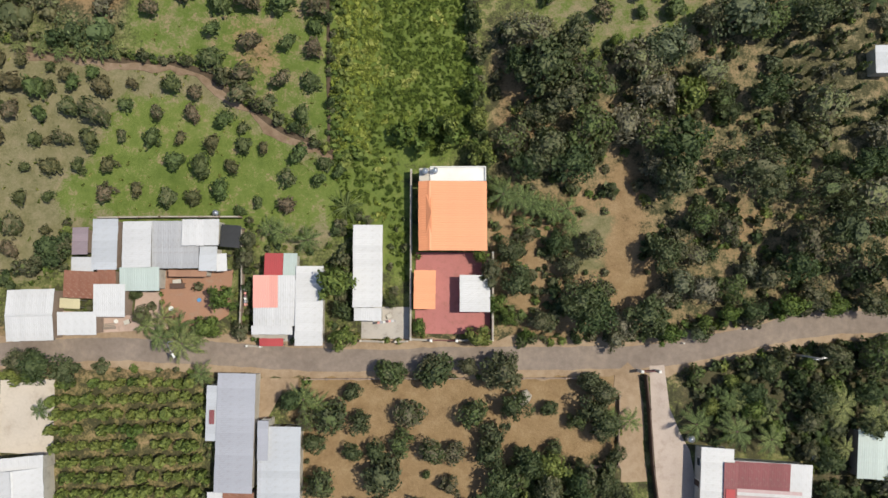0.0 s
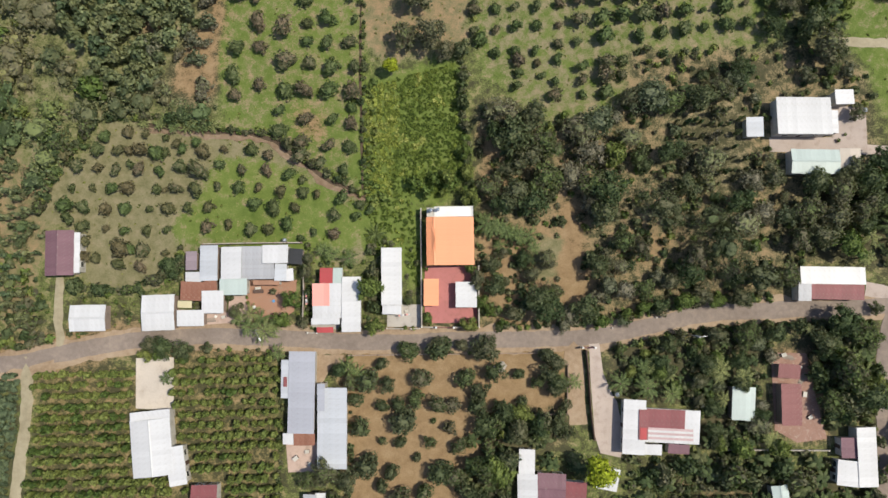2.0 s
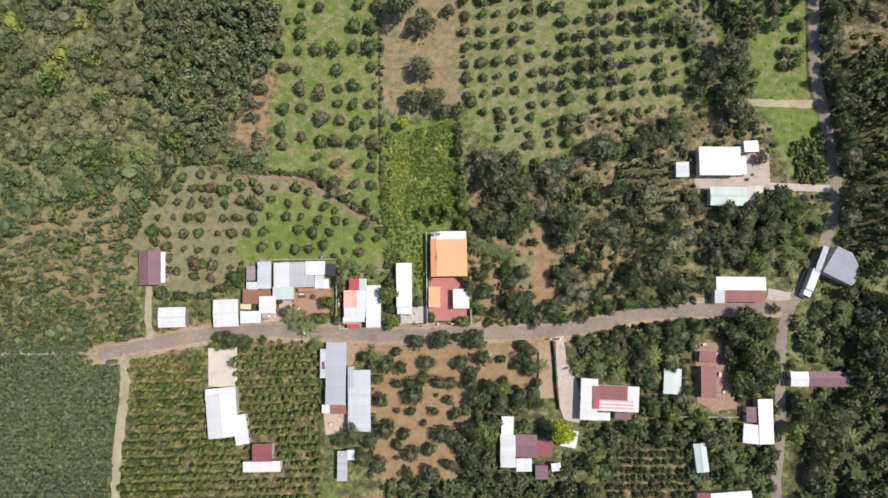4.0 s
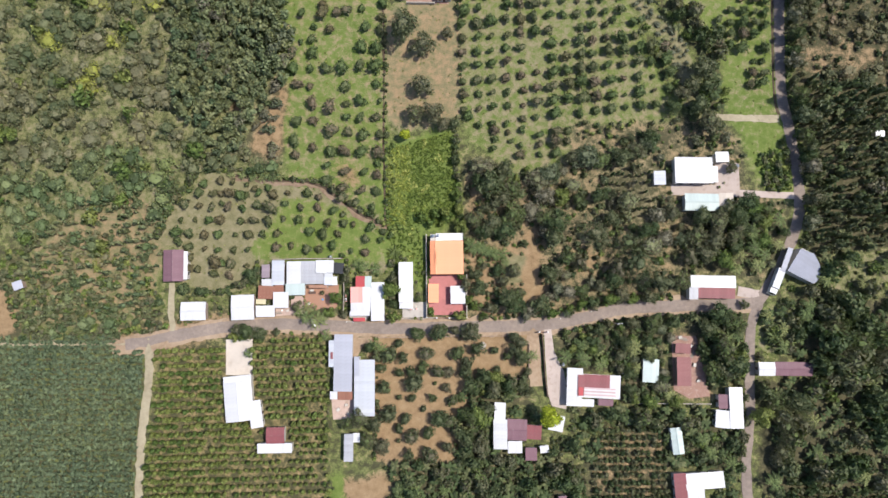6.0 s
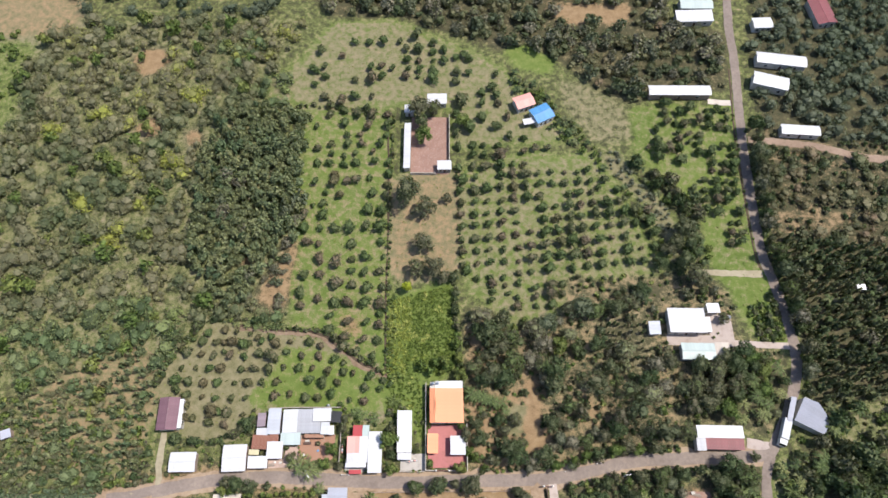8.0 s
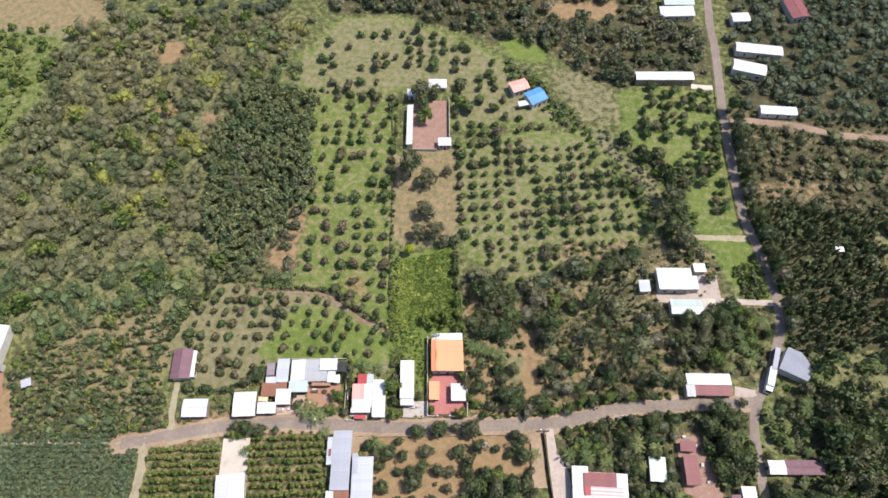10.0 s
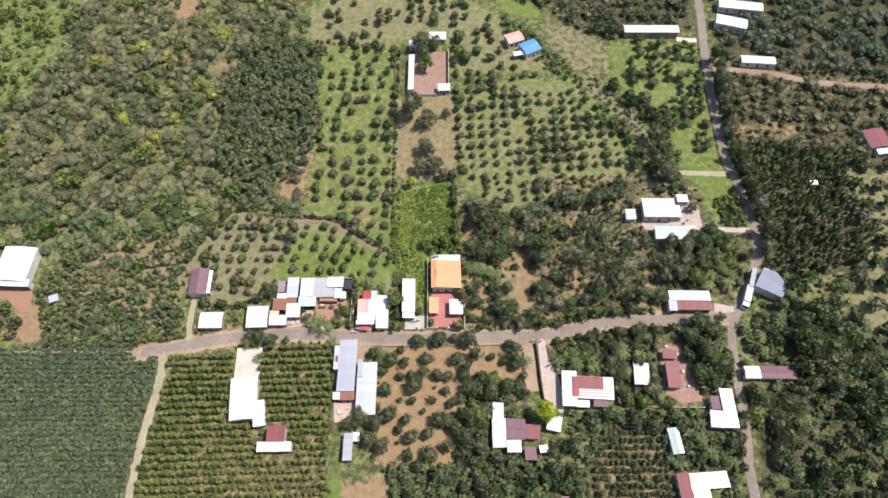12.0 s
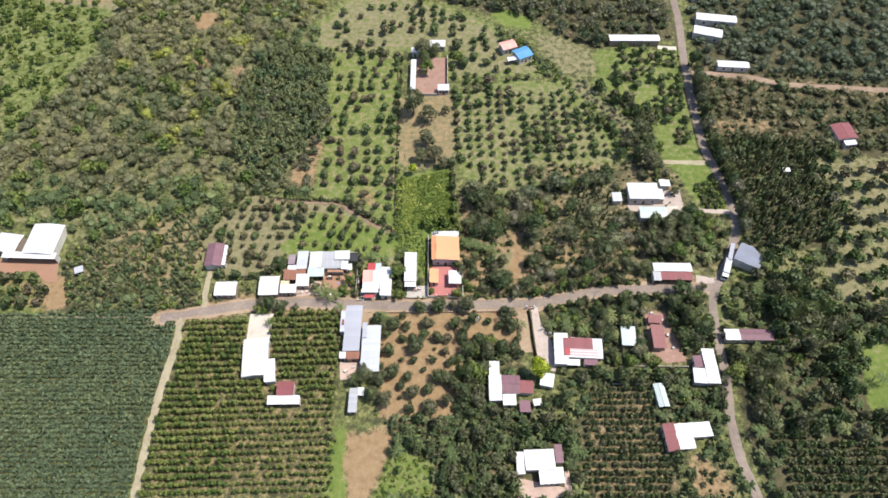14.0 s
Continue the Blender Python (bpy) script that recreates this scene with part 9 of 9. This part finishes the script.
def table(x, y, turn, label):
    ob = thing("table", pose(x, y, 0.05, 0, 0, turn), label, "table")
    part("tabletop", Geo().box(-1.1, 1.1, -0.4, 0.4, 0.68, 0.74, 0.02), M["dark_wood"], ob)
    for sx in (-1, 1):
        for sy in (-1, 1):
            part("leg", Geo().box(sx * 0.98 - 0.04, sx * 0.98 + 0.04, sy * 0.3 - 0.04, sy * 0.3 + 0.04, 0, 0.68), M["dark_wood"], ob)


def basin(x, y, z, r, material, label):
    ob = thing("basin", pose(x, y, z), label, "basin")
    part("bowl", Geo().tube([(0, 0, 0.0), (0, 0, 0.28)], [r * 0.8, r], 14), M[material], ob, smooth=False)
    part("rim", Geo().tube([(0, 0, 0.26), (0, 0, 0.31)], [r * 1.06, r * 1.06], 14), M[material], ob)


def pot_plant(x, y, s, label):
    ob = thing("pot_plant", pose(x, y, 0.04), label, "pot plant", "pot plants along the house fronts")
    part("pot", Geo().tube([(0, 0, 0), (0, 0, 0.34 * s)], [0.16 * s, 0.24 * s], 10), M["terracotta"], ob)
    V, F = LUSH.shapes[int(abs(x) * 10) % len(LUSH.shapes)]
    o = new("foliage", np_mesh("foliage", V * 0.62 * s + np.array([0, 0, 0.3 * s]), F, L["fresh"]))
    o.parent = ob


def laundry_rack(x, y, turn):
    ob = thing("laundry_rack", pose(x, y, 0.05, 0, 0, turn), "metal laundry rack hung with coloured clothes", "laundry rack")
    for s in (-1, 1):
        part("post", Geo().tube([(s * 1.3, 0, 0), (s * 1.3, 0, 1.6)], [0.025, 0.025], 6), M["steel"], ob)
        part("foot", Geo().box(s * 1.3 - 0.03, s * 1.3 + 0.03, -0.35, 0.35, 0, 0.04), M["steel"], ob)
    part("rail", Geo().tube([(-1.3, 0, 1.6), (1.3, 0, 1.6)], [0.02, 0.02], 6), M["steel"], ob)
    for k, c in enumerate(("pink_sheet", "blue_grey_sheet", "white_paint", "plum_sheet", "pink_sheet", "white_sheet")):
        u = -1.1 + k * 0.42
        part("garment", Geo().box(u - 0.17, u + 0.17, -0.16, -0.13, 0.75, 1.6).box(u - 0.17, u + 0.17, 0.13, 0.16, 0.85, 1.6).box(u - 0.17, u + 0.17, -0.16, 0.16, 1.6, 1.63), M[c], ob)


def plank_stack(x, y, turn, label):
    ob = thing("plank_stack", pose(x, y, 0.04, 0, 0, turn), label, "planks")
    r_ = random.Random(int(abs(x * 10)))
    for k in range(7):
        u = (k % 4) * 0.24 - 0.36 + r_.uniform(-0.04, 0.04)
        o = part("plank", Geo().box(-1.3, 1.3 + r_.uniform(-0.3, 0.3), u - 0.1, u + 0.1, (k // 4) * 0.05, (k // 4) * 0.05 + 0.045), M["old_wood"], ob)


table(-40.1, 1.9, 2, "dark wooden table cluttered beside the patio")
basin(-41.1, -1.5, 0.05, 0.36, "white_paint", "white plastic basin on the patio")
basin(-49.3, -3.5, 0.05, 0.3, "white_paint", "white plastic tub in the dusty yard")
basin(-36.9, -0.2, 0.05, 0.3, "blue_sheet", "blue plastic tub on the patio")
plank_stack(-50.9, -4.3, 4, "short stack of weathered grey planks")
plank_stack(73.6, -12.4, -12, "weathered planks on the rubble yard")
plank_stack(76.4, -17.0, 60, "weathered planks beside the old house")
laundry_rack(-29.6, 0.3, 92)
laundry_rack(-8.6, -3.2, 8)
for i, x in enumerate((-28.6, -27.9, -22.6, -22.0, -17.2, -9.2, -8.4, -6.6, -3.0, 2.9, 3.6, 4.6, 5.4)):
    pot_plant(x, -6.0 - 0.12 * (i % 3) if x < -6 else -5.35, 0.8 + 0.12 * (i % 4), "green plant in a clay pot by the front wall")
for i, (x, y) in enumerate(((-42.6, 0.6), (-42.4, -0.6), (-33.2, 1.6), (-33.1, 0.4), (-32.8, -0.9), (6.4, 4.6), (6.4, 3.6), (-3.9, 6.6), (88.0, 36.0), (91.6, 41.4), (86.4, 34.6))):
    pot_plant(x, y, 0.8 + 0.1 * (i % 4), "green plant in a clay pot in the yard")
